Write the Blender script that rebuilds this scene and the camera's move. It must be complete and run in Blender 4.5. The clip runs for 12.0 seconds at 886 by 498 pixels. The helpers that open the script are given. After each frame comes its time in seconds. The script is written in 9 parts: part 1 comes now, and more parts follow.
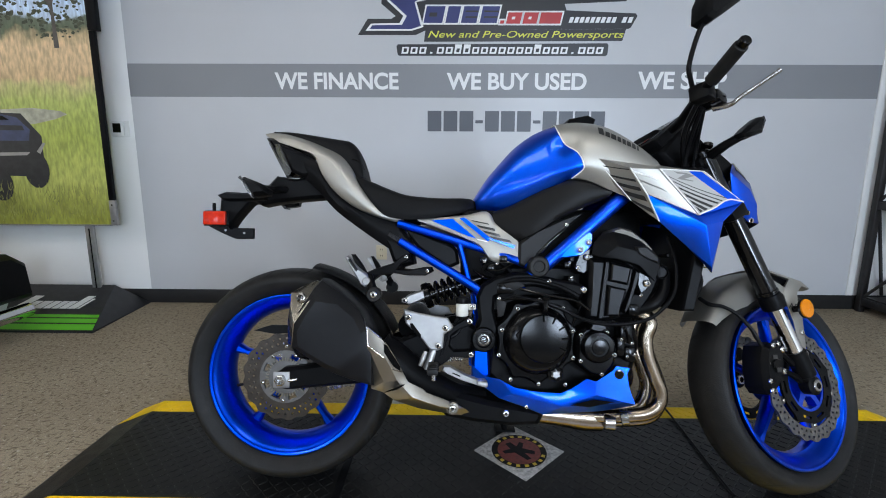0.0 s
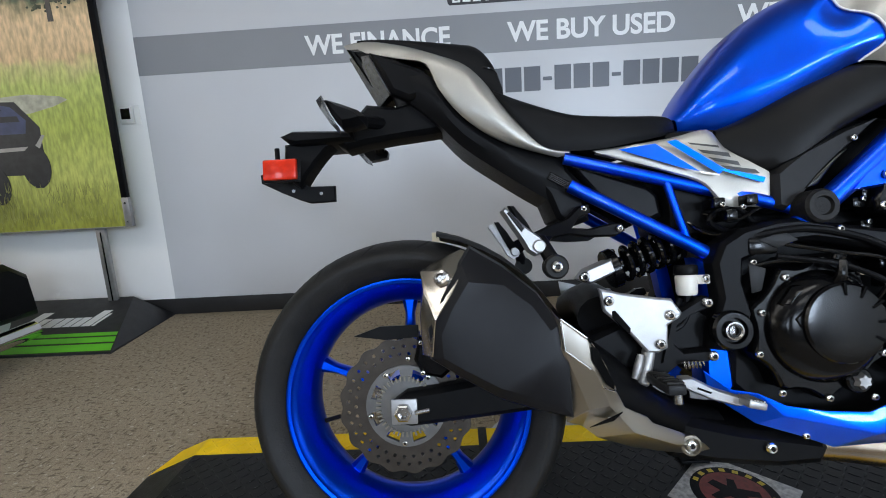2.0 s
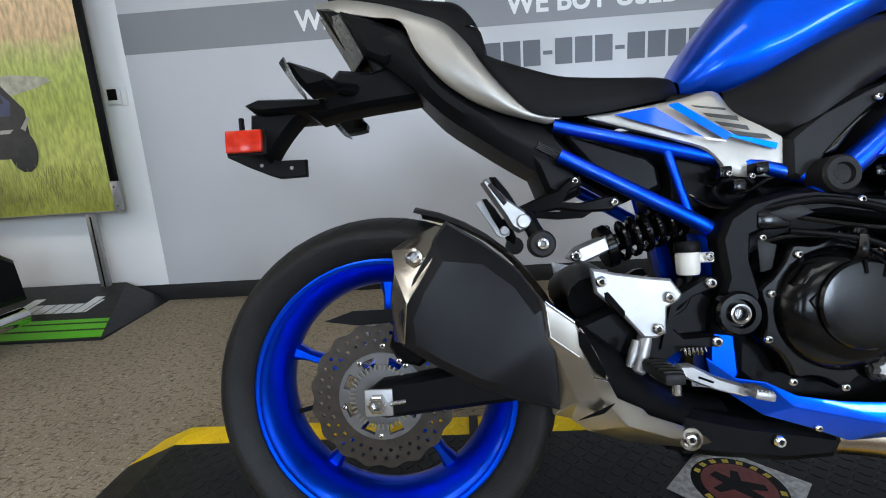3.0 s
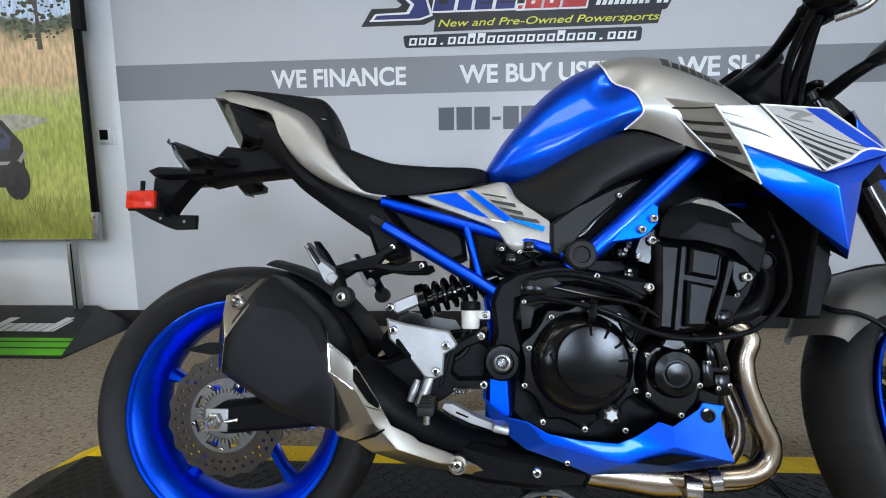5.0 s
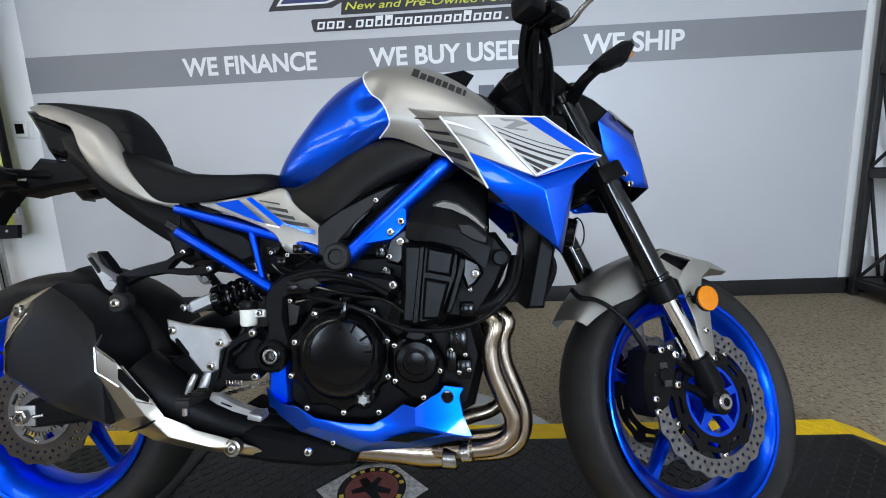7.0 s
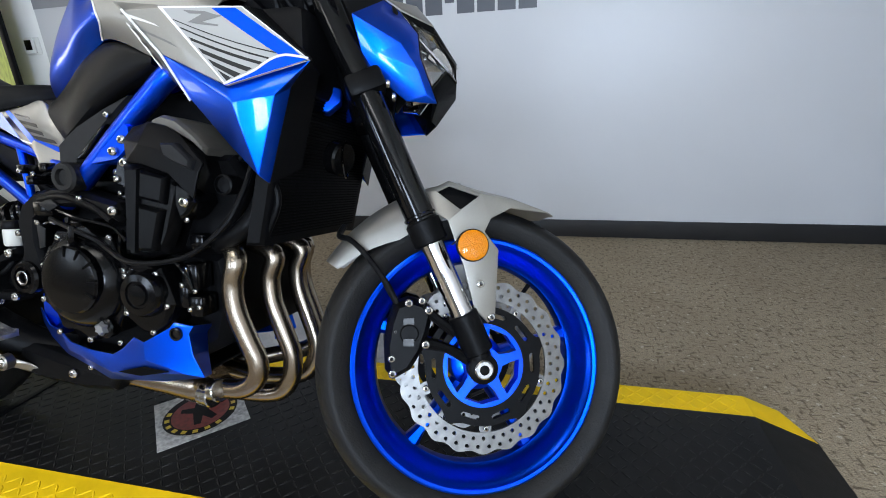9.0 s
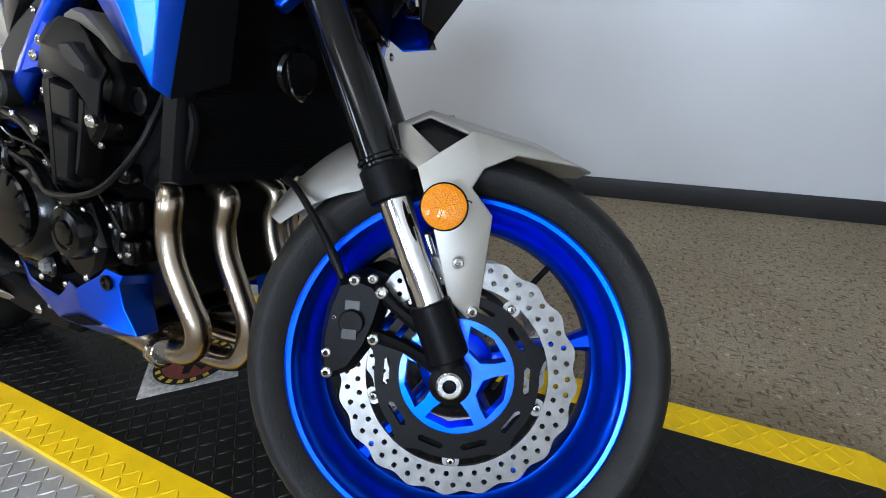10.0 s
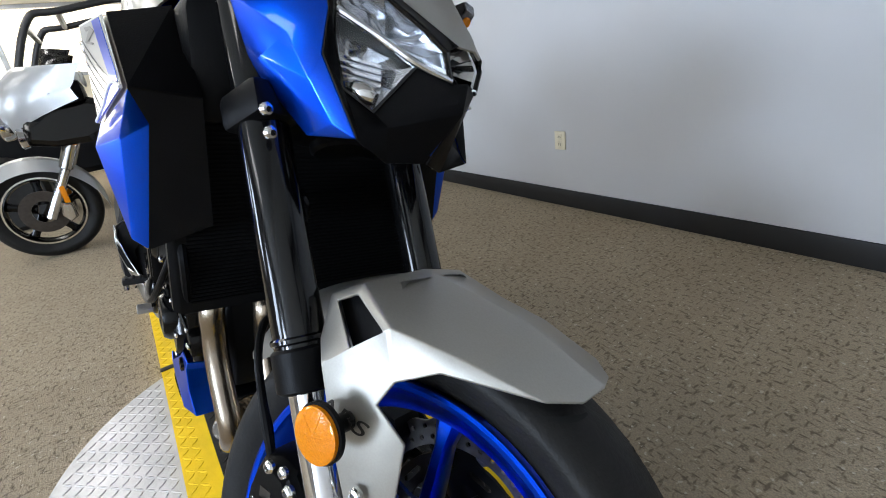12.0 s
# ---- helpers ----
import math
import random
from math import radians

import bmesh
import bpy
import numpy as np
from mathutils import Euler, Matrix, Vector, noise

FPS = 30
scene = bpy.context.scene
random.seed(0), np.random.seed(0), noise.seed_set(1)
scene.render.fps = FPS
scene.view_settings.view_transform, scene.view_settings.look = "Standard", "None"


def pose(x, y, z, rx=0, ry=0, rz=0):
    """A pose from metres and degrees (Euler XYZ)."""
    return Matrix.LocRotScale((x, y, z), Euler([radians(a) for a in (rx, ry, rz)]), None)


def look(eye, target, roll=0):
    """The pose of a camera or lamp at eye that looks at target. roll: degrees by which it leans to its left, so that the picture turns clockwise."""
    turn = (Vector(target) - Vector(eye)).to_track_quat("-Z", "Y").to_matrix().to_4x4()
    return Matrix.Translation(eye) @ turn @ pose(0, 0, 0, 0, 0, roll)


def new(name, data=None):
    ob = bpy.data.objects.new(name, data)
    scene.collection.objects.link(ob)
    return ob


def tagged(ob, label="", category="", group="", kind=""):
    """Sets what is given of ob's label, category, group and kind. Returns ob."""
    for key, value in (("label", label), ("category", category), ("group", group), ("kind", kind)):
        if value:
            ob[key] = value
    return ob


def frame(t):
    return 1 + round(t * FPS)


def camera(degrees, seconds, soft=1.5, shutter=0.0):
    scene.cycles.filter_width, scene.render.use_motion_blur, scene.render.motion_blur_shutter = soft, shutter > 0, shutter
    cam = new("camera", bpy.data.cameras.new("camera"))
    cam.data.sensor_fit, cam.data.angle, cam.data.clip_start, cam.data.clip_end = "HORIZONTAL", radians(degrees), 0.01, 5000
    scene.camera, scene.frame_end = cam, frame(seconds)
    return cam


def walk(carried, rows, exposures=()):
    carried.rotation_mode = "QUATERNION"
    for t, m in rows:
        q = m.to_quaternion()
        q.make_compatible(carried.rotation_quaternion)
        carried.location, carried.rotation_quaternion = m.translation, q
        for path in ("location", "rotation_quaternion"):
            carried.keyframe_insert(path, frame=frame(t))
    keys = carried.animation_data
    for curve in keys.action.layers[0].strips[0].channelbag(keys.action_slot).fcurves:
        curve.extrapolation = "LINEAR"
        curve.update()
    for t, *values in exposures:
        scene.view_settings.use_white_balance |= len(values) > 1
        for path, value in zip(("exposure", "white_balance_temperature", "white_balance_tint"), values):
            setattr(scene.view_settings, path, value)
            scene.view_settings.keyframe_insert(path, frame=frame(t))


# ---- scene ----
cam = camera(87.3, 12.0, 1.0)
PATH = [
    (0, (0.467, -1.306, 0.927), (0.437, 0.662, 0.573), 0.3),
    (0.5, (0.333, -1.177, 0.9), (0.284, 0.78, 0.493), 0.1),
    (1, (0.217, -1.06, 0.858), (0.18, 0.891, 0.42), -0.6),
    (1.5, (0.148, -0.972, 0.799), (0.121, 0.988, 0.399), -1.4),
    (2, (0.113, -0.86, 0.759), (0.041, 1.108, 0.411), -3.3),
    (2.5, (0.112, -0.794, 0.733), (0.022, 1.165, 0.34), -3.7),
    (2.7, (0.124, -0.784, 0.73), (0.025, 1.171, 0.32), -3.9),
    (4.3, (0.353, -0.892, 0.766), (0.23, 1.086, 0.499), -1.9),
    (4.5, (0.388, -0.912, 0.779), (0.244, 1.07, 0.552), -1.1),
    (5, (0.505, -0.947, 0.777), (0.381, 1.035, 0.539), -0.7),
    (5.5, (0.614, -0.968, 0.788), (0.528, 1.01, 0.504), -1.9),
    (6, (0.703, -0.977, 0.805), (0.625, 1.0, 0.514), -2.5),
    (6.5, (0.808, -0.993, 0.809), (0.728, 0.977, 0.47), -2.5),
    (7, (0.966, -0.992, 0.836), (0.869, 0.973, 0.476), -2.5),
    (7.5, (1.14, -0.989, 0.849), (1.023, 0.968, 0.453), -2.5),
    (7.7, (1.207, -0.988, 0.859), (1.065, 0.959, 0.421), -2.5),
    (9.3, (1.623, -0.698, 0.773), (1.092, 1.089, 0.05), -2.3),
    (9.5, (1.639, -0.653, 0.764), (1.042, 1.094, -0.006), -2.1),
    (10, (1.671, -0.487, 0.713), (0.875, 1.148, -0.12), -2.0),
    (10.5, (1.673, -0.385, 0.682), (0.674, 1.099, -0.213), -2.9),
    (11, (1.718, -0.307, 0.711), (0.538, 1.054, -0.158), -4.7),
    (11.5, (1.77, -0.218, 0.771), (0.411, 1.003, -0.044), -6.4),
    (12, (1.795, -0.105, 0.819), (0.221, 0.88, 0.075), -8.3),
]
walk(cam, [(t, look(eye, target, roll)) for t, eye, target, roll in PATH], [(0, -0.12), (2.5, -0.05), (5.5, 0.06), (9.5, 0.10), (12, 0.28)])
LEAN, BIKE_Y, TOP = 12.0, -0.045, 0.004     # lean on the side stand, wheel line, platform top
CARPET, WALL_Y = -0.055, 1.90

# ---- world and light ----
world = bpy.data.worlds.new("sky")
scene.world = world
world.use_nodes = True
sky = world.node_tree.nodes.new("ShaderNodeTexSky")
sky.sky_type, sky.sun_disc = "NISHITA", False
sky.sun_elevation, sky.sun_rotation = radians(35), radians(200)
world.node_tree.nodes["Background"].inputs[1].default_value = 0.12
world.node_tree.links.new(sky.outputs[0], world.node_tree.nodes["Background"].inputs[0])


def area_lamp(name, m, w, h, power, colour):
    lamp = bpy.data.lights.new(name, "AREA")
    lamp.shape, lamp.size, lamp.size_y, lamp.energy, lamp.color = "RECTANGLE", w, h, power, colour
    ob = new(name, lamp)
    ob.matrix_world = m
    return ob


# ---- materials ----
def mat(name, colour, rough=0.5, metal=0.0, vary=0.0, scale=8.0, bump=0.0, bscale=60.0, coat=0.0, emit=0.0, rvary=0.0, colour2=None, detail=4.0, bdist=0.002, spec=0.5):
    """A surface with two scales of variation in colour, gloss and relief."""
    m = bpy.data.materials.new(name)
    m.use_nodes = True
    nt = m.node_tree
    b = nt.nodes["Principled BSDF"]
    b.inputs["Roughness"].default_value, b.inputs["Metallic"].default_value = rough, metal
    b.inputs["Base Color"].default_value = (*colour, 1)
    b.inputs["Coat Weight"].default_value = coat
    b.inputs["Coat Roughness"].default_value = 0.04
    b.inputs["Specular IOR Level"].default_value = spec
    tc = nt.nodes.new("ShaderNodeTexCoord")
    if vary > 0 or colour2:
        n1 = nt.nodes.new("ShaderNodeTexNoise")
        n1.inputs["Scale"].default_value, n1.inputs["Detail"].default_value = scale, detail
        nt.links.new(tc.outputs["Object"], n1.inputs["Vector"])
        ramp = nt.nodes.new("ShaderNodeValToRGB")
        ramp.color_ramp.elements[0].position, ramp.color_ramp.elements[1].position = 0.35, 0.65
        dark = colour2 or tuple(c * (1 - vary) for c in colour)
        ramp.color_ramp.elements[0].color, ramp.color_ramp.elements[1].color = (*dark, 1), (*colour, 1)
        nt.links.new(n1.outputs["Fac"], ramp.inputs[0])
        nt.links.new(ramp.outputs[0], b.inputs["Base Color"])
    if rvary > 0:
        n2 = nt.nodes.new("ShaderNodeTexNoise")
        n2.inputs["Scale"].default_value, n2.inputs["Detail"].default_value = scale * 3, 5
        nt.links.new(tc.outputs["Object"], n2.inputs["Vector"])
        mr = nt.nodes.new("ShaderNodeMapRange")
        mr.inputs["To Min"].default_value, mr.inputs["To Max"].default_value = max(0.02, rough - rvary), min(1, rough + rvary)
        nt.links.new(n2.outputs["Fac"], mr.inputs["Value"])
        nt.links.new(mr.outputs[0], b.inputs["Roughness"])
    if bump > 0:
        n3 = nt.nodes.new("ShaderNodeTexNoise")
        n3.inputs["Scale"].default_value, n3.inputs["Detail"].default_value = bscale, 3
        nt.links.new(tc.outputs["Object"], n3.inputs["Vector"])
        bu = nt.nodes.new("ShaderNodeBump")
        bu.inputs["Strength"].default_value, bu.inputs["Distance"].default_value = bump, bdist
        nt.links.new(n3.outputs["Fac"], bu.inputs["Height"])
        nt.links.new(bu.outputs[0], b.inputs["Normal"])
    if emit > 0:
        b.inputs["Emission Color"].default_value, b.inputs["Emission Strength"].default_value = (*colour, 1), emit
    return m


M_WALL = mat("wall_vinyl", (0.52, 0.525, 0.54), 0.36, vary=0.04, scale=1.5, bump=0.1, bscale=350, rvary=0.06)
M_BAND = mat("band_vinyl", (0.225, 0.23, 0.245), 0.42, vary=0.05, scale=2, rvary=0.06)
M_WHITEWALL = mat("white_paint", (0.86, 0.86, 0.85), 0.5, vary=0.04, scale=2, bump=0.15, bscale=200)
M_LETTER_W = mat("white_letter_vinyl", (0.8, 0.8, 0.8), 0.4)
M_LETTER_D = mat("dark_letter_vinyl", (0.055, 0.06, 0.075), 0.4)
M_BASE = mat("rubber_base", (0.022, 0.021, 0.021), 0.5, vary=0.2, scale=5, rvary=0.1, spec=0.25)


def carpet_material():
    """Taupe loop pile with short dark flecks running two ways."""
    m = mat("carpet", (0.255, 0.215, 0.165), 0.95, spec=0.08)
    nt = m.node_tree
    b = nt.nodes["Principled BSDF"]
    tc = nt.nodes.new("ShaderNodeTexCoord")

    def noise(scale, detail, stretch=None):
        n = nt.nodes.new("ShaderNodeTexNoise")
        n.inputs["Scale"].default_value, n.inputs["Detail"].default_value = scale, detail
        if stretch:
            mp = nt.nodes.new("ShaderNodeMapping")
            mp.inputs["Scale"].default_value, mp.inputs["Rotation"].default_value = stretch[0], (0, 0, radians(stretch[1]))
            nt.links.new(tc.outputs["Object"], mp.inputs["Vector"])
            nt.links.new(mp.outputs[0], n.inputs["Vector"])
        else:
            nt.links.new(tc.outputs["Object"], n.inputs["Vector"])
        return n.outputs["Fac"]

    def step(value, lo, hi):
        r = nt.nodes.new("ShaderNodeMapRange")
        r.inputs["From Min"].default_value, r.inputs["From Max"].default_value = lo, hi
        nt.links.new(value, r.inputs["Value"])
        return r.outputs[0]

    def mix(fac, a, c):
        x = nt.nodes.new("ShaderNodeMix")
        x.data_type = "RGBA"
        nt.links.new(fac, x.inputs[0])
        for sock, val in ((x.inputs[6], a), (x.inputs[7], c)):
            if isinstance(val, tuple):
                sock.default_value = (*val, 1)
            else:
                nt.links.new(val, sock)
        return x.outputs[2]

    base = mix(step(noise(2.2, 4), 0.35, 0.65), (0.36, 0.285, 0.195), (0.43, 0.35, 0.245))
    grain = mix(step(noise(260, 3), 0.3, 0.7), (0.265, 0.22, 0.16), base)
    f1 = mix(step(noise(1, 1.5, ((95, 34, 1), 20)), 0.57, 0.70), grain, (0.165, 0.130, 0.090))
    f2 = mix(step(noise(1, 1.5, ((36, 100, 1), 35)), 0.57, 0.70), f1, (0.155, 0.122, 0.085))
    f3 = mix(step(noise(1, 1.5, ((64, 64, 1), 0)), 0.66, 0.70), f2, (0.47, 0.41, 0.32))
    nt.links.new(f3, b.inputs["Base Color"])
    bu = nt.nodes.new("ShaderNodeBump")
    bu.inputs["Strength"].default_value, bu.inputs["Distance"].default_value = 0.8, 0.005
    nt.links.new(noise(230, 2), bu.inputs["Height"])
    nt.links.new(bu.outputs[0], b.inputs["Normal"])
    return m


M_CARPET = carpet_material()
M_CEIL = mat("ceiling_tile", (0.48, 0.465, 0.43), 0.9, vary=0.08, scale=20, bump=0.3, bscale=80)
M_MAT = mat("black_tread", (0.009, 0.0088, 0.0088), 0.38, vary=0.35, scale=9, bump=0.2, bscale=250, rvary=0.12, spec=0.2)
M_YELLOW = mat("yellow_paint", (0.90, 0.58, 0.006), 0.45, vary=0.12, scale=14, bump=0.2, bscale=160, rvary=0.1, spec=0.2)
M_SILVER = mat("tread_plate", (0.50, 0.50, 0.51), 0.36, metal=0.6, vary=0.2, scale=10, bump=0.2, bscale=120, rvary=0.12)
M_BLACK = mat("black_plastic", (0.0045, 0.0045, 0.005), 0.36, vary=0.2, scale=20, bump=0.15, bscale=500, rvary=0.08, spec=0.09)
M_WHITEP = mat("white_plastic", (0.75, 0.75, 0.73), 0.4)


# ---- mesh builders ----
def link_mesh(name, bm, material, parent=None, label="", smooth=35):
    me = bpy.data.meshes.new(name)
    bmesh.ops.recalc_face_normals(bm, faces=bm.faces)
    bm.to_mesh(me)
    bm.free()
    for m in material if isinstance(material, (list, tuple)) else [material]:
        me.materials.append(m)
    if smooth:
        me.polygons.foreach_set("use_smooth", [True] * len(me.polygons))
        me.set_sharp_from_angle(angle=radians(smooth))
    ob = new(name, me)
    if parent is not None:
        ob.parent = parent
    if label:
        ob["label"] = label
    return ob


def part(name, bm, material, parent, label="", smooth=35):
    return link_mesh(name, bm, material, parent, label, smooth)


def thing(name, bm, material, label, category, group="", kind="", smooth=35):
    return tagged(link_mesh(name, bm, material, None, "", smooth), label, category, group, kind)


def holder(name, m, label, category, group="", kind=""):
    ob = new(name)
    ob.empty_display_size = 0.05
    ob.matrix_world = m
    return tagged(ob, label, category, group, kind)


def box_bm(x0, y0, z0, x1, y1, z1, bevel=0.0, bm=None, seg=2):
    own = bmesh.new()
    bmesh.ops.create_cube(own, size=1.0)
    for v in own.verts:
        v.co = Vector(((x0 + x1) / 2 + v.co.x * (x1 - x0), (y0 + y1) / 2 + v.co.y * (y1 - y0), (z0 + z1) / 2 + v.co.z * (z1 - z0)))
    if bevel > 0:
        bmesh.ops.bevel(own, geom=own.edges[:], offset=bevel, segments=seg, affect="EDGES", profile=0.5)
    return own if bm is None else merge(bm, own)


def merge(bm, other, m=None):
    if m is not None:
        bmesh.ops.transform(other, matrix=m, verts=other.verts)
    me = bpy.data.meshes.new("tmp")
    other.to_mesh(me)
    other.free()
    bm.from_mesh(me)
    bpy.data.meshes.remove(me)
    return bm


def text_thing(words, name, material, x0, z0, x1, z1, y, label, category="lettering", shear=0.0, bold=0.0, depth=0.0012, parent=None, rot=None):
    """Flat letters cut from vinyl: the words fill the box x0..x1, z0..z1 on the wall plane y."""
    cu = bpy.data.curves.new(name, "FONT")
    cu.body, cu.extrude, cu.shear, cu.offset = words, depth, shear, bold
    ob = bpy.data.objects.new(name, cu)
    scene.collection.objects.link(ob)
    bpy.context.view_layer.update()
    me = bpy.data.meshes.new_from_object(ob.evaluated_get(bpy.context.evaluated_depsgraph_get()))
    bpy.data.objects.remove(ob)
    xs = [v.co.x for v in me.vertices]
    ys = [v.co.y for v in me.vertices]
    ax, ay = (x1 - x0) / (max(xs) - min(xs)), (z1 - z0) / (max(ys) - min(ys))
    lx, ly = min(xs), min(ys)
    for v in me.vertices:
        v.co = Vector((x0 + (v.co.x - lx) * ax, y - v.co.z, z0 + (v.co.y - ly) * ay))
    me.materials.clear()
    me.materials.append(material)
    out = new(name, me)
    if parent is not None:
        out.parent = parent
        if label:
            out["label"] = label
        return out
    return tagged(out, label, category)


def plate_bm(outline, y0, y1, bm=None):
    """A flat plate: an outline in x, z between two planes of y."""
    own = bmesh.new()
    a = [own.verts.new((x, y0, z)) for x, z in outline]
    b = [own.verts.new((x, y1, z)) for x, z in outline]
    own.faces.new(a)
    own.faces.new(b[::-1])
    for i in range(len(a)):
        j = (i + 1) % len(a)
        own.faces.new((a[j], a[i], b[i], b[j]))
    return own if bm is None else merge(bm, own)


def slab_bm(outline, z0, z1, bm=None):
    own = plate_bm([(x, y) for x, y in outline], z0, z1)
    for v in own.verts:
        v.co = Vector((v.co.x, v.co.z, v.co.y))
    return own if bm is None else merge(bm, own)


# ---- the room ----
X0, X1, Y0, Y1, CEIL = -7.5, 3.62, -5.2, WALL_Y, 2.95
wall = thing("wall_north", box_bm(X0, WALL_Y, CARPET, X1 + 0.12, WALL_Y + 0.12, CEIL), M_WHITEWALL, "white painted showroom wall", "wall", kind="structure")
bm = bmesh.new()
WWIN = (-3.0, 0.9, 1.35, 2.35)
for q in ((Y0, CARPET, WWIN[0], CEIL), (WWIN[1], CARPET, Y1, CEIL), (WWIN[0], CARPET, WWIN[1], WWIN[2]), (WWIN[0], WWIN[3], WWIN[1], CEIL)):
    box_bm(X0 - 0.12, q[0], q[1], X0, q[2], q[3], bm=bm)
M_CREAMWALL = mat("cream_paint", (0.80, 0.72, 0.55), 0.6, vary=0.06, scale=2)
thing("wall_west", bm, M_CREAMWALL, "cream painted end wall of the showroom", "wall", kind="structure")
# end window, glowing sheet and lamp are added to brighten the left wall
w = tagged(new("window_9"), "wide high end window added to brighten the left wall", "window", kind="structure")
for q in ((WWIN[0], WWIN[2], WWIN[0] + 0.05, WWIN[3]), (WWIN[1] - 0.05, WWIN[2], WWIN[1], WWIN[3]), (WWIN[0] + 0.05, WWIN[2], WWIN[1] - 0.05, WWIN[2] + 0.05), (WWIN[0] + 0.05, WWIN[3] - 0.05, WWIN[1] - 0.05, WWIN[3]), (-1.08, WWIN[2] + 0.05, -1.02, WWIN[3] - 0.05)):
    part("window_frame", box_bm(X0 - 0.10, q[0], q[1], X0 - 0.04, q[2], q[3]), M_SILVER, w)
thing("backdrop", box_bm(X0 - 0.60, -4.2, 0.6, X0 - 0.55, 2.2, 3.2), mat("added_glow", (1.0, 0.93, 0.78), 0.9, emit=0.75), "glowing sheet added behind the end window", "backdrop", kind="structure")
area_lamp("added_daylight", look((X0 - 0.02, -1.05, 1.85), (0, -1.05, 1.4)), 3.7, 0.9, 55, (1.0, 0.97, 0.90))
thing("wall_east", box_bm(X1, Y0, CARPET, X1 + 0.12, Y1, CEIL), M_WHITEWALL, "white painted side wall behind the rack", "wall", kind="structure")
thing("floor", box_bm(X0, Y0, CARPET - 0.1, X1, Y1, CARPET), M_CARPET, "brown-grey flecked carpet floor", "floor", kind="structure")
thing("ceiling", box_bm(X0, Y0, CEIL, X1, Y1, CEIL + 0.1), M_CEIL, "off-white ceiling tiles", "ceiling", kind="structure")
# colour of the unseen front wall, dark so that it bounces little light
M_FRONT = mat("brown_paint", (0.16, 0.135, 0.11), 0.6, vary=0.1, scale=3)
# unseen street side: wall with window openings added to light the room
bm = bmesh.new()
WIN = [(-5.7, -4.5), (-3.0, -1.8), (0.0, 1.2), (2.2, 3.3)]
SILL, HEAD = 1.05, 2.25
edges = [X0] + [v for w in WIN for v in w] + [X1]
for a, b in zip(edges[0::2], edges[1::2]):
    box_bm(a, Y0 - 0.15, CARPET, b, Y0, CEIL, bm=bm)
for a, b in WIN:
    box_bm(a, Y0 - 0.15, CARPET, b, Y0, SILL, bm=bm)
    box_bm(a, Y0 - 0.15, HEAD, b, Y0, CEIL, bm=bm)
thing("wall_south", bm, M_FRONT, "unseen brown front wall, kept dark to cut fill light", "wall", kind="structure")
for i, (a, b) in enumerate(WIN):
    w = tagged(new("window_%d" % (i + 1)), "unseen aluminium framed window added to light the room", "window", "shop windows", "structure")
    fr = bmesh.new()
    for q in ((a, SILL, a + 0.05, HEAD), (b - 0.05, SILL, b, HEAD), (a + 0.05, SILL, b - 0.05, SILL + 0.05), (a + 0.05, HEAD - 0.05, b - 0.05, HEAD)):
        box_bm(q[0], Y0 - 0.11, q[1], q[2], Y0 - 0.05, q[3], bm=fr)
    part("window_frame", fr, M_SILVER, w)
    # lamp in each added opening; powers set to balance the room's light
    area_lamp("added_daylight", look(((a + b) / 2, Y0 - 0.02, (SILL + HEAD) / 2), ((a + b) / 2, 0, (SILL + HEAD) / 2 - 0.3)), b - a - 0.1, HEAD - SILL - 0.1, (24, 58, 74, 200)[i], (0.66, 0.80, 1.0))
# ceiling lights
M_TUBE = mat("diffuser_glow", (1.0, 0.98, 0.95), 0.5, emit=6.4)
for i, (lx, ly) in enumerate([(-6.1, -1.5), (-4.3, -1.6), (-2.6, -1.2), (-0.9, -1.2), (1.0, -1.4), (-2.6, -3.7), (1.0, -3.7)]):
    l = holder("ceiling_light", pose(lx, ly, CEIL), "white fluorescent ceiling light fixture", "ceiling light", "ceiling lights")
    fr = bmesh.new()
    for q in ((-0.62, -0.33, -0.58, 0.33), (0.58, -0.33, 0.62, 0.33), (-0.58, -0.33, 0.58, -0.30), (-0.58, 0.30, 0.58, 0.33)):
        box_bm(q[0], q[1], -0.06, q[2], q[3], -0.001, bm=fr)
    part("frame", fr, M_WHITEP, l)
    part("diffuser", box_bm(-0.578, -0.298, -0.05, 0.578, 0.298, -0.03), M_TUBE, l, "glowing diffuser panel")

# the printed wall covering, its band and lettering
thing("wall_covering", box_bm(-1.675, WALL_Y - 0.004, 0.045, 3.245, WALL_Y - 0.0005, CEIL - 0.002), M_WALL, "light grey printed vinyl wall covering", "wall covering", kind="structure")
thing("wall_band", box_bm(-1.675, WALL_Y - 0.0062, 1.369, 3.245, WALL_Y - 0.0042, 1.579), M_BAND, "dark grey stripe printed across the wall", "wall stripe", kind="structure")
thing("baseboard", box_bm(X0, WALL_Y - 0.012, CARPET, X1, WALL_Y - 0.0003, 0.044, 0.003), M_BASE, "black rubber wall base", "baseboard", kind="structure")
LY = WALL_Y - 0.0065
text_thing("WE FINANCE", "wall_lettering", M_LETTER_W, -0.698, 1.418, 0.120, 1.526, LY, "white block capitals WE FINANCE on the grey stripe", bold=0.026)
text_thing("WE BUY USED", "wall_lettering", M_LETTER_W, 0.437, 1.418, 1.352, 1.526, LY, "white block capitals WE BUY USED on the grey stripe", bold=0.026)
text_thing("WE SHIP", "wall_lettering", M_LETTER_W, 1.684, 1.424, 2.258, 1.536, LY, "white block capitals WE SHIP on the grey stripe", bold=0.026)

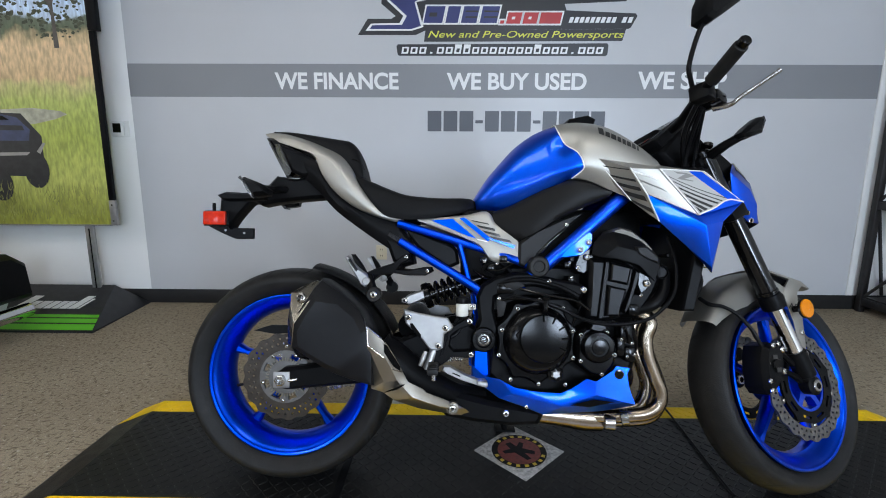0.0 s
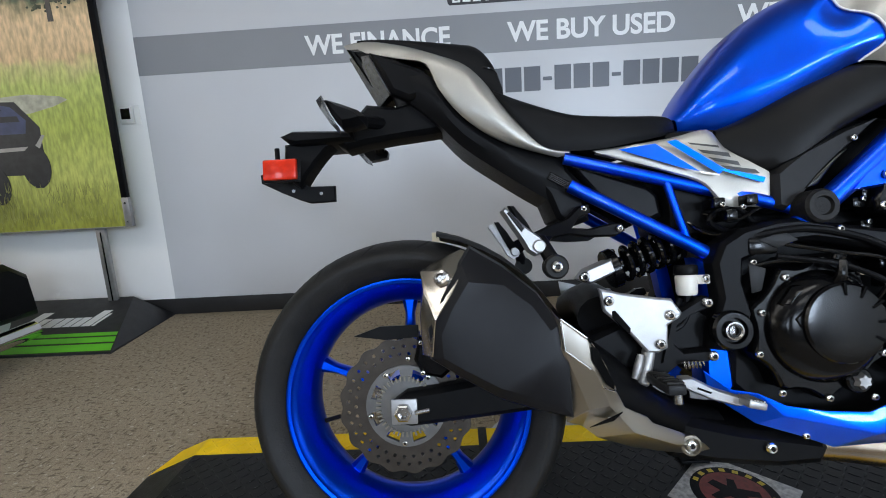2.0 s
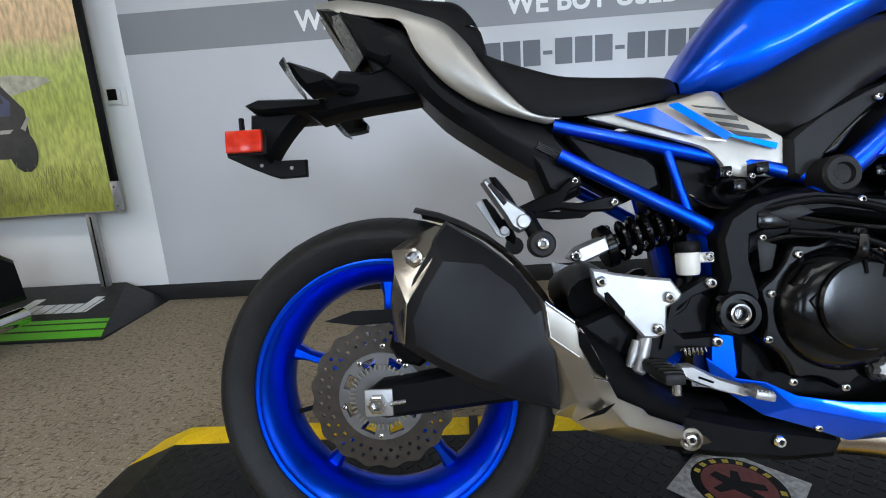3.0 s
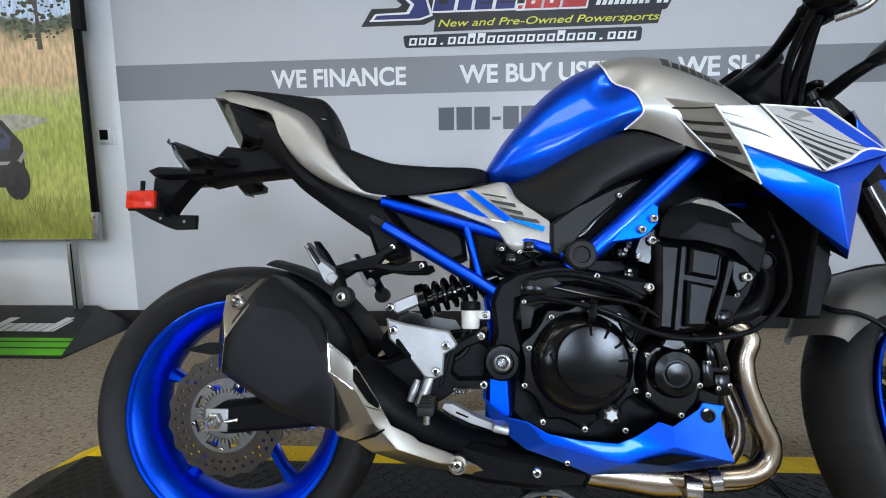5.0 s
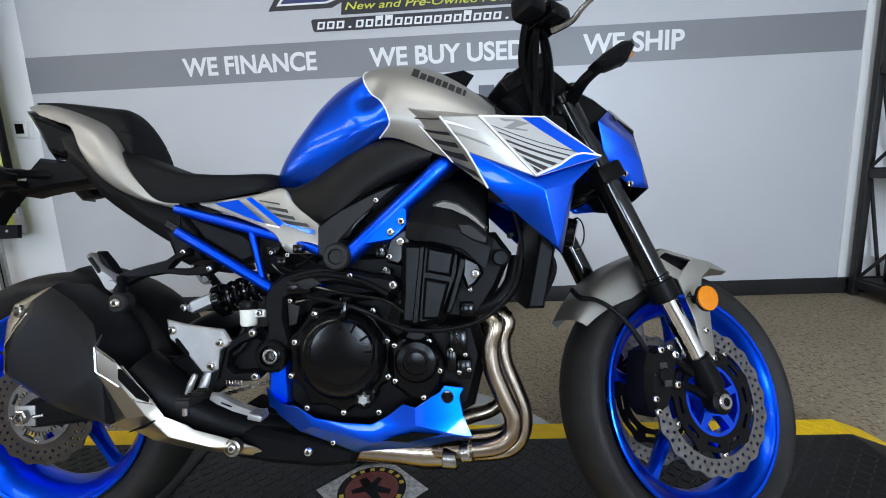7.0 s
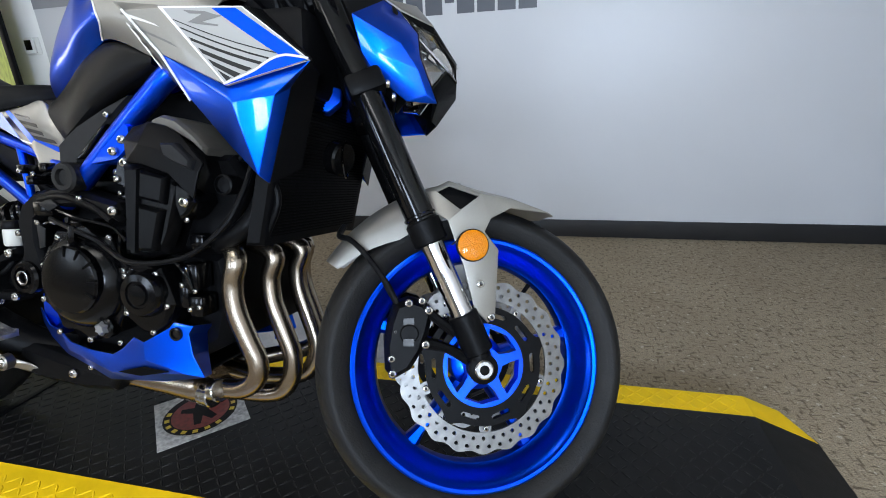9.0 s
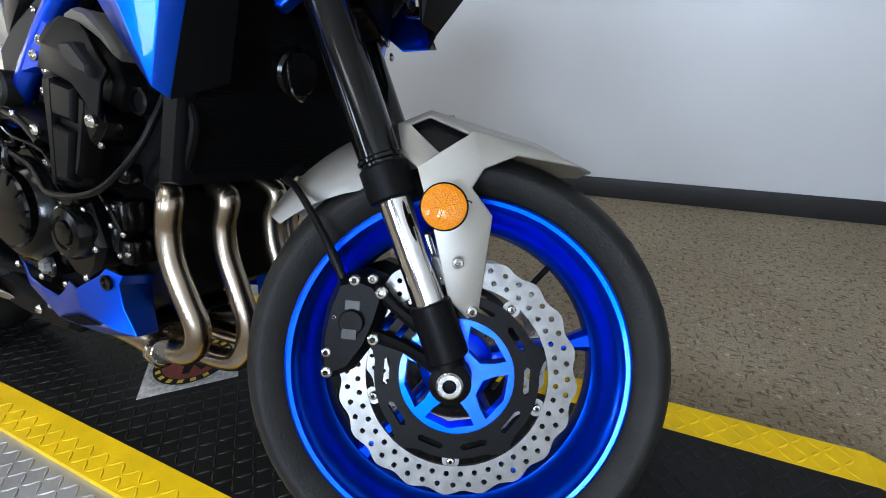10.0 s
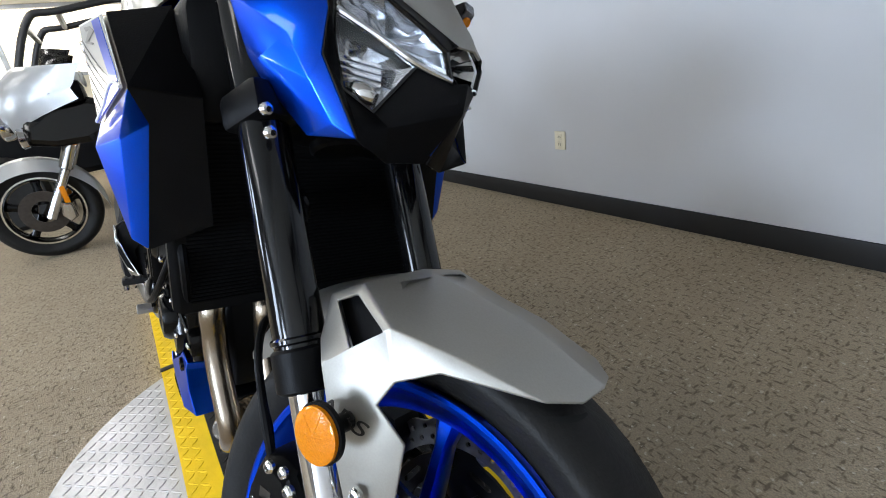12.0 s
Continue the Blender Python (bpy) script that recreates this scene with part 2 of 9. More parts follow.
# ---- the platform ----
def tread(outline_test, x0, x1, y0, y1, z, step, size, bm, seed=0, turn=0.0):
    """Raised lozenges of a tread plate, alternately turned."""
    verts, faces = [], []
    nx, ny = int((x1 - x0) / step), int((y1 - y0) / step)
    for i in range(nx):
        for j in range(ny):
            x, y = x0 + (i + 0.5) * step, y0 + (j + 0.5) * step
            if not outline_test(x, y):
                continue
            a = math.pi / 4 if (i + j) % 2 else -math.pi / 4
            c, s = math.cos(a), math.sin(a)
            k = len(verts)
            for u, v, h in ((-size, 0, 0), (0, -size * 0.24, 0), (size, 0, 0), (0, size * 0.24, 0), (-size * 0.55, 0, 0.0018), (size * 0.55, 0, 0.0018)):
                verts.append((x + u * c - v * s, y + u * s + v * c, z + h))
            faces += [(k, k + 1, k + 4), (k + 1, k + 5, k + 4), (k + 1, k + 2, k + 5), (k + 2, k + 3, k + 5), (k + 3, k + 4, k + 5), (k + 3, k, k + 4)]
    me = bpy.data.meshes.new("tread")
    me.from_pydata(verts, [], faces)
    bm.from_mesh(me)
    bpy.data.meshes.remove(me)
    return bm



# ---- motorcycle: materials ----
M_BLUE = mat("blue_metallic_paint", (0.0, 0.090, 0.84), 0.34, metal=1.0, coat=0.45, vary=0.05, scale=500, spec=0.1)
M_BLUEF = mat("blue_frame_coat", (0.0, 0.070, 0.78), 0.36, metal=0.95, coat=0.35, vary=0.05, scale=200, rvary=0.03, spec=0.1)
M_RIMB = mat("blue_rim_coat", (0.0, 0.060, 0.68), 0.29, metal=0.95, coat=0.15, vary=0.05, scale=200, rvary=0.03, spec=0.1)
M_SILP = mat("silver_paint", (0.38, 0.365, 0.33), 0.46, metal=0.75, coat=0.3, vary=0.05, scale=500, spec=0.3)
M_RUBBER = mat("tyre_rubber", (0.013, 0.0125, 0.012), 0.55, vary=0.3, scale=25, bump=0.3, bscale=260, rvary=0.1, spec=0.2)
M_GROOVE = mat("tyre_groove", (0.004, 0.004, 0.004), 0.9)
M_MATTE = mat("matte_black", (0.0038, 0.0038, 0.0042), 0.40, vary=0.2, scale=40, bump=0.12, bscale=700, rvary=0.07, spec=0.08)
M_ENGINE = mat("engine_black", (0.0022, 0.0022, 0.0025), 0.17, vary=0.2, scale=120, bump=0.03, bscale=900, rvary=0.04, spec=0.22)
M_ENGINEM = mat("engine_satin", (0.0032, 0.0032, 0.0036), 0.30, vary=0.2, scale=120, bump=0.08, bscale=900, rvary=0.05, spec=0.10)
M_CAN = mat("can_satin", (0.0075, 0.0075, 0.0085), 0.40, vary=0.12, scale=60, bump=0.06, bscale=900, rvary=0.05, spec=0.14)
M_GLOSSB = mat("gloss_black", (0.003, 0.003, 0.0033), 0.12, coat=0.15, spec=0.3)
M_VINYL = mat("seat_vinyl", (0.0065, 0.0065, 0.007), 0.52, vary=0.15, scale=60, bump=0.35, bscale=900, bdist=0.0006, spec=0.09)
M_STEEL = mat("bare_steel", (0.38, 0.37, 0.36), 0.24, metal=1.0, vary=0.12, scale=40, rvary=0.1)
M_BOLT = mat("zinc_bolt", (0.78, 0.77, 0.75), 0.22, metal=1.0, vary=0.1, scale=200, rvary=0.06)
M_CHROME = mat("chrome", (0.70, 0.70, 0.71), 0.10, metal=1.0, rvary=0.04)
M_BRUSH = mat("brushed_steel", (0.31, 0.285, 0.245), 0.30, metal=0.95, rvary=0.02, scale=30)
M_HEADER = mat("heat_tinted_steel", (0.42, 0.36, 0.28), 0.26, metal=1.0, rvary=0.04, scale=7, colour2=(0.30, 0.245, 0.19))
M_ALLOY = mat("cast_alloy", (0.34, 0.335, 0.33), 0.38, metal=0.7, vary=0.12, scale=40, bump=0.15, bscale=500)
M_DISC = mat("brake_disc_steel", (0.20, 0.196, 0.19), 0.36, metal=1.0, vary=0.25, scale=60, rvary=0.1)
M_DISCR = mat("used_disc_steel", (0.055, 0.046, 0.038), 0.4, metal=0.6, vary=0.25, scale=50, rvary=0.1, spec=0.3)
M_RED = mat("red_reflector", (0.55, 0.02, 0.004), 0.25, coat=0.2, vary=0.2, scale=120, spec=0.2)
M_AMBER = mat("amber_reflector", (0.70, 0.215, 0.0), 0.22, coat=0.3, vary=0.12, scale=400, bump=0.6, bscale=500, spec=0.2)
M_LENSC = mat("clear_lens_facets", (0.22, 0.22, 0.23), 0.12, metal=0.55, vary=0.35, scale=90, bump=0.6, bscale=140, bdist=0.004)
M_REFLD = mat("lamp_dark", (0.10, 0.11, 0.12), 0.25, metal=0.7)
M_STRIPE_W = mat("white_decal", (0.80, 0.79, 0.76), 0.3, coat=0.5)
M_FIELD = mat("pale_decal", (0.42, 0.415, 0.40), 0.34, metal=0.3, coat=0.5)
M_ZGREY = mat("grey_decal", (0.20, 0.195, 0.185), 0.3, coat=0.5)
M_STRIPE_D = mat("dark_decal", (0.022, 0.021, 0.020), 0.3, coat=0.3, spec=0.3)
M_NYLON = mat("reservoir_plastic", (0.62, 0.60, 0.54), 0.4)
M_RAD = mat("radiator_core", (0.002, 0.002, 0.002), 0.7, spec=0.06)

glass = bpy.data.materials.new("lens_glass")
glass.use_nodes = True
gb = glass.node_tree.nodes["Principled BSDF"]
gb.inputs["Transmission Weight"].default_value, gb.inputs["Roughness"].default_value, gb.inputs["IOR"].default_value = 1.0, 0.02, 1.3


# ---- motorcycle: builders ----
FAX, FAZ, RAZ = 1.441, 0.292, 0.314
RAKE, STEER = radians(24.9), radians(22.5)
AXIS = Vector((-math.sin(RAKE), 0, math.cos(RAKE)))
TURN = Matrix.Translation((1.413, 0, 0.30)) @ Matrix.Rotation(STEER, 4, AXIS) @ Matrix.Translation((-1.413, 0, -0.30))
moto = holder("motorcycle", pose(0, BIKE_Y, TOP, -LEAN, 0, 0), "blue, silver and black naked motorcycle leaning on its side stand", "motorcycle")


# the front wheel's own plane: centre of its near rim face and the way that it faces
WHEEL_FACE = Matrix.Rotation(radians(LEAN), 3, "X") @ (Vector((1.464, -0.034, 0.308)) - Vector((0, BIKE_Y, TOP)))
WHEEL_WAY = (Matrix.Rotation(radians(LEAN), 3, "X") @ Vector((0.445, -1.0, 0.495))).normalized()
WHEEL = Matrix.Translation(WHEEL_FACE) @ (TURN.to_3x3() @ Vector((0, -1, 0))).rotation_difference(WHEEL_WAY).to_matrix().to_4x4() @ TURN.to_3x3().to_4x4() @ Matrix.Translation((-1.441, 0.055, -0.292))


def wheeled(bm):
    bmesh.ops.transform(bm, matrix=WHEEL, verts=bm.verts)
    return bm


def turned(bm):
    bmesh.ops.transform(bm, matrix=TURN, verts=bm.verts)
    return bm


def smooth_path(pts, per=6):
    """A smooth curve through the given points."""
    p = [Vector(q) for q in pts]
    if len(p) < 3:
        return p
    out = []
    for i in range(len(p) - 1):
        a, b, c, d = p[max(i - 1, 0)], p[i], p[i + 1], p[min(i + 2, len(p) - 1)]
        for k in range(per):
            t = k / per
            out.append(0.5 * (2 * b + (c - a) * t + (2 * a - 5 * b + 4 * c - d) * t * t + (3 * b - a - 3 * c + d) * t ** 3))
    return out + [p[-1]]


def tube_bm(pts, r, n=12, per=6, bm=None, straight=False):
    """A tube along a curve; r is one radius or one for each given point."""
    path = [Vector(q) for q in pts] if straight else smooth_path(pts, per)
    rs = r if isinstance(r, (list, tuple)) else [r] * len(pts)
    own = bmesh.new()
    rings, side = [], None
    for i, p in enumerate(path):
        d = (path[min(i + 1, len(path) - 1)] - path[max(i - 1, 0)]).normalized()
        side = d.orthogonal().normalized() if side is None else (side - d * side.dot(d)).normalized()
        up = d.cross(side)
        u = i / (len(path) - 1) * (len(rs) - 1)
        k = min(int(u), len(rs) - 2) if len(rs) > 1 else 0
        rr = rs[k] + (rs[min(k + 1, len(rs) - 1)] - rs[k]) * (u - k)
        rings.append([own.verts.new(p + rr * (math.cos(2 * math.pi * j / n) * side + math.sin(2 * math.pi * j / n) * up)) for j in range(n)])
    for a, b in zip(rings, rings[1:]):
        for j in range(n):
            own.faces.new((a[j], a[(j + 1) % n], b[(j + 1) % n], b[j]))
    own.faces.new(rings[0][::-1])
    own.faces.new(rings[-1])
    return own if bm is None else merge(bm, own)


def lathe_bm(profile, cx, cz, n=48, bm=None, closed=False, m=None):
    """A profile of (radius, y) turned about the axle line through cx, cz."""
    own = bmesh.new()
    rings = [[own.verts.new((cx + r * math.cos(2 * math.pi * i / n), y, cz + r * math.sin(2 * math.pi * i / n))) for i in range(n)] for r, y in profile]
    pairs = list(zip(rings, rings[1:])) + ([(rings[-1], rings[0])] if closed else [])
    for a, b in pairs:
        for i in range(n):
            own.faces.new((a[i], a[(i + 1) % n], b[(i + 1) % n], b[i]))
    if not closed:
        own.faces.new(rings[0])
        own.faces.new(rings[-1][::-1])
    if m is not None:
        bmesh.ops.transform(own, matrix=m, verts=own.verts)
    return own if bm is None else merge(bm, own)


def cyl_bm(a, b, r, n=20, bevel=0.0, bm=None, r2=None):
    """A rod from a to b with softened ends."""
    a, b = Vector(a), Vector(b)
    r2 = r if r2 is None else r2
    d = (b - a).normalized()
    s = d.orthogonal().normalized()
    t = d.cross(s)
    own = bmesh.new()
    prof = [(0, r - bevel), (bevel, r), ((b - a).length - bevel, r2), ((b - a).length, r2 - bevel)] if bevel else [(0, r), ((b - a).length, r2)]
    rings = [[own.verts.new(a + d * h + q * (math.cos(2 * math.pi * i / n) * s + math.sin(2 * math.pi * i / n) * t)) for i in range(n)] for h, q in prof]
    for p, q in zip(rings, rings[1:]):
        for i in range(n):
            own.faces.new((p[i], p[(i + 1) % n], q[(i + 1) % n], q[i]))
    own.faces.new(rings[0][::-1])
    own.faces.new(rings[-1])
    return own if bm is None else merge(bm, own)


def pillow_bm(outline, y_in, y_edge, y_out, inset=0.02, bm=None, bev=0.004):
    """A moulded cover: outline in x, z (or x, z, dy); sides from y_in to y_edge, then a sloped rim to a raised middle at y_out."""
    own = bmesh.new()
    pts = [(p[0], p[1], p[2] if len(p) > 2 else 0.0) for p in outline]
    n = len(pts)
    area = sum(pts[i][0] * pts[(i + 1) % n][1] - pts[(i + 1) % n][0] * pts[i][1] for i in range(n))
    sgn = 1 if area > 0 else -1

    def ring(off, y):
        out = []
        for i, (x, z, dy) in enumerate(pts):
            ax, az, _ = pts[i - 1]
            bx, bz, _ = pts[(i + 1) % n]
            e1, e2 = Vector((x - ax, z - az)), Vector((bx - x, bz - z))
            e1, e2 = e1.normalized() if e1.length else e2.normalized(), e2.normalized() if e2.length else e1.normalized()
            n1, n2 = Vector((-e1.y, e1.x)) * sgn, Vector((-e2.y, e2.x)) * sgn
            m = n1 + n2
            m = m / max(0.6, m.dot(n1)) if m.length > 1e-4 else n1
            out.append(own.verts.new((x + m.x * off, y + dy, z + m.y * off)))
        return out

    s = -1 if y_out < y_in else 1
    rings = [ring(0, y_in), ring(0, y_edge - s * bev), ring(bev * 0.4, y_edge), ring(inset, y_out)]
    for a, b in zip(rings, rings[1:]):
        for i in range(n):
            own.faces.new((a[i], a[(i + 1) % n], b[(i + 1) % n], b[i]))
    own.faces.new(rings[0])
    own.faces.new(rings[-1])
    own.normal_update()
    bmesh.ops.triangulate(own, faces=[f for f in own.faces if len(f.verts) > 4])
    return own if bm is None else merge(bm, own)


def holed_bm(outer, holes, y0, y1, bm=None):
    """A plate with holes: outlines in x, z; thickness from y0 to y1."""
    own = bmesh.new()
    es = []
    for loop in [outer] + holes:
        vs = [own.verts.new((x, y0, z)) for x, z in loop]
        es += [own.edges.new((vs[i], vs[(i + 1) % len(vs)])) for i in range(len(vs))]
    bmesh.ops.triangle_fill(own, edges=es, use_beauty=True, normal=(0, -1, 0))
    ext = bmesh.ops.extrude_face_region(own, geom=own.faces[:])
    for v in [g for g in ext["geom"] if isinstance(g, bmesh.types.BMVert)]:
        v.co.y = y1
    return own if bm is None else merge(bm, own)


def shell_bm(verts, faces, thick=0.003, bevel=0.0015, mirror=False, bm=None):
    """A faceted moulded shell of some thickness."""
    own = bmesh.new()
    vs = [own.verts.new(Vector((x, -y if mirror else y, z))) for x, y, z in verts]
    for f in faces:
        own.faces.new([vs[i] for i in f])
    bmesh.ops.delete(own, geom=[v for v in vs if not v.link_faces], context="VERTS")
    bmesh.ops.recalc_face_normals(own, faces=own.faces)
    bmesh.ops.solidify(own, geom=own.faces[:], thickness=thick)
    bmesh.ops.recalc_face_normals(own, faces=own.faces)
    if bevel:
        sharp = [e for e in own.edges if len(e.link_faces) == 2 and e.calc_face_angle(0) > 0.25]
        bmesh.ops.bevel(own, geom=sharp, offset=bevel, segments=2, affect="EDGES", profile=0.5, clamp_overlap=True)
    return own if bm is None else merge(bm, own)


def patch_point(q, u, v):
    a, b, c, d = [Vector(p) for p in q]
    return a * (1 - u) * (1 - v) + b * u * (1 - v) + c * u * v + d * (1 - u) * v


def patch_bm(q, off, uv=((0, 0), (1, 0), (1, 1), (0, 1)), n=6, bm=None, thick=0.0006, out=(0, -1, 0)):
    """A decal on the four-cornered patch q, between four corners in its own u, v."""
    own = bmesh.new()
    grid = []
    for top in (0, 1):
        g = []
        for i in range(n + 1):
            row = []
            for j in range(n + 1):
                s, t = i / n, j / n
                u = (uv[0][0] * (1 - s) + uv[1][0] * s) * (1 - t) + (uv[3][0] * (1 - s) + uv[2][0] * s) * t
                v = (uv[0][1] * (1 - s) + uv[1][1] * s) * (1 - t) + (uv[3][1] * (1 - s) + uv[2][1] * s) * t
                row.append(own.verts.new(patch_point(q, u, v) + Vector(out) * (off + thick * top)))
            g.append(row)
        grid.append(g)
    for i in range(n):
        for j in range(n):
            own.faces.new((grid[1][i][j], grid[1][i + 1][j], grid[1][i + 1][j + 1], grid[1][i][j + 1]))
    edge = [(i, 0) for i in range(n)] + [(n, j) for j in range(n)] + [(i, n) for i in range(n, 0, -1)] + [(0, j) for j in range(n, 0, -1)]
    for k in range(len(edge)):
        (a, b), (c, d) = edge[k], edge[(k + 1) % len(edge)]
        own.faces.new((grid[0][a][b], grid[0][c][d], grid[1][c][d], grid[1][a][b]))
    return own if bm is None else merge(bm, own)


def bolt_mesh():
    bm = bmesh.new()
    n = 16
    prof = [(1.0, 0.0), (1.0, -0.50), (0.80, -0.80), (0.45, -0.92)]
    rings = [[bm.verts.new((r * math.cos(2 * math.pi * i / n), y, r * math.sin(2 * math.pi * i / n))) for i in range(n)] for r, y in prof]
    rings.append([bm.verts.new((0.36 * math.cos(2 * math.pi * i / n), -0.4, 0.36 * math.sin(2 * math.pi * i / n))) for i in range(n)])
    for a, b in zip(rings, rings[1:]):
        for i in range(n):
            bm.faces.new((a[i], a[(i + 1) % n], b[(i + 1) % n], b[i]))
    cap = bm.faces.new(rings[-1])
    cap.material_index = 1
    me = bpy.data.meshes.new("bolt")
    bmesh.ops.recalc_face_normals(bm, faces=bm.faces)
    bm.to_mesh(me)
    bm.free()
    me.materials.append(M_BOLT)
    me.materials.append(M_GLOSSB)
    return me


BOLT = bolt_mesh()


def bolt(x, y, z, r, parent, steer=False, by=TURN):
    ob = new("bolt", BOLT)
    ob.parent = parent
    m = Matrix.LocRotScale((x, y, z), Euler((0, 0.4 * x * 50, 0)), (r * 0.86, r * 0.9, r * 0.86))
    ob.matrix_basis = by @ m if steer else m
    return ob


def grid_bm(rows, close=False, caps=False, bm=None):
    """A surface through rows of points."""
    own = bmesh.new()
    g = [[own.verts.new(p) for p in row] for row in rows]
    for a, b in zip(g, g[1:]):
        k = len(a)
        for j in range(k if close else k - 1):
            own.faces.new((a[j], a[(j + 1) % k], b[(j + 1) % k], b[j]))
    if caps:
        own.faces.new(g[0])
        own.faces.new(g[-1][::-1])
    return own if bm is None else merge(bm, own)


def interp(table, x):
    """Smooth value at x from rows of (x, value)."""
    if x <= table[0][0]:
        return table[0][1]
    for i, ((x0, a), (x1, b)) in enumerate(zip(table, table[1:])):
        if x <= x1:
            t = (x - x0) / (x1 - x0)
            pa = table[max(i - 1, 0)]
            pb = table[min(i + 2, len(table) - 1)]
            ma = (b - pa[1]) / (x1 - pa[0]) * (x1 - x0)
            mb = (pb[1] - a) / (pb[0] - x0) * (x1 - x0)
            return a * (2 * t ** 3 - 3 * t * t + 1) + ma * (t ** 3 - 2 * t * t + t) + b * (3 * t * t - 2 * t ** 3) + mb * (t ** 3 - t * t)
    return table[-1][1]


# ---- wheels ----
def tyre_profile(R, half, bead, n=18):
    """Cross-section of a round-shouldered road tyre."""
    out = [(bead, half * 0.66), (bead + 0.012, half * 0.83), (R - (R - bead) * 0.55, half * 0.985)]
    for i in range(n + 1):
        a = math.pi * (0.5 - i / n) * 0.94
        out.append((R - (1 - math.cos(a)) * (R - bead) * 0.50, half * math.sin(a) / math.sin(math.pi * 0.47)))
    out += [(R - (R - bead) * 0.55, -half * 0.985), (bead + 0.012, -half * 0.83), (bead, -half * 0.66)]
    return out


def rim_profile(h):
    """Outer channel of a cast 17 inch rim, half width h."""
    return [(0.2335, h), (0.2335, h - 0.004), (0.226, h - 0.007), (0.219, h - 0.011), (0.217, h - 0.024), (0.208, h - 0.030), (0.203, h * 0.35), (0.200, 0.0),
            (0.203, -h * 0.35), (0.208, -h + 0.030), (0.217, -h + 0.024), (0.219, -h + 0.011), (0.226, -h + 0.007), (0.2335, -h + 0.004), (0.2335, -h),
            (0.2300, -h - 0.0015), (0.2245, -h), (0.2225, -h + 0.004), (0.2195, -h + 0.006), (0.2140, -h + 0.012), (0.2060, -h + 0.022), (0.1980, -h + 0.034), (0.190, -h * 0.3), (0.186, 0.0), (0.190, h * 0.3), (0.1980, h - 0.034), (0.2060, h - 0.022), (0.2140, h - 0.012), (0.2195, h - 0.006), (0.2225, h - 0.004), (0.2245, h), (0.2300, h + 0.0015)]


def spoke_bm(cx, cz, a, r0, r1, w0, w1, t0, t1, fork=0.0):
    """One cast spoke from hub to rim, with a raised ridge."""
    bm = bmesh.new()
    ca, sa = math.cos(a), math.sin(a)
    rows = []
    for i in range(6):
        t = i / 5
        r, w, th = r0 + (r1 - r0) * t, w0 + (w1 - w0) * t + (0.008 * max(0, t - 0.8) * 5), t0 + (t1 - t0) * t
        sec = [(-w, -th * 0.5), (-w * 0.5, -th), (w * 0.5, -th), (w, -th * 0.5), (w, th * 0.5), (w * 0.5, th), (-w * 0.5, th), (-w, th * 0.5)]
        rows.append([(cx + r * ca - s * sa, y, cz + r * sa + s * ca) for s, y in sec])
    return grid_bm(rows, close=True, caps=True)


def groove_bm(cx, cz, R, half, bead, a0, side, long=True):
    """A sipe cut across the tread, as a thin dark sliver."""
    rows = []
    for i in range(7):
        t = i / 6
        b = side * (0.25 + 0.95 * t)
        a = a0 + 0.10 * t * t
        w = 0.0030 * math.sin(math.pi * min(max(t, 0.06), 0.94)) + 0.0006
        rr = R - (1 - math.cos(b)) * (R - bead) * 0.50 + 0.0006
        y = half * math.sin(b)
        rows.append([(cx + rr * math.cos(a + s * w / R), y, cz + rr * math.sin(a + s * w / R)) for s in (-1, 1)])
    return grid_bm(rows)


def wave_disc_bm(cx, cz, ro, ri, y, holes, waves, rows):
    outer = [(cx + (ro + 0.0028 * math.cos(waves * 2 * math.pi * i / 240)) * math.cos(2 * math.pi * i / 240), cz + (ro + 0.0028 * math.cos(waves * 2 * math.pi * i / 240)) * math.sin(2 * math.pi * i / 240)) for i in range(240)]
    inner = [(cx + ri * math.cos(-2 * math.pi * i / 120), cz + ri * math.sin(-2 * math.pi * i / 120)) for i in range(120)]
    hs = [inner]
    for k, r in enumerate(rows):
        for i in range(holes):
            a = 2 * math.pi * (i + 0.5 * k) / holes
            hs.append([(cx + r * math.cos(a) + 0.0036 * math.cos(-2 * math.pi * j / 8), cz + r * math.sin(a) + 0.0036 * math.sin(-2 * math.pi * j / 8)) for j in range(8)])
    return holed_bm(outer, hs, y - 0.0024, y + 0.0024)


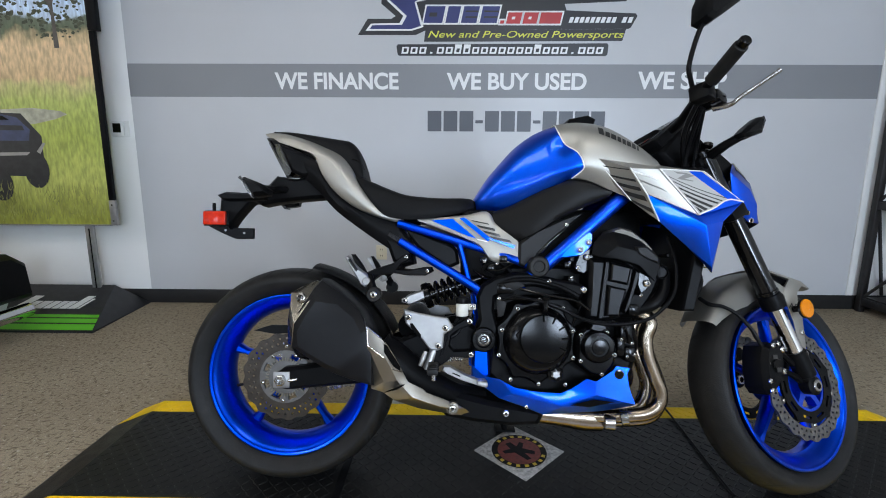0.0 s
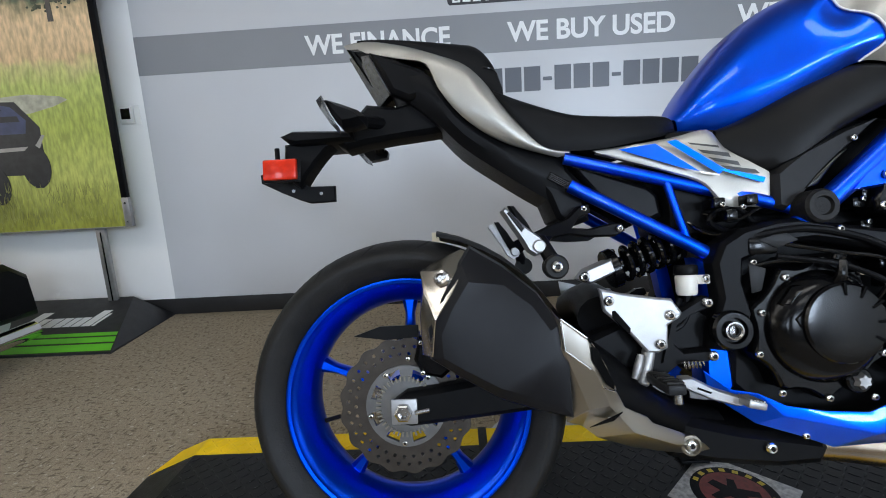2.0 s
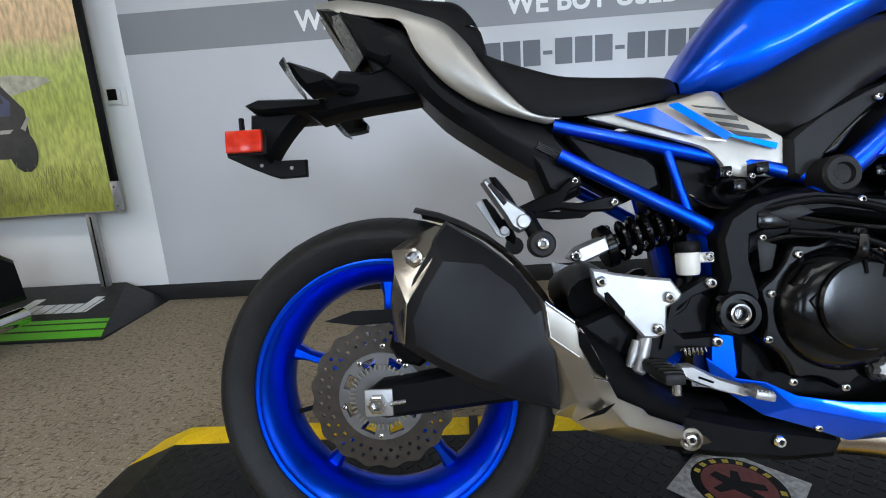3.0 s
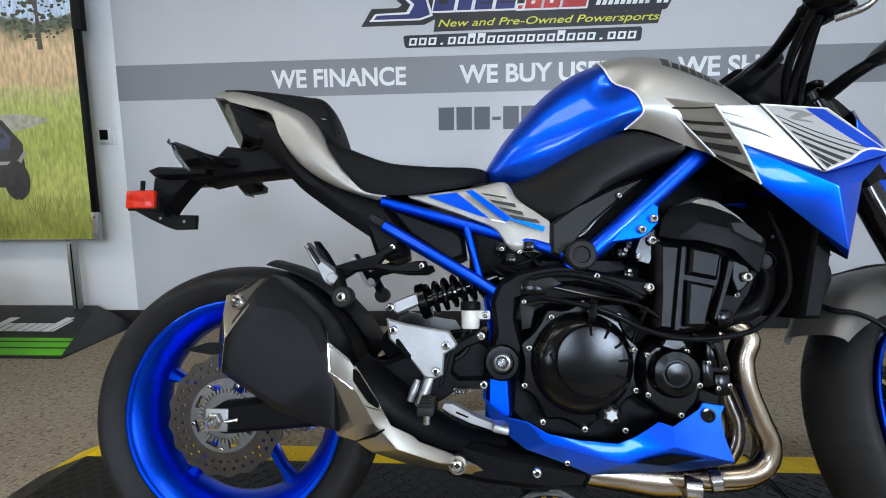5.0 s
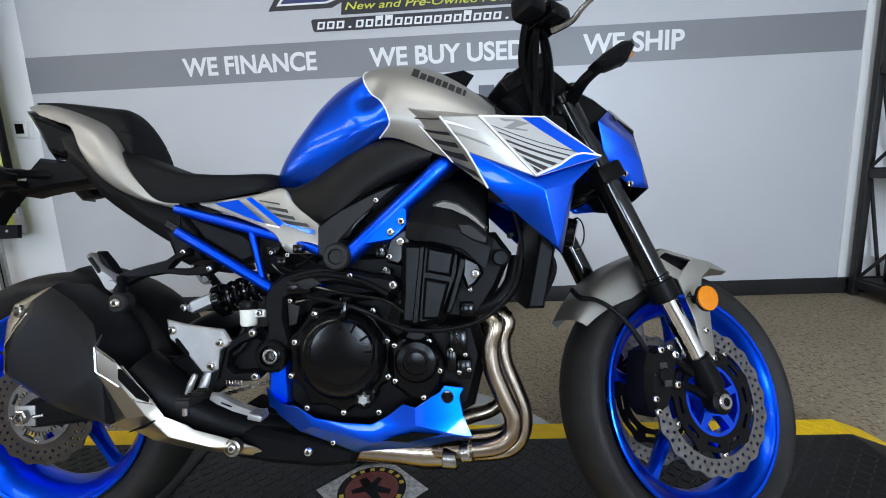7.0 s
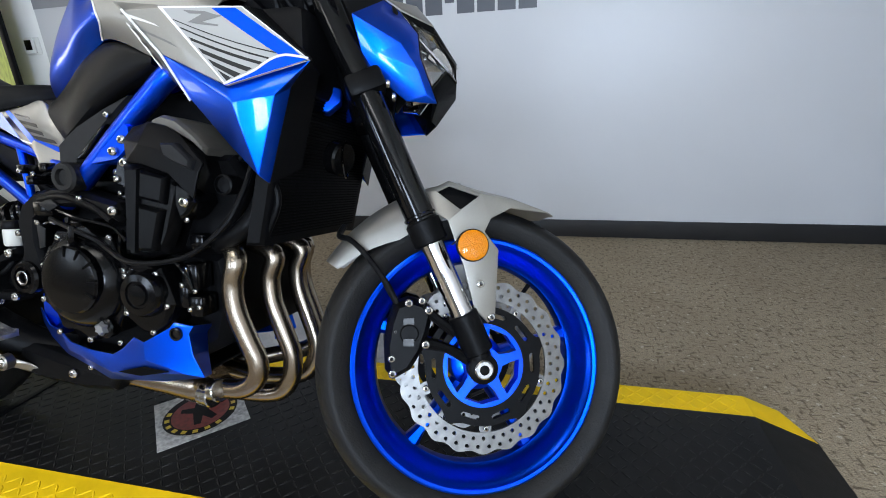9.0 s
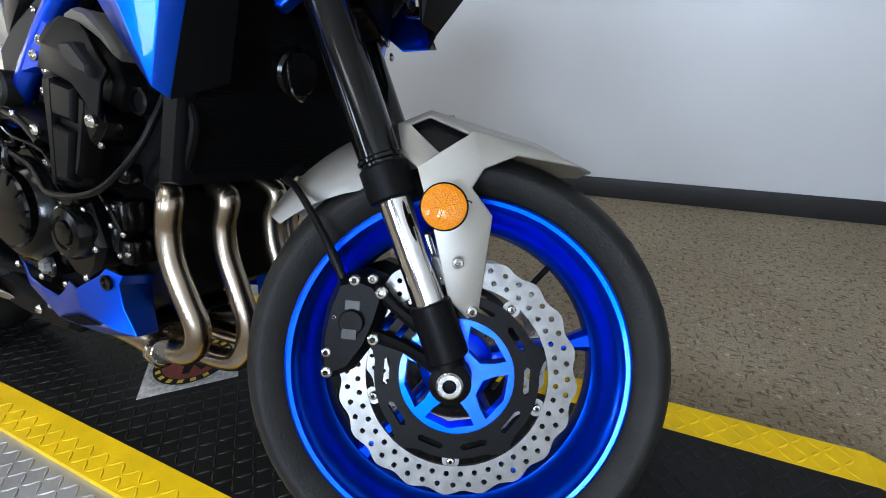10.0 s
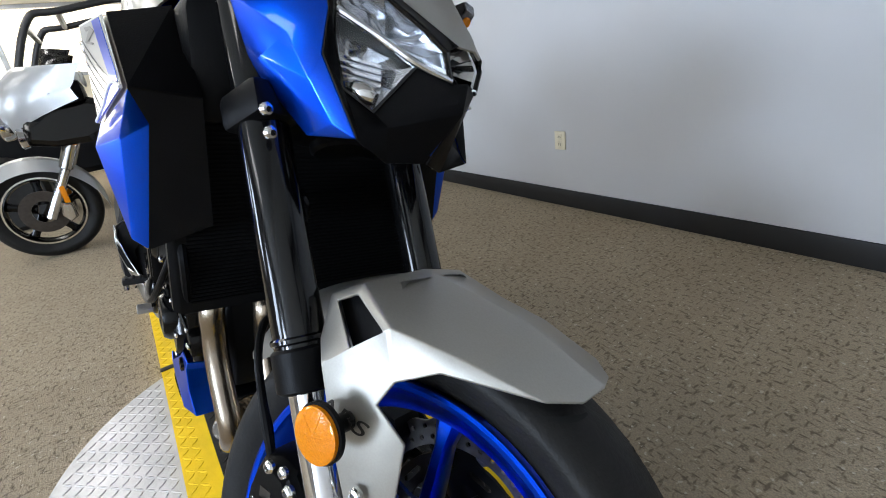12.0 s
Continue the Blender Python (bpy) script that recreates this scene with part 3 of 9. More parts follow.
def build_wheel(name, cx, cz, R, half, rim_half, spokes, a0, fix, label):
    tyre = part(name, fix(lathe_bm(tyre_profile(R, half, 0.2325), cx, cz, 96, closed=True)), M_RUBBER, moto, label)
    for k in range(18):
        for s in (-1, 1):
            part("tread_groove", fix(groove_bm(cx, cz, R, half, 0.2325, 2 * math.pi * (k + (0.5 if s > 0 else 0)) / 18, s)), M_GROOVE, tyre)
    rim = part(name.replace("tyre", "rim"), fix(lathe_bm(rim_profile(rim_half), cx, cz, 96, closed=True)), M_RIMB, moto, "blue cast alloy rim")
    for k in range(spokes):
        part("spoke", fix(spoke_bm(cx, cz, a0 + 2 * math.pi * k / spokes, 0.045, 0.190, 0.013, 0.0085, 0.021, 0.014)), M_RIMB, rim)
    part("hub", fix(lathe_bm([(0.030, rim_half * 0.9), (0.050, rim_half * 0.75), (0.052, 0.0), (0.050, -rim_half * 0.75), (0.030, -rim_half * 0.9)], cx, cz, 40)), M_RIMB, rim)
    va = a0 + 0.5 * 2 * math.pi / spokes
    p = Vector((cx + 0.188 * math.cos(va), 0, cz + 0.188 * math.sin(va)))
    q = Vector((cx + 0.152 * math.cos(va), -0.006, cz + 0.152 * math.sin(va)))
    part("valve", fix(cyl_bm(p, q, 0.0045, 12, 0.001)), M_BLACK, rim, "black tyre valve")
    return tyre, rim


same = lambda bm: bm
rear_tyre, rear_rim = build_wheel("rear_tyre", 0.0, RAZ, 0.310, 0.088, 0.070, 5, radians(160), same, "wide black rear tyre")
front_tyre, front_rim = build_wheel("front_tyre", FAX, FAZ, 0.298, 0.062, 0.054, 5, radians(15), wheeled, "black front tyre")

# front brake discs on a black carrier, with a blue star hub
for s in (-1, 1):
    y = s * 0.084
    d = part("front_brake_disc", wheeled(wave_disc_bm(FAX, FAZ, 0.150, 0.116, y, 44, 20, (0.126, 0.140))), M_DISC, moto, "drilled petal steel brake disc")
    carrier = []
    for i in range(120):
        a = 2 * math.pi * i / 120
        r = 0.104 + 0.010 * max(0.0, math.cos(5 * (a - radians(20)))) ** 4
        carrier.append((FAX + r * math.cos(a), FAZ + r * math.sin(a)))
    inner = [(FAX + 0.073 * math.cos(-2 * math.pi * i / 60), FAZ + 0.073 * math.sin(-2 * math.pi * i / 60)) for i in range(60)]
    ovals = []
    for k in range(10):
        c = radians(38) + 2 * math.pi * k / 10
        ovals.append([(FAX + (0.090 + dr) * math.cos(c + da), FAZ + (0.090 + dr) * math.sin(c + da)) for dr, da in ((-0.004, 0.16), (-0.004, -0.16), (0.0, -0.20), (0.004, -0.16), (0.004, 0.16), (0.0, 0.20))])
    part("disc_carrier", wheeled(holed_bm(carrier, [inner] + ovals, y + s * 0.0015, y + s * 0.0075)), M_MATTE, d, "black disc carrier")
    if s < 0:
        for k in range(10):
            a = radians(20) + 2 * math.pi * k / 10
            r = 0.109
            tab = bmesh.new()
            lathe_bm([(0.011, y - 0.001), (0.011, y + 0.002)], FAX + r * math.cos(a), FAZ + r * math.sin(a), 20, bm=tab)
            part("disc_tab", wheeled(tab), M_DISC if k % 2 else M_MATTE, d)
            bolt(FAX + r * math.cos(a), y - 0.002, FAZ + r * math.sin(a), 0.0062, d, True, WHEEL)
ring = bmesh.new()
ro = [(FAX + 0.077 * math.cos(2 * math.pi * i / 80), FAZ + 0.077 * math.sin(2 * math.pi * i / 80)) for i in range(80)]
pods = []
for k in range(5):
    c = radians(15) + 2 * math.pi * (k + 0.5) / 5
    pods.append([(FAX + r * math.cos(c + d), FAZ + r * math.sin(c + d)) for r, d in ((0.034, 0.30), (0.034, -0.30), (0.050, -0.47), (0.066, -0.50), (0.067, 0.0), (0.066, 0.50), (0.050, 0.47))])
holed_bm(ro, pods, -0.066, -0.090, bm=ring)
part("star_hub", wheeled(ring), M_BLUEF, front_rim, "blue star-shaped disc mount")

# rear brake
rd = part("rear_brake_disc", wave_disc_bm(0, RAZ, 0.122, 0.070, -0.088, 34, 17, (0.094, 0.108)), M_DISCR, moto, "dark drilled rear brake disc")
slots = [[(0.060 * math.cos(a + d) * q, RAZ + 0.060 * math.sin(a + d) * q) for q, d in ((0.84, 0.20), (0.84, -0.20), (1.12, -0.20), (1.12, 0.20))] for a in [radians(20 + 45 * k) for k in range(8)]]
part("disc_carrier", holed_bm([(0.074 * math.cos(2 * math.pi * i / 90), RAZ + 0.074 * math.sin(2 * math.pi * i / 90)) for i in range(90)], slots, -0.086, -0.095), mat("grey_carrier", (0.15, 0.145, 0.14), 0.4, metal=0.7, vary=0.2, scale=40), rd, "slotted alloy disc centre")
for k in range(5):
    a = radians(50 + 72 * k)
    bolt(0.067 * math.cos(a), -0.095, RAZ + 0.067 * math.sin(a), 0.006, rd)
tone = bmesh.new()
for k in range(40):
    a = 2 * math.pi * k / 40
    plate_bm([(0.046 * math.cos(a - 0.03), RAZ + 0.046 * math.sin(a - 0.03)), (0.055 * math.cos(a - 0.03), RAZ + 0.055 * math.sin(a - 0.03)), (0.055 * math.cos(a + 0.03), RAZ + 0.055 * math.sin(a + 0.03)), (0.046 * math.cos(a + 0.03), RAZ + 0.046 * math.sin(a + 0.03))], -0.0965, -0.100, bm=tone)
part("sensor_ring", tone, mat("dull_ring", (0.22, 0.20, 0.16), 0.4, metal=0.8), rd, "brass-coloured toothed sensor ring")

# ---- fork ----
def forkpt(z, y, dx=0.0):
    """A point of the fork leg's centre line at height z."""
    return (1.441 - (z - 0.298) * math.tan(RAKE) * 0.975 + dx, y, z)


for s in (-1, 1):
    y = s * 0.114
    leg = part("fork_outer_tube", turned(cyl_bm(forkpt(0.515, y), forkpt(0.93, y), 0.0265, 28, 0.002)), M_GLOSSB, moto, "gloss black fork outer tube")
    part("dust_seal", turned(cyl_bm(forkpt(0.505, y), forkpt(0.545, y), 0.0305, 28, 0.003)), M_MATTE, leg)
    part("seal_ring", turned(cyl_bm(forkpt(0.548, y), forkpt(0.555, y), 0.0292, 28, 0.002)), M_GLOSSB, leg)
    part("fork_inner_tube", turned(cyl_bm(forkpt(0.36, y), forkpt(0.51, y), 0.0205, 28)), M_CHROME, leg, "chromed fork inner tube")
    low = turned(cyl_bm(forkpt(0.318, y), forkpt(0.385, y), 0.0265, 28, 0.002))
    part("fork_bottom", low, M_MATTE, leg)
    ax = bmesh.new()
    lathe_bm([(0.020, y - 0.020), (0.026, y - 0.016), (0.026, y + 0.018), (0.020, y + 0.02)], FAX - 0.004, FAZ, 28, bm=ax)
    cyl_bm((FAX - 0.004, y, FAZ), forkpt(0.335, y), 0.022, 20, bm=ax)
    part("axle_lug", turned(ax), M_MATTE, leg)
    ab = bmesh.new()
    lathe_bm([(0.0165, y * 1.0 - 0.012), (0.0165, y - 0.024), (0.014, y - 0.026), (0.0085, y - 0.026), (0.008, y - 0.016)], FAX - 0.004, FAZ, 6 * 4, bm=ab)
    part("axle_end", turned(ab), M_STEEL, leg, "hollow steel axle end")
    part("lower_clamp", turned(merge(bmesh.new(), box_bm(-0.030, -0.031, -0.020, 0.036, 0.031, 0.020, 0.009), Matrix.Translation(forkpt(0.772, y)) @ Matrix.Rotation(-RAKE, 4, "Y"))), M_MATTE, leg)
    for dz in (-0.010, 0.012):
        p = forkpt(0.772 + dz, y, 0.050)
        b = bolt(p[0], p[1] + 0.022 * s * -1, p[2], 0.0068, leg, True)
        b.matrix_basis = TURN @ Matrix.LocRotScale((p[0] - 0.006, y + (-0.022 if s < 0 else 0.022), p[2] - 0.012), Euler((0, 0, radians(90))), (0.0068,) * 3)
    part("top_cap", turned(cyl_bm(forkpt(0.93, y), forkpt(0.95, y), 0.022, 20, 0.003)), M_ENGINE, leg)
bridge = bmesh.new()
merge(bridge, box_bm(-0.03, -0.10, -0.020, 0.035, 0.10, 0.020, 0.008), Matrix.Translation(forkpt(0.772, 0)) @ Matrix.Rotation(-RAKE, 4, "Y"))
merge(bridge, box_bm(-0.035, -0.125, -0.014, 0.035, 0.125, 0.014, 0.008), Matrix.Translation(forkpt(0.925, 0)) @ Matrix.Rotation(-RAKE, 4, "Y"))
part("triple_clamp", turned(bridge), M_MATTE, moto)

# caliper with its bracket and bolts
for s in (-1, 1):
    cal = pillow_bm([(1.285, 0.402), (1.312, 0.412), (1.337, 0.405), (1.352, 0.384), (1.345, 0.352), (1.334, 0.320), (1.314, 0.288), (1.284, 0.272), (1.270, 0.290), (1.268, 0.330), (1.274, 0.370)], s * 0.052, s * 0.108, s * 0.122, 0.010)
    cp = part("brake_caliper", turned(cal), M_MATTE, moto, "black radial brake caliper")
    arm = bmesh.new()
    tube_bm([(1.333, s * 0.108, 0.395), (1.362, s * 0.110, 0.372), (1.392, s * 0.108, 0.352)], [0.011, 0.008, 0.011], 8, bm=arm)
    tube_bm([(1.334, s * 0.108, 0.335), (1.375, s * 0.110, 0.325), (1.420, s * 0.108, 0.302)], [0.011, 0.008, 0.011], 8, bm=arm)
    part("caliper_bracket", turned(arm), M_MATTE, cp)
    part("pad_pin", turned(cyl_bm((1.31, s * 0.124, 0.352), (1.31, s * 0.128, 0.352), 0.016, 20, 0.002)), M_MATTE, cp)
    if s < 0:
        for z in (0.338, 0.372):
            part("printed_bar", turned(box_bm(1.300, -0.1292 if z < 0.35 else -0.1230, z - 0.006, 1.318, -0.1280 if z < 0.35 else -0.1215, z + 0.006)), M_STRIPE_D, cp)
        for x, z, r in ((1.331, 0.407, 0.0078), (1.309, 0.403, 0.0085), (1.343, 0.391, 0.0092), (1.338, 0.333, 0.0092), (1.281, 0.310, 0.0078), (1.283, 0.285, 0.0085), (1.287, 0.355, 0.005)):
            bolt(x, -0.118, z, r, cp, True)
hose = turned(tube_bm([(1.290, -0.104, 0.400), (1.276, -0.102, 0.425), (1.260, -0.100, 0.452), (1.231, -0.090, 0.489), (1.205, -0.070, 0.512), (1.185, -0.045, 0.520), (1.190, -0.010, 0.540)], [0.005, 0.0065, 0.005, 0.005, 0.005, 0.006, 0.006], 10))
part("brake_hose", hose, M_BLACK, moto, "black rubber brake hose")

# front fender: a blade over the tyre with a holed arch round each fork leg and an arm to it
def fender_shell():
    side = {"rear": (1.338, 0.090, 0.600), "peak": (1.378, 0.088, 0.621), "bend": (1.437, 0.110, 0.596), "ridge": (1.502, 0.096, 0.588), "tip": (1.572, 0.074, 0.570),
            "arch": (1.490, 0.106, 0.572), "htop": (1.379, 0.097, 0.611), "hl": (1.357, 0.101, 0.599), "hr": (1.430, 0.113, 0.591), "hb": (1.397, 0.117, 0.566), "elbow": (1.373, 0.128, 0.546), "back": (1.352, 0.112, 0.560),
            "inn": (1.440, 0.120, 0.528), "mid": (1.452, 0.115, 0.552), "corner": (1.468, 0.108, 0.497), "low": (1.463, 0.106, 0.376), "foot": (1.450, 0.106, 0.367), "heel": (1.424, 0.114, 0.392), "arm": (1.402, 0.126, 0.466)}
    keys = list(side)
    k = len(keys)
    verts = [(x, -y, z) for x, y, z in side.values()] + [(x, y, z) for x, y, z in side.values()]
    verts += [(1.384, 0.0, 0.630), (1.452, 0.0, 0.620), (1.520, 0.0, 0.606), (1.600, 0.0, 0.572), (1.594, -0.040, 0.568), (1.594, 0.040, 0.568)]
    cp, cb, cr_, ct_, tr_, tl_ = range(2 * k, 2 * k + 6)
    faces = []
    for o in (0, k):
        ix = lambda *n: tuple(keys.index(q) + o for q in n)
        tip = tr_ if o == 0 else tl_
        faces += [ix("peak", "bend", "hr", "htop"), ix("rear", "peak", "htop", "hl"), ix("rear", "hl", "hb", "elbow", "back"), ix("hb", "hr", "bend", "mid", "inn", "elbow"),
                  ix("bend", "ridge", "arch", "mid"), ix("ridge", "tip", "arch"), ix("elbow", "inn", "corner", "arm"), ix("arm", "corner", "low", "foot", "heel")]
        faces += [(*ix("peak", "bend"), cb, cp), (*ix("bend", "ridge"), cr_, cb), (*ix("ridge", "tip"), tip, ct_, cr_)]
    return verts, faces


fverts, ffaces = fender_shell()
fend = part("front_fender", turned(shell_bm(fverts, ffaces, 0.004, 0.0045)), M_SILP, moto, "silver painted front fender with holed side arches", smooth=42)
rows = []
for i in range(12):
    u = i / 11
    a = radians(147 - 51 * u)
    w = 0.058 + 0.026 * min(1.0, u * 1.4)
    drop = 0.020 + 0.040 * min(1.0, u * 2.2)
    row = []
    for j in range(17):
        t = j / 16 * 2 - 1
        rr = 0.336 - 0.010 * abs(t) ** 2 - drop * max(0.0, (abs(t) - 0.55) / 0.45) ** 1.3
        row.append((FAX + rr * math.cos(a), w * math.copysign(min(1.0, abs(t) * 1.25) ** 0.95, t), FAZ + rr * math.sin(a)))
    rows.append(row)
fb = grid_bm(rows)
bmesh.ops.solidify(fb, geom=fb.faces[:], thickness=0.004)
part("fender_rear", turned(fb), M_SILP, fend, smooth=50)
for s in (-1, 1):
    # added black sheet stands in for the shade seen through the hole
    part("arch_shade", turned(shell_bm([(1.346, s * 0.082, 0.596), (1.376, s * 0.078, 0.612), (1.442, s * 0.094, 0.588), (1.396, s * 0.102, 0.552)], [(0, 1, 2, 3)], 0.003, 0)), M_BLACK, fend, "black sheet standing in for the shade inside the arch hole")
for x, z in ((1.432, 0.437), (1.455, 0.378)):
    bolt(x, -0.119 if z > 0.4 else -0.106, z, 0.0085, fend, True)
am = bmesh.new()
lathe_bm([(0.009, -0.121), (0.009, -0.150), (0.0275, -0.1515), (0.0275, -0.156), (0.0262, -0.157), (0.0262, -0.1575)], 1.411, 0.502, 36, bm=am)
arf = part("reflector_housing", turned(am), M_BLACK, fend)
am = bmesh.new()
lathe_bm([(0.0255, -0.1572), (0.0253, -0.161), (0.022, -0.1625), (0.001, -0.163)], 1.411, 0.502, 36, bm=am)
amb = part("amber_reflector", turned(am), M_AMBER, arf, "round amber side reflector")
for k in range(6):
    a = radians(15 + 60 * k)
    part("lens_rib", turned(tube_bm([(1.411, -0.1628, 0.502), (1.411 + 0.021 * math.cos(a), -0.1622, 0.502 + 0.021 * math.sin(a))], 0.0007, 6, straight=True)), M_AMBER, amb)
def flat_text(words, q, material, name, parent, shear=0.25, steer=False, bold=0.0):
    """Small lettering set on a four-cornered patch q: along q0-q1, up q0-q3."""
    cu = bpy.data.curves.new(name, "FONT")
    cu.body, cu.shear, cu.extrude, cu.offset = words, shear, 0.01, bold
    ob = bpy.data.objects.new(name, cu)
    scene.collection.objects.link(ob)
    bpy.context.view_layer.update()
    me = bpy.data.meshes.new_from_object(ob.evaluated_get(bpy.context.evaluated_depsgraph_get()))
    bpy.data.objects.remove(ob)
    xs, ys = [v.co.x for v in me.vertices], [v.co.y for v in me.vertices]
    nrm = (Vector(q[1]) - Vector(q[0])).cross(Vector(q[3]) - Vector(q[0])).normalized()
    for v in me.vertices:
        p = patch_point(q, (v.co.x - min(xs)) / (max(xs) - min(xs)), (v.co.y - min(ys)) / (max(ys) - min(ys))) + nrm * (0.0008 + 0.03 * v.co.z)
        v.co = TURN @ p if steer else p
    me.materials.clear()
    me.materials.append(material)
    ob = new(name, me)
    ob.parent = parent
    return ob


flat_text("ABS", [(1.378, -0.1310, 0.503), (1.440, -0.1275, 0.498), (1.442, -0.1265, 0.512), (1.380, -0.1305, 0.522)], M_STRIPE_D, "lettering", fend, steer=True)

# ---- seat and tail ----
def skin_bm(rows, along=4, across=3, thick=0.0, caps=False, bm=None):
    """A smooth skin through rows of points, refined both ways; thick: a shell of that thickness."""
    cols = [smooth_path(c, along) for c in zip(*rows)]
    own = grid_bm([smooth_path([c[i] for c in cols], across) if across > 1 else [c[i] for c in cols] for i in range(len(cols[0]))], caps=caps)
    if thick:
        bmesh.ops.recalc_face_normals(own, faces=own.faces)
        bmesh.ops.solidify(own, geom=own.faces[:], thickness=thick)
    return own if bm is None else merge(bm, own)


COWL_TOP = [(-0.109, 0.0, 1.039), (-0.059, -0.015, 1.038), (0.019, -0.035, 1.014), (0.088, -0.050, 0.984), (0.140, -0.064, 0.954), (0.176, -0.080, 0.909), (0.205, -0.088, 0.864), (0.241, -0.090, 0.820), (0.283, -0.088, 0.786), (0.331, -0.083, 0.771)]
COWL_MID = [(-0.106, -0.003, 1.034), (-0.041, -0.032, 1.021), (0.034, -0.058, 0.995), (0.096, -0.081, 0.963), (0.139, -0.095, 0.923), (0.164, -0.102, 0.874), (0.196, -0.103, 0.833), (0.232, -0.100, 0.798), (0.273, -0.095, 0.774), (0.322, -0.086, 0.765)]
COWL_LOW = [(-0.100, -0.005, 1.029), (-0.062, -0.028, 1.009), (0.011, -0.055, 0.980), (0.066, -0.079, 0.956), (0.092, -0.085, 0.904), (0.127, -0.088, 0.854), (0.171, -0.088, 0.815), (0.217, -0.086, 0.789), (0.263, -0.084, 0.772), (0.306, -0.081, 0.760)]
for s in (1, -1):
    rows = [[(a[0], s * min(0.0, a[1] + 0.024), a[2] + (0.010 * min(1.0, (a[0] + 0.109) / 0.10) if a[2] > 0.9 else -0.006)), (a[0], s * a[1], a[2]), (m_[0], s * m_[1], m_[2]), (b[0], s * b[1], b[2]), (b[0], s * min(0.0, b[1] + 0.014), b[2] + 0.006)] for a, m_, b in zip(COWL_TOP, COWL_MID, COWL_LOW)]
    cowl = part("tail_cowl", skin_bm(rows, 4, 4, 0.0025), M_SILP, moto, "silver painted tail side panel", smooth=40)


def saddle(stations, n=14, sharp=2.6):
    """A padded form: stations of x, top, bottom, half width, bottom half width."""
    rows = []
    for x, zt, zb, w, wb in stations:
        row = []
        for j in range(n + 1):
            t = j / n * 2 - 1
            a = abs(t)
            y = math.copysign(w * min(1.0, a * 1.32) ** 0.9, t) if a < 0.76 else math.copysign(w + (wb - w) * (a - 0.76) / 0.24, t)
            z = zt - (zt - zb) * 0.32 * min(1.0, a / 0.76) ** sharp if a < 0.76 else zt - (zt - zb) * (0.32 + 0.68 * (a - 0.76) / 0.24)
            row.append((x, y, z))
        rows.append(row)
    return grid_bm(rows, close=True, caps=True)


def dense(stations, per=4):
    out = []
    xs = [s[0] for s in stations]
    for i in range((len(stations) - 1) * per + 1):
        x = xs[0] + (xs[-1] - xs[0]) * i / ((len(stations) - 1) * per)
        out.append((x, *[interp([(s[0], s[k]) for s in stations], x) for k in range(1, 5)]))
    return out


def pad_bm(stations, along=5):
    """A seat pad: stations of x, crown, half width of the crown, edge half width, edge height, drop of the skirt."""
    rows = []
    for x, zt, wt, we, ze, dz in stations:
        half = [(0.0, zt), (wt * 0.55, zt - (zt - ze) * 0.03), (wt, zt - (zt - ze) * 0.16), ((wt + we) / 2 + 0.003, zt - (zt - ze) * 0.45), (we, ze), (we - 0.004, ze - dz)]
        rows.append([(x, -y, z) for y, z in half[::-1]] + [(x, y, z) for y, z in half[1:]])
    return skin_bm(rows, along, 3, caps=True)


pil = part("pillion_seat", pad_bm([(-0.078, 1.045, 0.006, 0.012, 1.040, 0.004), (-0.030, 1.043, 0.012, 0.022, 1.031, 0.008), (0.020, 1.036, 0.020, 0.032, 1.016, 0.010), (0.080, 1.026, 0.026, 0.043, 0.998, 0.012), (0.130, 1.018, 0.032, 0.053, 0.970, 0.018), (0.160, 1.012, 0.036, 0.061, 0.946, 0.024), (0.182, 0.992, 0.042, 0.068, 0.924, 0.026), (0.198, 0.960, 0.050, 0.074, 0.908, 0.022), (0.208, 0.922, 0.056, 0.076, 0.898, 0.016), (0.211, 0.900, 0.056, 0.074, 0.892, 0.010)]), M_VINYL, moto, "black vinyl pillion seat pad", smooth=50)
for s in (1, -1):
    part("seam", tube_bm([(0.176, s * -0.0665, 0.946), (0.190, s * -0.0665, 0.943), (0.202, s * -0.060, 0.934), (0.208, s * -0.040, 0.922)], 0.0016, 6), M_GLOSSB, pil)
part("rider_seat", pad_bm([(0.192, 0.904, 0.056, 0.084, 0.890, 0.008), (0.212, 0.893, 0.068, 0.098, 0.868, 0.014), (0.240, 0.882, 0.076, 0.100, 0.834, 0.018), (0.278, 0.866, 0.086, 0.100, 0.800, 0.022), (0.330, 0.847, 0.090, 0.102, 0.785, 0.018), (0.385, 0.839, 0.090, 0.103, 0.786, 0.018), (0.445, 0.836, 0.082, 0.098, 0.792, 0.015), (0.498, 0.838, 0.064, 0.084, 0.800, 0.012), (0.530, 0.836, 0.044, 0.062, 0.808, 0.010), (0.546, 0.826, 0.022, 0.034, 0.810, 0.006)]), M_VINYL, moto, "scooped black vinyl rider seat", smooth=50)

# black undertail, a keel that tapers back to the lamp
UT = [(-0.058, 0.030, 1.010, 0.990, 0.0), (-0.020, 0.050, 0.990, 0.925, 0.030), (0.030, 0.066, 0.962, 0.892, 0.050), (0.078, 0.074, 0.930, 0.850, 0.056), (0.130, 0.078, 0.858, 0.794, 0.060), (0.200, 0.078, 0.806, 0.742, 0.062), (0.258, 0.076, 0.778, 0.702, 0.062), (0.318, 0.074, 0.760, 0.664, 0.060)]
rows = []
for x, w, zt, zl, wl in UT:
    half = [(w * 0.9, zt), (w, zt - (zt - zl) * 0.35), (w * 0.97, zt - (zt - zl) * 0.62), (max(wl, 0.004), zl)]
    rows.append([(x, -y, z) for y, z in half] + [(x, y, z) for y, z in half[::-1]])
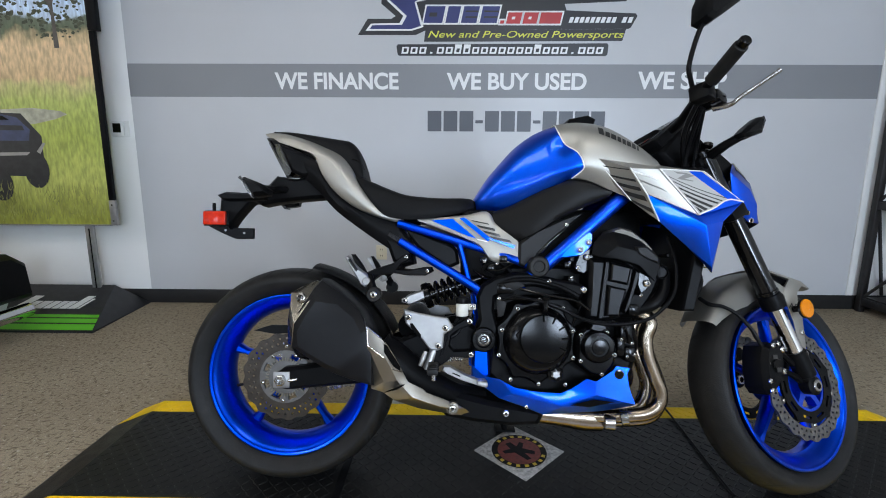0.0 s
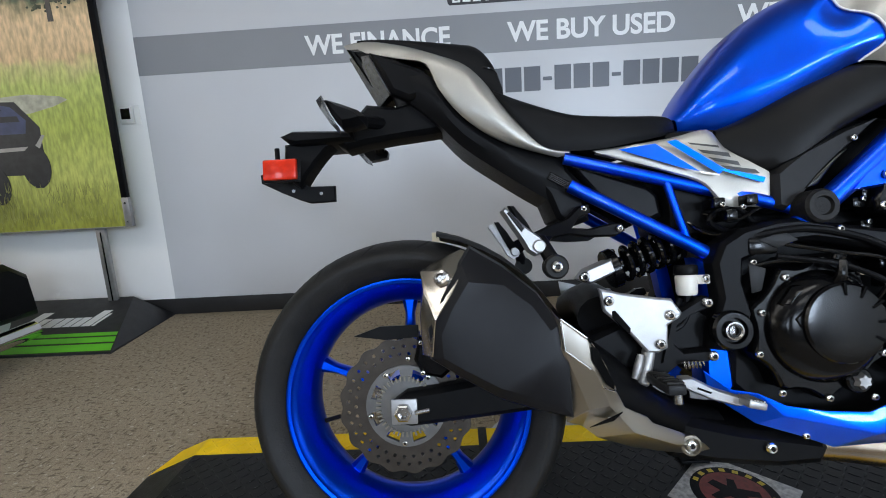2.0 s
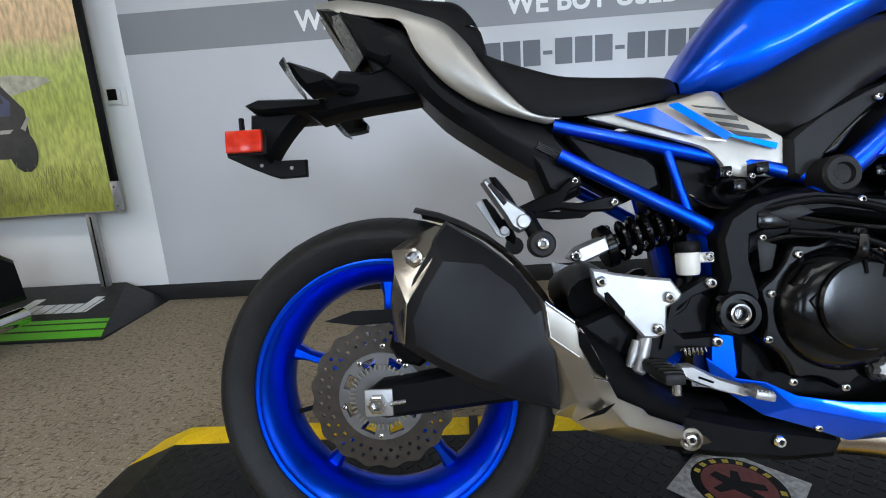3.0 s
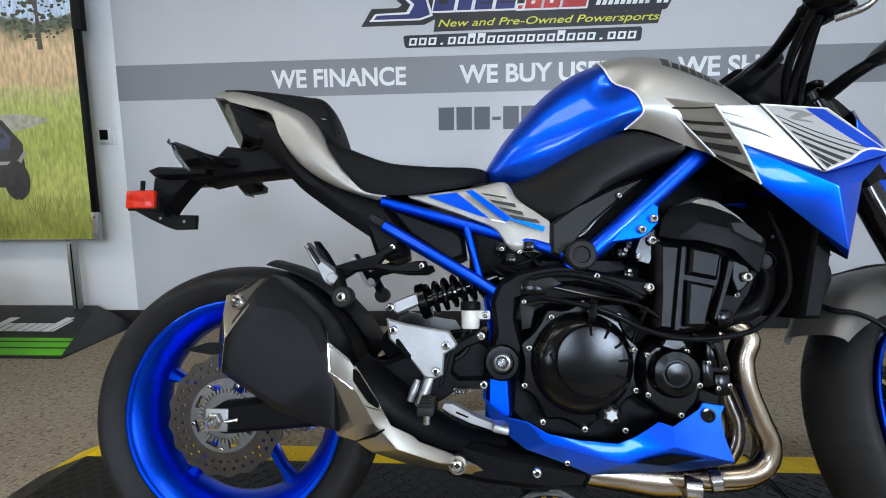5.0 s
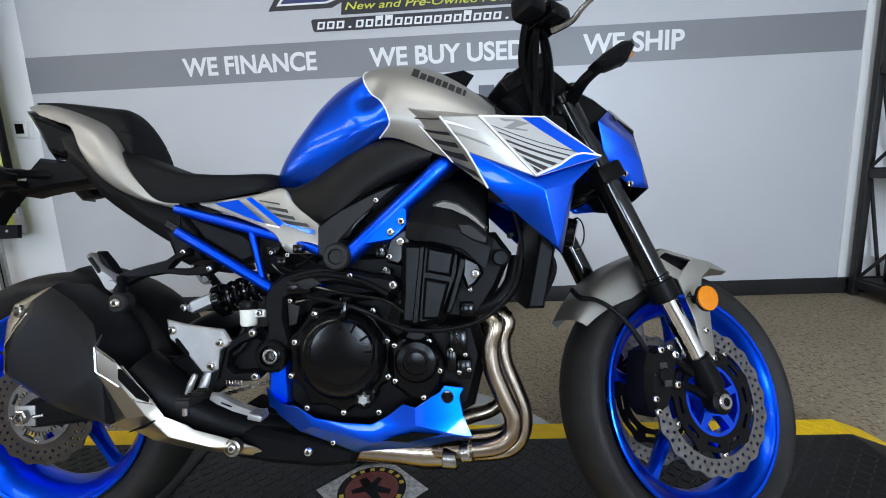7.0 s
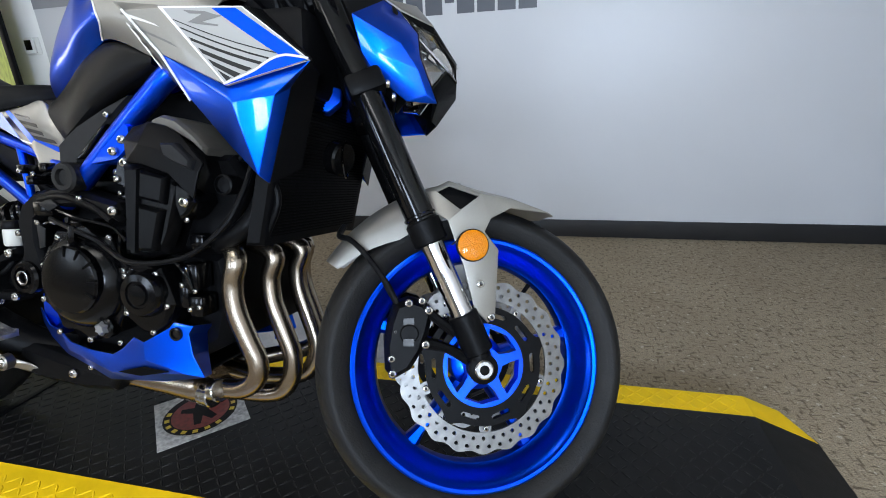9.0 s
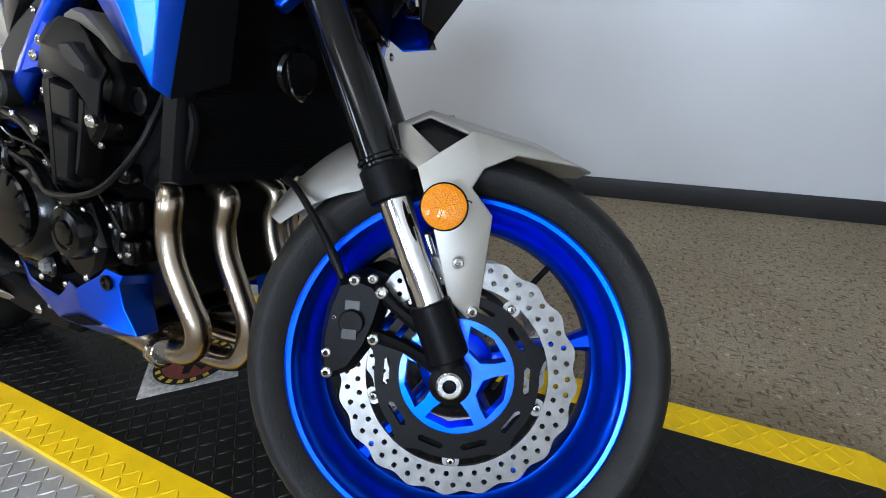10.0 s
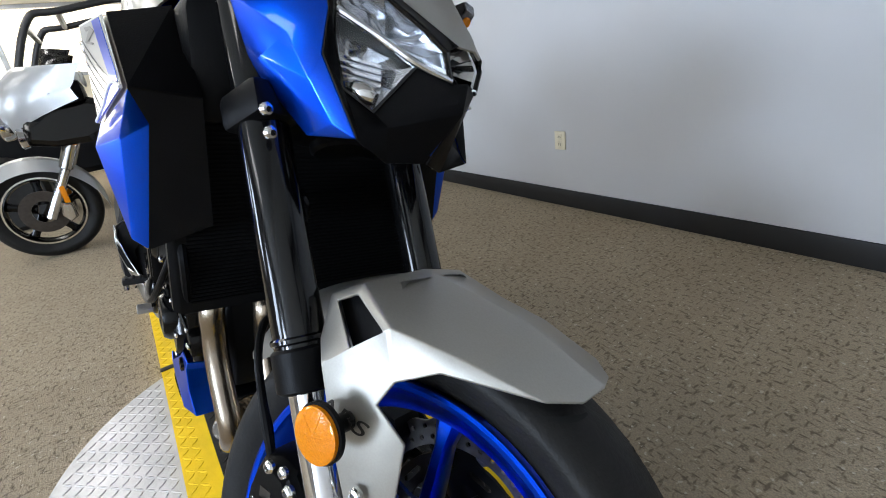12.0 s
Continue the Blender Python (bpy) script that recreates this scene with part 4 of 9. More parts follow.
ut = part("undertail", grid_bm([[c[i] for c in [smooth_path(c, 3) for c in zip(*rows)]] for i in range((len(rows) - 1) * 3 + 1)], close=True, caps=True), M_BLACK, moto, "black plastic undertail", smooth=28)
part("inner_mudguard", pillow_bm([(0.262, 0.720), (0.318, 0.752), (0.352, 0.712), (0.362, 0.640), (0.330, 0.630), (0.300, 0.646), (0.284, 0.690)], 0.060, -0.064, -0.070, 0.010), M_BLACK, ut)
lab = part("caution_label", plate_bm([(0.283, 0.722), (0.291, 0.734), (0.352, 0.698), (0.343, 0.684)], -0.0786, -0.0770), M_GLOSSB, moto, "small dark caution label")
M_LABEL = mat("label_grey", (0.045, 0.045, 0.047), 0.7, spec=0.1)
for k in range(4):
    o = 0.0028 * k
    part("printed_bar", plate_bm([(0.2865 + o * 0.5, 0.7215 + o), (0.2872 + o * 0.5, 0.7228 + o), (0.343 + o * 0.5, 0.6892 + o), (0.3424 + o * 0.5, 0.6878 + o)], -0.0792, -0.0785), M_LABEL, lab)
lamp = part("tail_light", pillow_bm([(-0.100, 1.022), (-0.060, 1.022), (-0.010, 1.000), (0.030, 0.960), (0.010, 0.925), (-0.028, 0.908), (-0.050, 0.940), (-0.080, 0.990)], 0.030, -0.020, -0.030, 0.014), M_GLOSSB, moto, "slim smoked tail light")
for s in (1, -1):
    part("lens", shell_bm([(-0.096, 0.0, 1.012), (-0.048, s * -0.045, 0.995), (-0.024, s * -0.053, 0.945), (-0.008, s * -0.050, 0.912), (-0.038, 0.0, 0.904), (-0.066, 0.0, 0.955)], [(0, 1, 2, 5), (5, 2, 3, 4)], 0.003, 0), M_LENSC, lamp, "clear faceted lens")
    part("lamp_side", pillow_bm([(-0.046, 0.994), (0.010, 0.974), (0.060, 0.952), (0.080, 0.905), (0.030, 0.893), (-0.006, 0.910), (-0.022, 0.945)], s * -0.040, s * -0.060, s * -0.066, 0.010), M_BLACK, lamp)

# ---- plate bracket, rear indicators and reflector ----
br = bmesh.new()
pillow_bm([(-0.093, 0.872), (-0.063, 0.904), (-0.004, 0.895), (0.040, 0.905), (0.105, 0.890), (0.120, 0.842), (0.074, 0.836), (-0.004, 0.829), (-0.062, 0.822), (-0.107, 0.812), (-0.130, 0.828), (-0.100, 0.846)], 0.030, -0.022, -0.032, 0.010, bm=br)
bk = part("plate_bracket", br, M_BLACK, moto, "black plastic number plate bracket", smooth=22)
part("plate_lamp_hood", pillow_bm([(-0.236, 0.842), (-0.210, 0.852), (-0.089, 0.846), (-0.085, 0.826), (-0.202, 0.824), (-0.220, 0.828)], 0.060, -0.044, -0.052, 0.006), M_BLACK, bk)
part("bracket_web", pillow_bm([(-0.236, 0.832), (-0.128, 0.832), (-0.148, 0.816), (-0.170, 0.792), (-0.190, 0.766), (-0.206, 0.740), (-0.222, 0.752), (-0.238, 0.790)], 0.026, -0.020, -0.026, 0.006), M_BLACK, bk)
pm_ob = part("plate_mount", pillow_bm([(-0.296, 0.776), (-0.284, 0.779), (-0.206, 0.752), (-0.192, 0.746), (-0.139, 0.745), (-0.139, 0.712), (-0.192, 0.711), (-0.212, 0.718), (-0.252, 0.736), (-0.294, 0.758)], 0.006, -0.002, -0.004, 0.002, bev=0.001), M_BLACK, bk)
for x, z in ((-0.226, 0.738), (-0.168, 0.730)):
    part("mount_hole", cyl_bm((x, -0.0046, z), (x, -0.0030, z), 0.0035, 12), M_ALLOY, pm_ob)
part("reflector_stay", cyl_bm((-0.240, -0.050, 0.816), (-0.238, -0.052, 0.786), 0.005, 10), M_BLACK, bk)
rr_ = part("red_reflector", box_bm(-0.262, -0.072, 0.750, -0.196, -0.060, 0.790, 0.003), M_RED, bk, "rectangular red side reflector")
part("reflector_back", box_bm(-0.265, -0.060, 0.747, -0.192, -0.054, 0.793, 0.002), M_BLACK, rr_)
for s in (1, -1):
    dy = 0.0 if s > 0 else 0.045
    sg = bmesh.new()
    pillow_bm([(-0.127, 0.881), (-0.118, 0.882), (-0.090, 0.872), (-0.060, 0.859), (-0.046, 0.846), (-0.048, 0.832), (-0.068, 0.828), (-0.089, 0.826), (-0.104, 0.844)], s * (-0.095 - dy), s * (-0.125 - dy), s * (-0.143 - dy), 0.010, bm=sg)
    tube_bm([(-0.066, s * (-0.110 - dy), 0.848), (-0.058, s * (-0.060 - dy * 0.6), 0.857), (-0.030, s * -0.020, 0.862)], [0.014, 0.010, 0.014], 10, bm=sg)
    ind = part("rear_indicator", sg, M_BLACK, moto, "black indicator with clear lens", smooth=25)
    part("lens", shell_bm([(-0.133, s * (-0.128 - dy), 0.880), (-0.120, s * (-0.142 - dy), 0.883), (-0.104, s * (-0.144 - dy), 0.848), (-0.090, s * (-0.136 - dy), 0.824), (-0.098, s * (-0.100 - dy), 0.824), (-0.116, s * (-0.096 - dy), 0.846), (-0.135, s * (-0.096 - dy), 0.876)], [(0, 1, 2, 5, 6), (2, 3, 4, 5)], 0.002, 0), M_LENSC, ind, "clear indicator lens")

# ---- fuel tank and its silver cover ----
# stations: x, ridge height, height and half width of the shoulder, height and half width of the lower edge
TANK = [(0.528, 0.822, 0.812, 0.030, 0.802, 0.028), (0.545, 0.850, 0.822, 0.056, 0.796, 0.046), (0.575, 0.896, 0.834, 0.084, 0.790, 0.060), (0.620, 0.950, 0.852, 0.110, 0.797, 0.086), (0.660, 0.992, 0.868, 0.130, 0.814, 0.108), (0.710, 1.028, 0.884, 0.154, 0.839, 0.132),
        (0.756, 1.046, 0.897, 0.172, 0.858, 0.146), (0.800, 1.054, 0.906, 0.183, 0.876, 0.155), (0.840, 1.055, 0.910, 0.187, 0.870, 0.160), (0.900, 1.045, 0.900, 0.188, 0.843, 0.163), (0.950, 1.020, 0.885, 0.186, 0.822, 0.166), (1.000, 0.985, 0.872, 0.180, 0.806, 0.168), (1.040, 0.950, 0.860, 0.172, 0.790, 0.168)]
TANK_COL = [[(r[0], r[k]) for r in TANK] for k in range(1, 6)]


def tank_point(x, t, s, off=0.0):
    """t: 0 at the ridge, 1 at the shoulder, 1.3 at the lower edge."""
    zt, zm, w, zl, wl = [interp(c, x) for c in TANK_COL]
    if t <= 1.0:
        a = t * math.pi / 2
        y, z = w * math.sin(a) ** 0.77, zm + (zt - zm) * math.cos(a) ** 0.77
        ny, nz = math.sin(a), math.cos(a)
    else:
        f = (t - 1.0) / 0.3
        y, z, ny, nz = w + (wl - w) * f ** 1.6, zm + (zl - zm) * f, 1.0, 0.0
    dent = 0.019 * math.exp(-((x - 0.780) / 0.030) ** 2) * math.exp(-((t - 0.78) / 0.14) ** 2) + 0.007 * math.exp(-((x - 0.70) / 0.06) ** 2) * math.exp(-((t - 0.85) / 0.25) ** 2)
    return Vector((x, s * (y - dent + off * ny), z + off * nz))


def tank_edge(t):
    """Where the blue tank meets the silver cover."""
    return interp([(0.0, 0.770), (0.30, 0.764), (0.50, 0.762), (0.65, 0.768), (0.78, 0.782), (0.90, 0.806), (1.0, 0.820), (1.10, 0.822), (1.2, 0.812), (1.3, 0.797)], t)


def tank_skin(x0, x1, off, nx, nt=30):
    rows = []
    for k in range(-nt, nt + 1):
        t = 1.3 * abs(k) / nt
        a, b = x0(t), x1(t)
        rows.append([tank_point(a + (b - a) * i / nx, t, -1 if k < 0 else 1, off) for i in range(nx + 1)])
    bm = grid_bm(rows)
    bmesh.ops.remove_doubles(bm, verts=bm.verts, dist=1e-5)
    bmesh.ops.recalc_face_normals(bm, faces=bm.faces)
    bmesh.ops.solidify(bm, geom=bm.faces[:], thickness=0.003)
    return bm


tank = part("fuel_tank", tank_skin(lambda t: 0.529 + 0.012 * t, lambda t: tank_edge(t) + 0.010, 0.0, 40), M_BLUE, moto, "glossy blue metallic fuel tank", smooth=60)
cover = part("tank_cover", tank_skin(tank_edge, lambda t: 1.036, 0.004, 30), M_SILP, moto, "silver painted tank cover", smooth=60)
part("cover_piping", tube_bm([tank_point(tank_edge(t) + 0.001, t, -1, 0.0045) for t in [1.3 * i / 24 for i in range(4, 25)]], 0.0017, 6, per=2), M_STRIPE_W, cover)


def tank_xz(x, z, s, off=0.0056):
    """The point of the cover at x and height z above the shoulder."""
    zt, zm = interp(TANK_COL[0], x), interp(TANK_COL[1], x)
    f = min(1.0, max(0.0, (z - zm) / (zt - zm)))
    return tank_point(x, math.acos(f ** (1 / 0.77)) / (math.pi / 2), s, off)


# maker's mark: plain slanted bars along the cover
for i, (u, w) in enumerate([(0.0, 0.12), (0.15, 0.10), (0.28, 0.12), (0.43, 0.09), (0.55, 0.08), (0.66, 0.10), (0.79, 0.09), (0.91, 0.05)]):
    tall = 1.5 if i == 0 else 1.0
    base = lambda u_, up: tank_xz(0.868 + 0.112 * u_ + 0.004 * up, 0.994 - 0.050 * u_ + 0.015 * up * tall, -1)
    part("maker_mark", patch_bm([base(u, 0), base(u + w, 0), base(u + w, 1), base(u, 1)], 0.0, n=2, out=(0, -0.6, 0.8)), M_STRIPE_D, cover)
cap = bmesh.new()
cyl_bm((0.885, 0, 1.040), (0.889, 0, 1.064), 0.040, 32, 0.004, bm=cap)
box_bm(0.870, -0.010, 1.060, 0.915, 0.010, 1.070, 0.003, bm=cap)
part("fuel_cap", cap, M_GLOSSB, moto, "black round fuel filler cap")
part("ignition_cover", pillow_bm([(0.955, 0.965), (0.985, 1.000), (1.020, 0.985), (1.080, 0.945), (1.060, 0.915), (0.980, 0.930)], 0.07, -0.07, -0.080, 0.01), M_BLACK, moto)

M_KNEE = mat("knee_plastic", (0.0075, 0.0072, 0.0070), 0.42, vary=0.15, scale=60, bump=0.2, bscale=900, bdist=0.0006, spec=0.12)
# ---- shrouds beside the radiator ----
SH = {"a": (0.926, -0.236, 0.890), "b": (0.997, -0.240, 0.887), "c": (1.124, -0.216, 0.886), "d": (1.228, -0.209, 0.806), "e": (1.102, -0.233, 0.769), "e2": (1.115, -0.244, 0.743), "h": (1.172, -0.220, 0.755), "g": (1.149, -0.206, 0.623), "f": (1.013, -0.204, 0.756),
      "l": (0.975, -0.218, 0.826), "lt": (0.838, -0.176, 0.936), "ll": (0.940, -0.182, 0.818), "j": (0.864, -0.177, 0.866), "ft": (0.905, -0.160, 0.930), "at": (0.940, -0.168, 0.926), "ct": (1.110, -0.150, 0.905), "di": (1.205, -0.140, 0.800), "gi": (1.165, -0.135, 0.650), "fg": (1.080, -0.214, 0.690), "gl": (1.140, -0.222, 0.636), "fe": (1.184, -0.192, 0.772)}
SHN = list(SH)


def sh(*names):
    return tuple(SHN.index(n) for n in names)


for s in (1, -1):
    flip = s < 0
    v = [SH[k] for k in SHN]
    low = part("radiator_shroud", shell_bm(v, [sh("l", "e", "e2"), sh("e", "d", "h", "e2"), sh("l", "e2", "fg", "f"), sh("e2", "gl", "fg"), sh("e2", "h", "gl"), sh("h", "fe", "g", "gl"), sh("d", "fe", "h"), sh("fg", "gl", "g")], 0.003, 0.0022, flip), M_BLUE, moto, "blue pointed radiator shroud", smooth=22)
    part("shroud_inner", shell_bm(v, [sh("g", "fe", "gi"), sh("fe", "d", "di", "gi")], 0.003, 0.0, flip), M_BLACK, low, "black inner face of the shroud")
    part("shroud_inner_top", shell_bm(v, [sh("ct", "di", "d", "c")], 0.003, 0.0, flip), M_BLACK, low)
    up = part("shroud_panel", shell_bm(v, [sh("a", "b", "e", "l"), sh("b", "c", "e"), sh("c", "d", "e"), sh("at", "ct", "c", "b", "a")], 0.003, 0.0018, flip), M_SILP, low, "silver upper shroud panel", smooth=22)
    pod = part("shroud_pod", shell_bm(v, [sh("lt", "a", "l", "ll"), sh("ll", "l", "f"), sh("lt", "ft", "at", "a")], 0.003, 0.0018, flip), M_SILP, low, "silver side pod with dark bars", smooth=22)
    q = [(SH[k][0], s * (SH[k][1] - 0.0022), SH[k][2]) for k in ("b", "c", "d", "e")]

    def graphic(patch, uv, material, off, n=6, owner=None):
        return part("graphic", patch_bm([(p[0], p[1], p[2]) for p in patch], off, uv, n, out=(0.0, -s, 0.15)), material, owner)

    # white field with slanting bars, a blue corner and a white border
    graphic(q, ((0.0, 0.0), (1.0, 0.0), (1.0, 0.995), (0.0, 1.0)), M_STRIPE_W, 0.0014, 8, up)
    graphic(q, ((0.045, 0.030), (0.975, 0.025), (0.990, 0.970), (0.020, 0.965)), M_FIELD, 0.0020, 8, up)
    graphic(q, ((0.616, 0.040), (0.900, 0.040), (0.975, 0.780), (0.740, 0.640)), M_BLUE, 0.0026, 5, up)
    graphic(q, ((0.740, 0.640), (0.975, 0.780), (0.965, 0.915), (0.780, 0.820)), M_BLUE, 0.0026, 4, up)
    for v0, dv, u1, v1, du in ((0.17, 0.014, 0.78, 0.80, 0.012), (0.27, 0.026, 0.66, 0.845, 0.025), (0.40, 0.048, 0.555, 0.880, 0.055), (0.535, 0.075, 0.400, 0.918, 0.080), (0.68, 0.085, 0.245, 0.942, 0.090), (0.82, 0.080, 0.120, 0.955, 0.070)):
        uv = ((0.055, v0), (u1, v1 - 0.012), (u1 - du, v1 + 0.004), (0.050, v0 + dv))
        graphic(q, uv, M_STRIPE_D, 0.0027, 5, up)
    for uv in (((0.260, 0.060), (0.500, 0.085), (0.560, 0.125), (0.300, 0.110)), ((0.500, 0.100), (0.640, 0.165), (0.330, 0.235), (0.190, 0.225)), ((0.220, 0.235), (0.330, 0.225), (0.500, 0.290), (0.470, 0.305))):
        graphic(q, uv, M_ZGREY, 0.0028, 4, up)
    # the blue sweep under the field's lower border
    for uv in (((0.0, 1.0), (0.373, 0.956), (0.50, 1.0), (0.25, 1.0)), ((0.373, 0.956), (0.655, 0.870), (0.75, 1.0), (0.50, 1.0)), ((0.655, 0.870), (0.820, 0.862), (0.88, 1.0), (0.75, 1.0)), ((0.820, 0.862), (0.915, 0.915), (1.0, 0.995), (0.88, 1.0))):
        graphic(q, uv, M_BLUE, 0.0032, 4, up)
    pts = [patch_point(q, u_, v_) + Vector((0, -s * 0.0034, 0.0005)) for u_, v_ in ((0.0, 0.985), (0.373, 0.945), (0.655, 0.865), (0.820, 0.855), (0.915, 0.910), (1.0, 0.990))]
    part("graphic", tube_bm(pts, 0.0021, 6), M_STRIPE_W, up)
    ql = [(SH[k][0], s * (SH[k][1] - 0.0022), SH[k][2]) for k in ("lt", "a", "f", "ll")]
    for vl, vr, tl, tr in ((0.20, 0.050, 0.014, 0.016), (0.40, 0.245, 0.040, 0.045), (0.56, 0.390, 0.075, 0.075), (0.74, 0.550, 0.095, 0.110), (0.93, 0.790, 0.070, 0.110)):
        uv = ((0.14, vl), (0.93, vr), (0.93, vr + tr), (0.17, vl + tl))
        graphic(ql, uv, M_STRIPE_D, 0.0026, 6, pod)
    part("graphic", tube_bm([patch_point(ql, 0.11, 0.06) + Vector((0, -s * 0.002, 0)), patch_point(ql, 0.115, 0.55) + Vector((0, -s * 0.002, 0)), patch_point(ql, 0.13, 0.98) + Vector((0, -s * 0.002, 0))], 0.0015, 6), M_STRIPE_W, pod)
    # three small streaks running over the panel
    qs = [(SH[k][0], s * (SH[k][1] - 0.0024), SH[k][2]) for k in ("a", "b", "e", "l")]
    for k, uv in enumerate((((0.02, 0.10), (0.55, 0.26), (0.60, 0.30), (0.04, 0.20)), ((0.02, 0.42), (0.55, 0.55), (0.62, 0.62), (0.05, 0.50)))):
        graphic(qs, uv, M_ZGREY if k else M_STRIPE_W, 0.0012, 4, up)
    part("graphic", tube_bm([(SH[k][0], s * (SH[k][1] - 0.003), SH[k][2]) for k in ("a", "l", "f")], 0.0021, 6, straight=True), M_STRIPE_W, up)
    part("knee_panel", skin_bm([[(x, s * (y + 0.03), z_) for x, y, z_ in (r_[0],)] + [(x, s * y, z_) for x, y, z_ in r_] + [(r_[-1][0], s * (r_[-1][1] + 0.03), r_[-1][2] - 0.004)] for r_ in (
        ((0.590, -0.092, 0.790), (0.588, -0.102, 0.775), (0.592, -0.104, 0.756)), ((0.640, -0.110, 0.806), (0.632, -0.122, 0.770), (0.640, -0.122, 0.714)), ((0.712, -0.135, 0.842), (0.704, -0.148, 0.790), (0.690, -0.145, 0.722)), ((0.770, -0.148, 0.868), (0.768, -0.160, 0.820), (0.763, -0.156, 0.768)),
        ((0.830, -0.160, 0.870), (0.832, -0.168, 0.838), (0.830, -0.160, 0.800)), ((0.905, -0.164, 0.840), (0.905, -0.166, 0.836), (0.900, -0.160, 0.828)))], 4, 3), M_KNEE, moto, "matte black knee panel", smooth=50)
    sc_rows = [[(x, s * (y + 0.012), z_ + 0.002) for x, y, z_ in (r_[0],)] + [(x, s * y, z_) for x, y, z_ in r_] + [(r_[-1][0], s * (r_[-1][1] + 0.012), r_[-1][2])] for r_ in (
        ((0.371, -0.083, 0.769), (0.373, -0.085, 0.766), (0.376, -0.084, 0.763)), ((0.424, -0.090, 0.771), (0.426, -0.092, 0.758), (0.430, -0.091, 0.744)), ((0.511, -0.100, 0.778), (0.506, -0.105, 0.745), (0.500, -0.104, 0.718)), ((0.570, -0.106, 0.786), (0.562, -0.114, 0.735), (0.552, -0.115, 0.694)),
        ((0.597, -0.108, 0.754), (0.596, -0.118, 0.708), (0.583, -0.122, 0.654)), ((0.630, -0.120, 0.726), (0.630, -0.124, 0.690), (0.626, -0.124, 0.648)), ((0.657, -0.130, 0.703), (0.658, -0.130, 0.675), (0.657, -0.128, 0.643)))]
    sc = part("side_cover", skin_bm(sc_rows, 4, 3, 0.002), M_SILP, moto, "silver side cover with blue graphic", smooth=40)

    def on_cover(x, z_):
        """A point just outside the side cover."""
        return Vector((x, s * -(0.0885 + 0.146 * (x - 0.371) + 0.010 * math.exp(-((x - 0.55) / 0.08) ** 2) + 0.0028), z_))

    for pts, m_ in (([(0.413, 0.764), (0.474, 0.768), (0.540, 0.712), (0.517, 0.719)], M_BLUE), ([(0.493, 0.769), (0.507, 0.771), (0.582, 0.712), (0.572, 0.704)], M_BLUE), ([(0.572, 0.712), (0.582, 0.712), (0.648, 0.693), (0.644, 0.684)], M_BLUE), ([(0.540, 0.712), (0.572, 0.704), (0.573, 0.701), (0.545, 0.707)], M_STRIPE_W),
                    ([(0.525, 0.764), (0.573, 0.754), (0.575, 0.750), (0.530, 0.760)], M_STRIPE_D), ([(0.540, 0.750), (0.590, 0.740), (0.593, 0.732), (0.548, 0.743)], M_STRIPE_D), ([(0.556, 0.735), (0.604, 0.724), (0.608, 0.716), (0.566, 0.727)], M_STRIPE_D), ([(0.575, 0.719), (0.632, 0.708), (0.640, 0.700), (0.590, 0.708)], M_STRIPE_D)):
        part("graphic", patch_bm([on_cover(*p) for p in pts], 0.0, n=4, out=(0, -s, 0)), m_, sc)
part("duct_panel", box_bm(1.00, -0.150, 0.77, 1.185, 0.150, 0.915, 0.02), M_BLACK, moto, "black inner panel behind the shrouds")

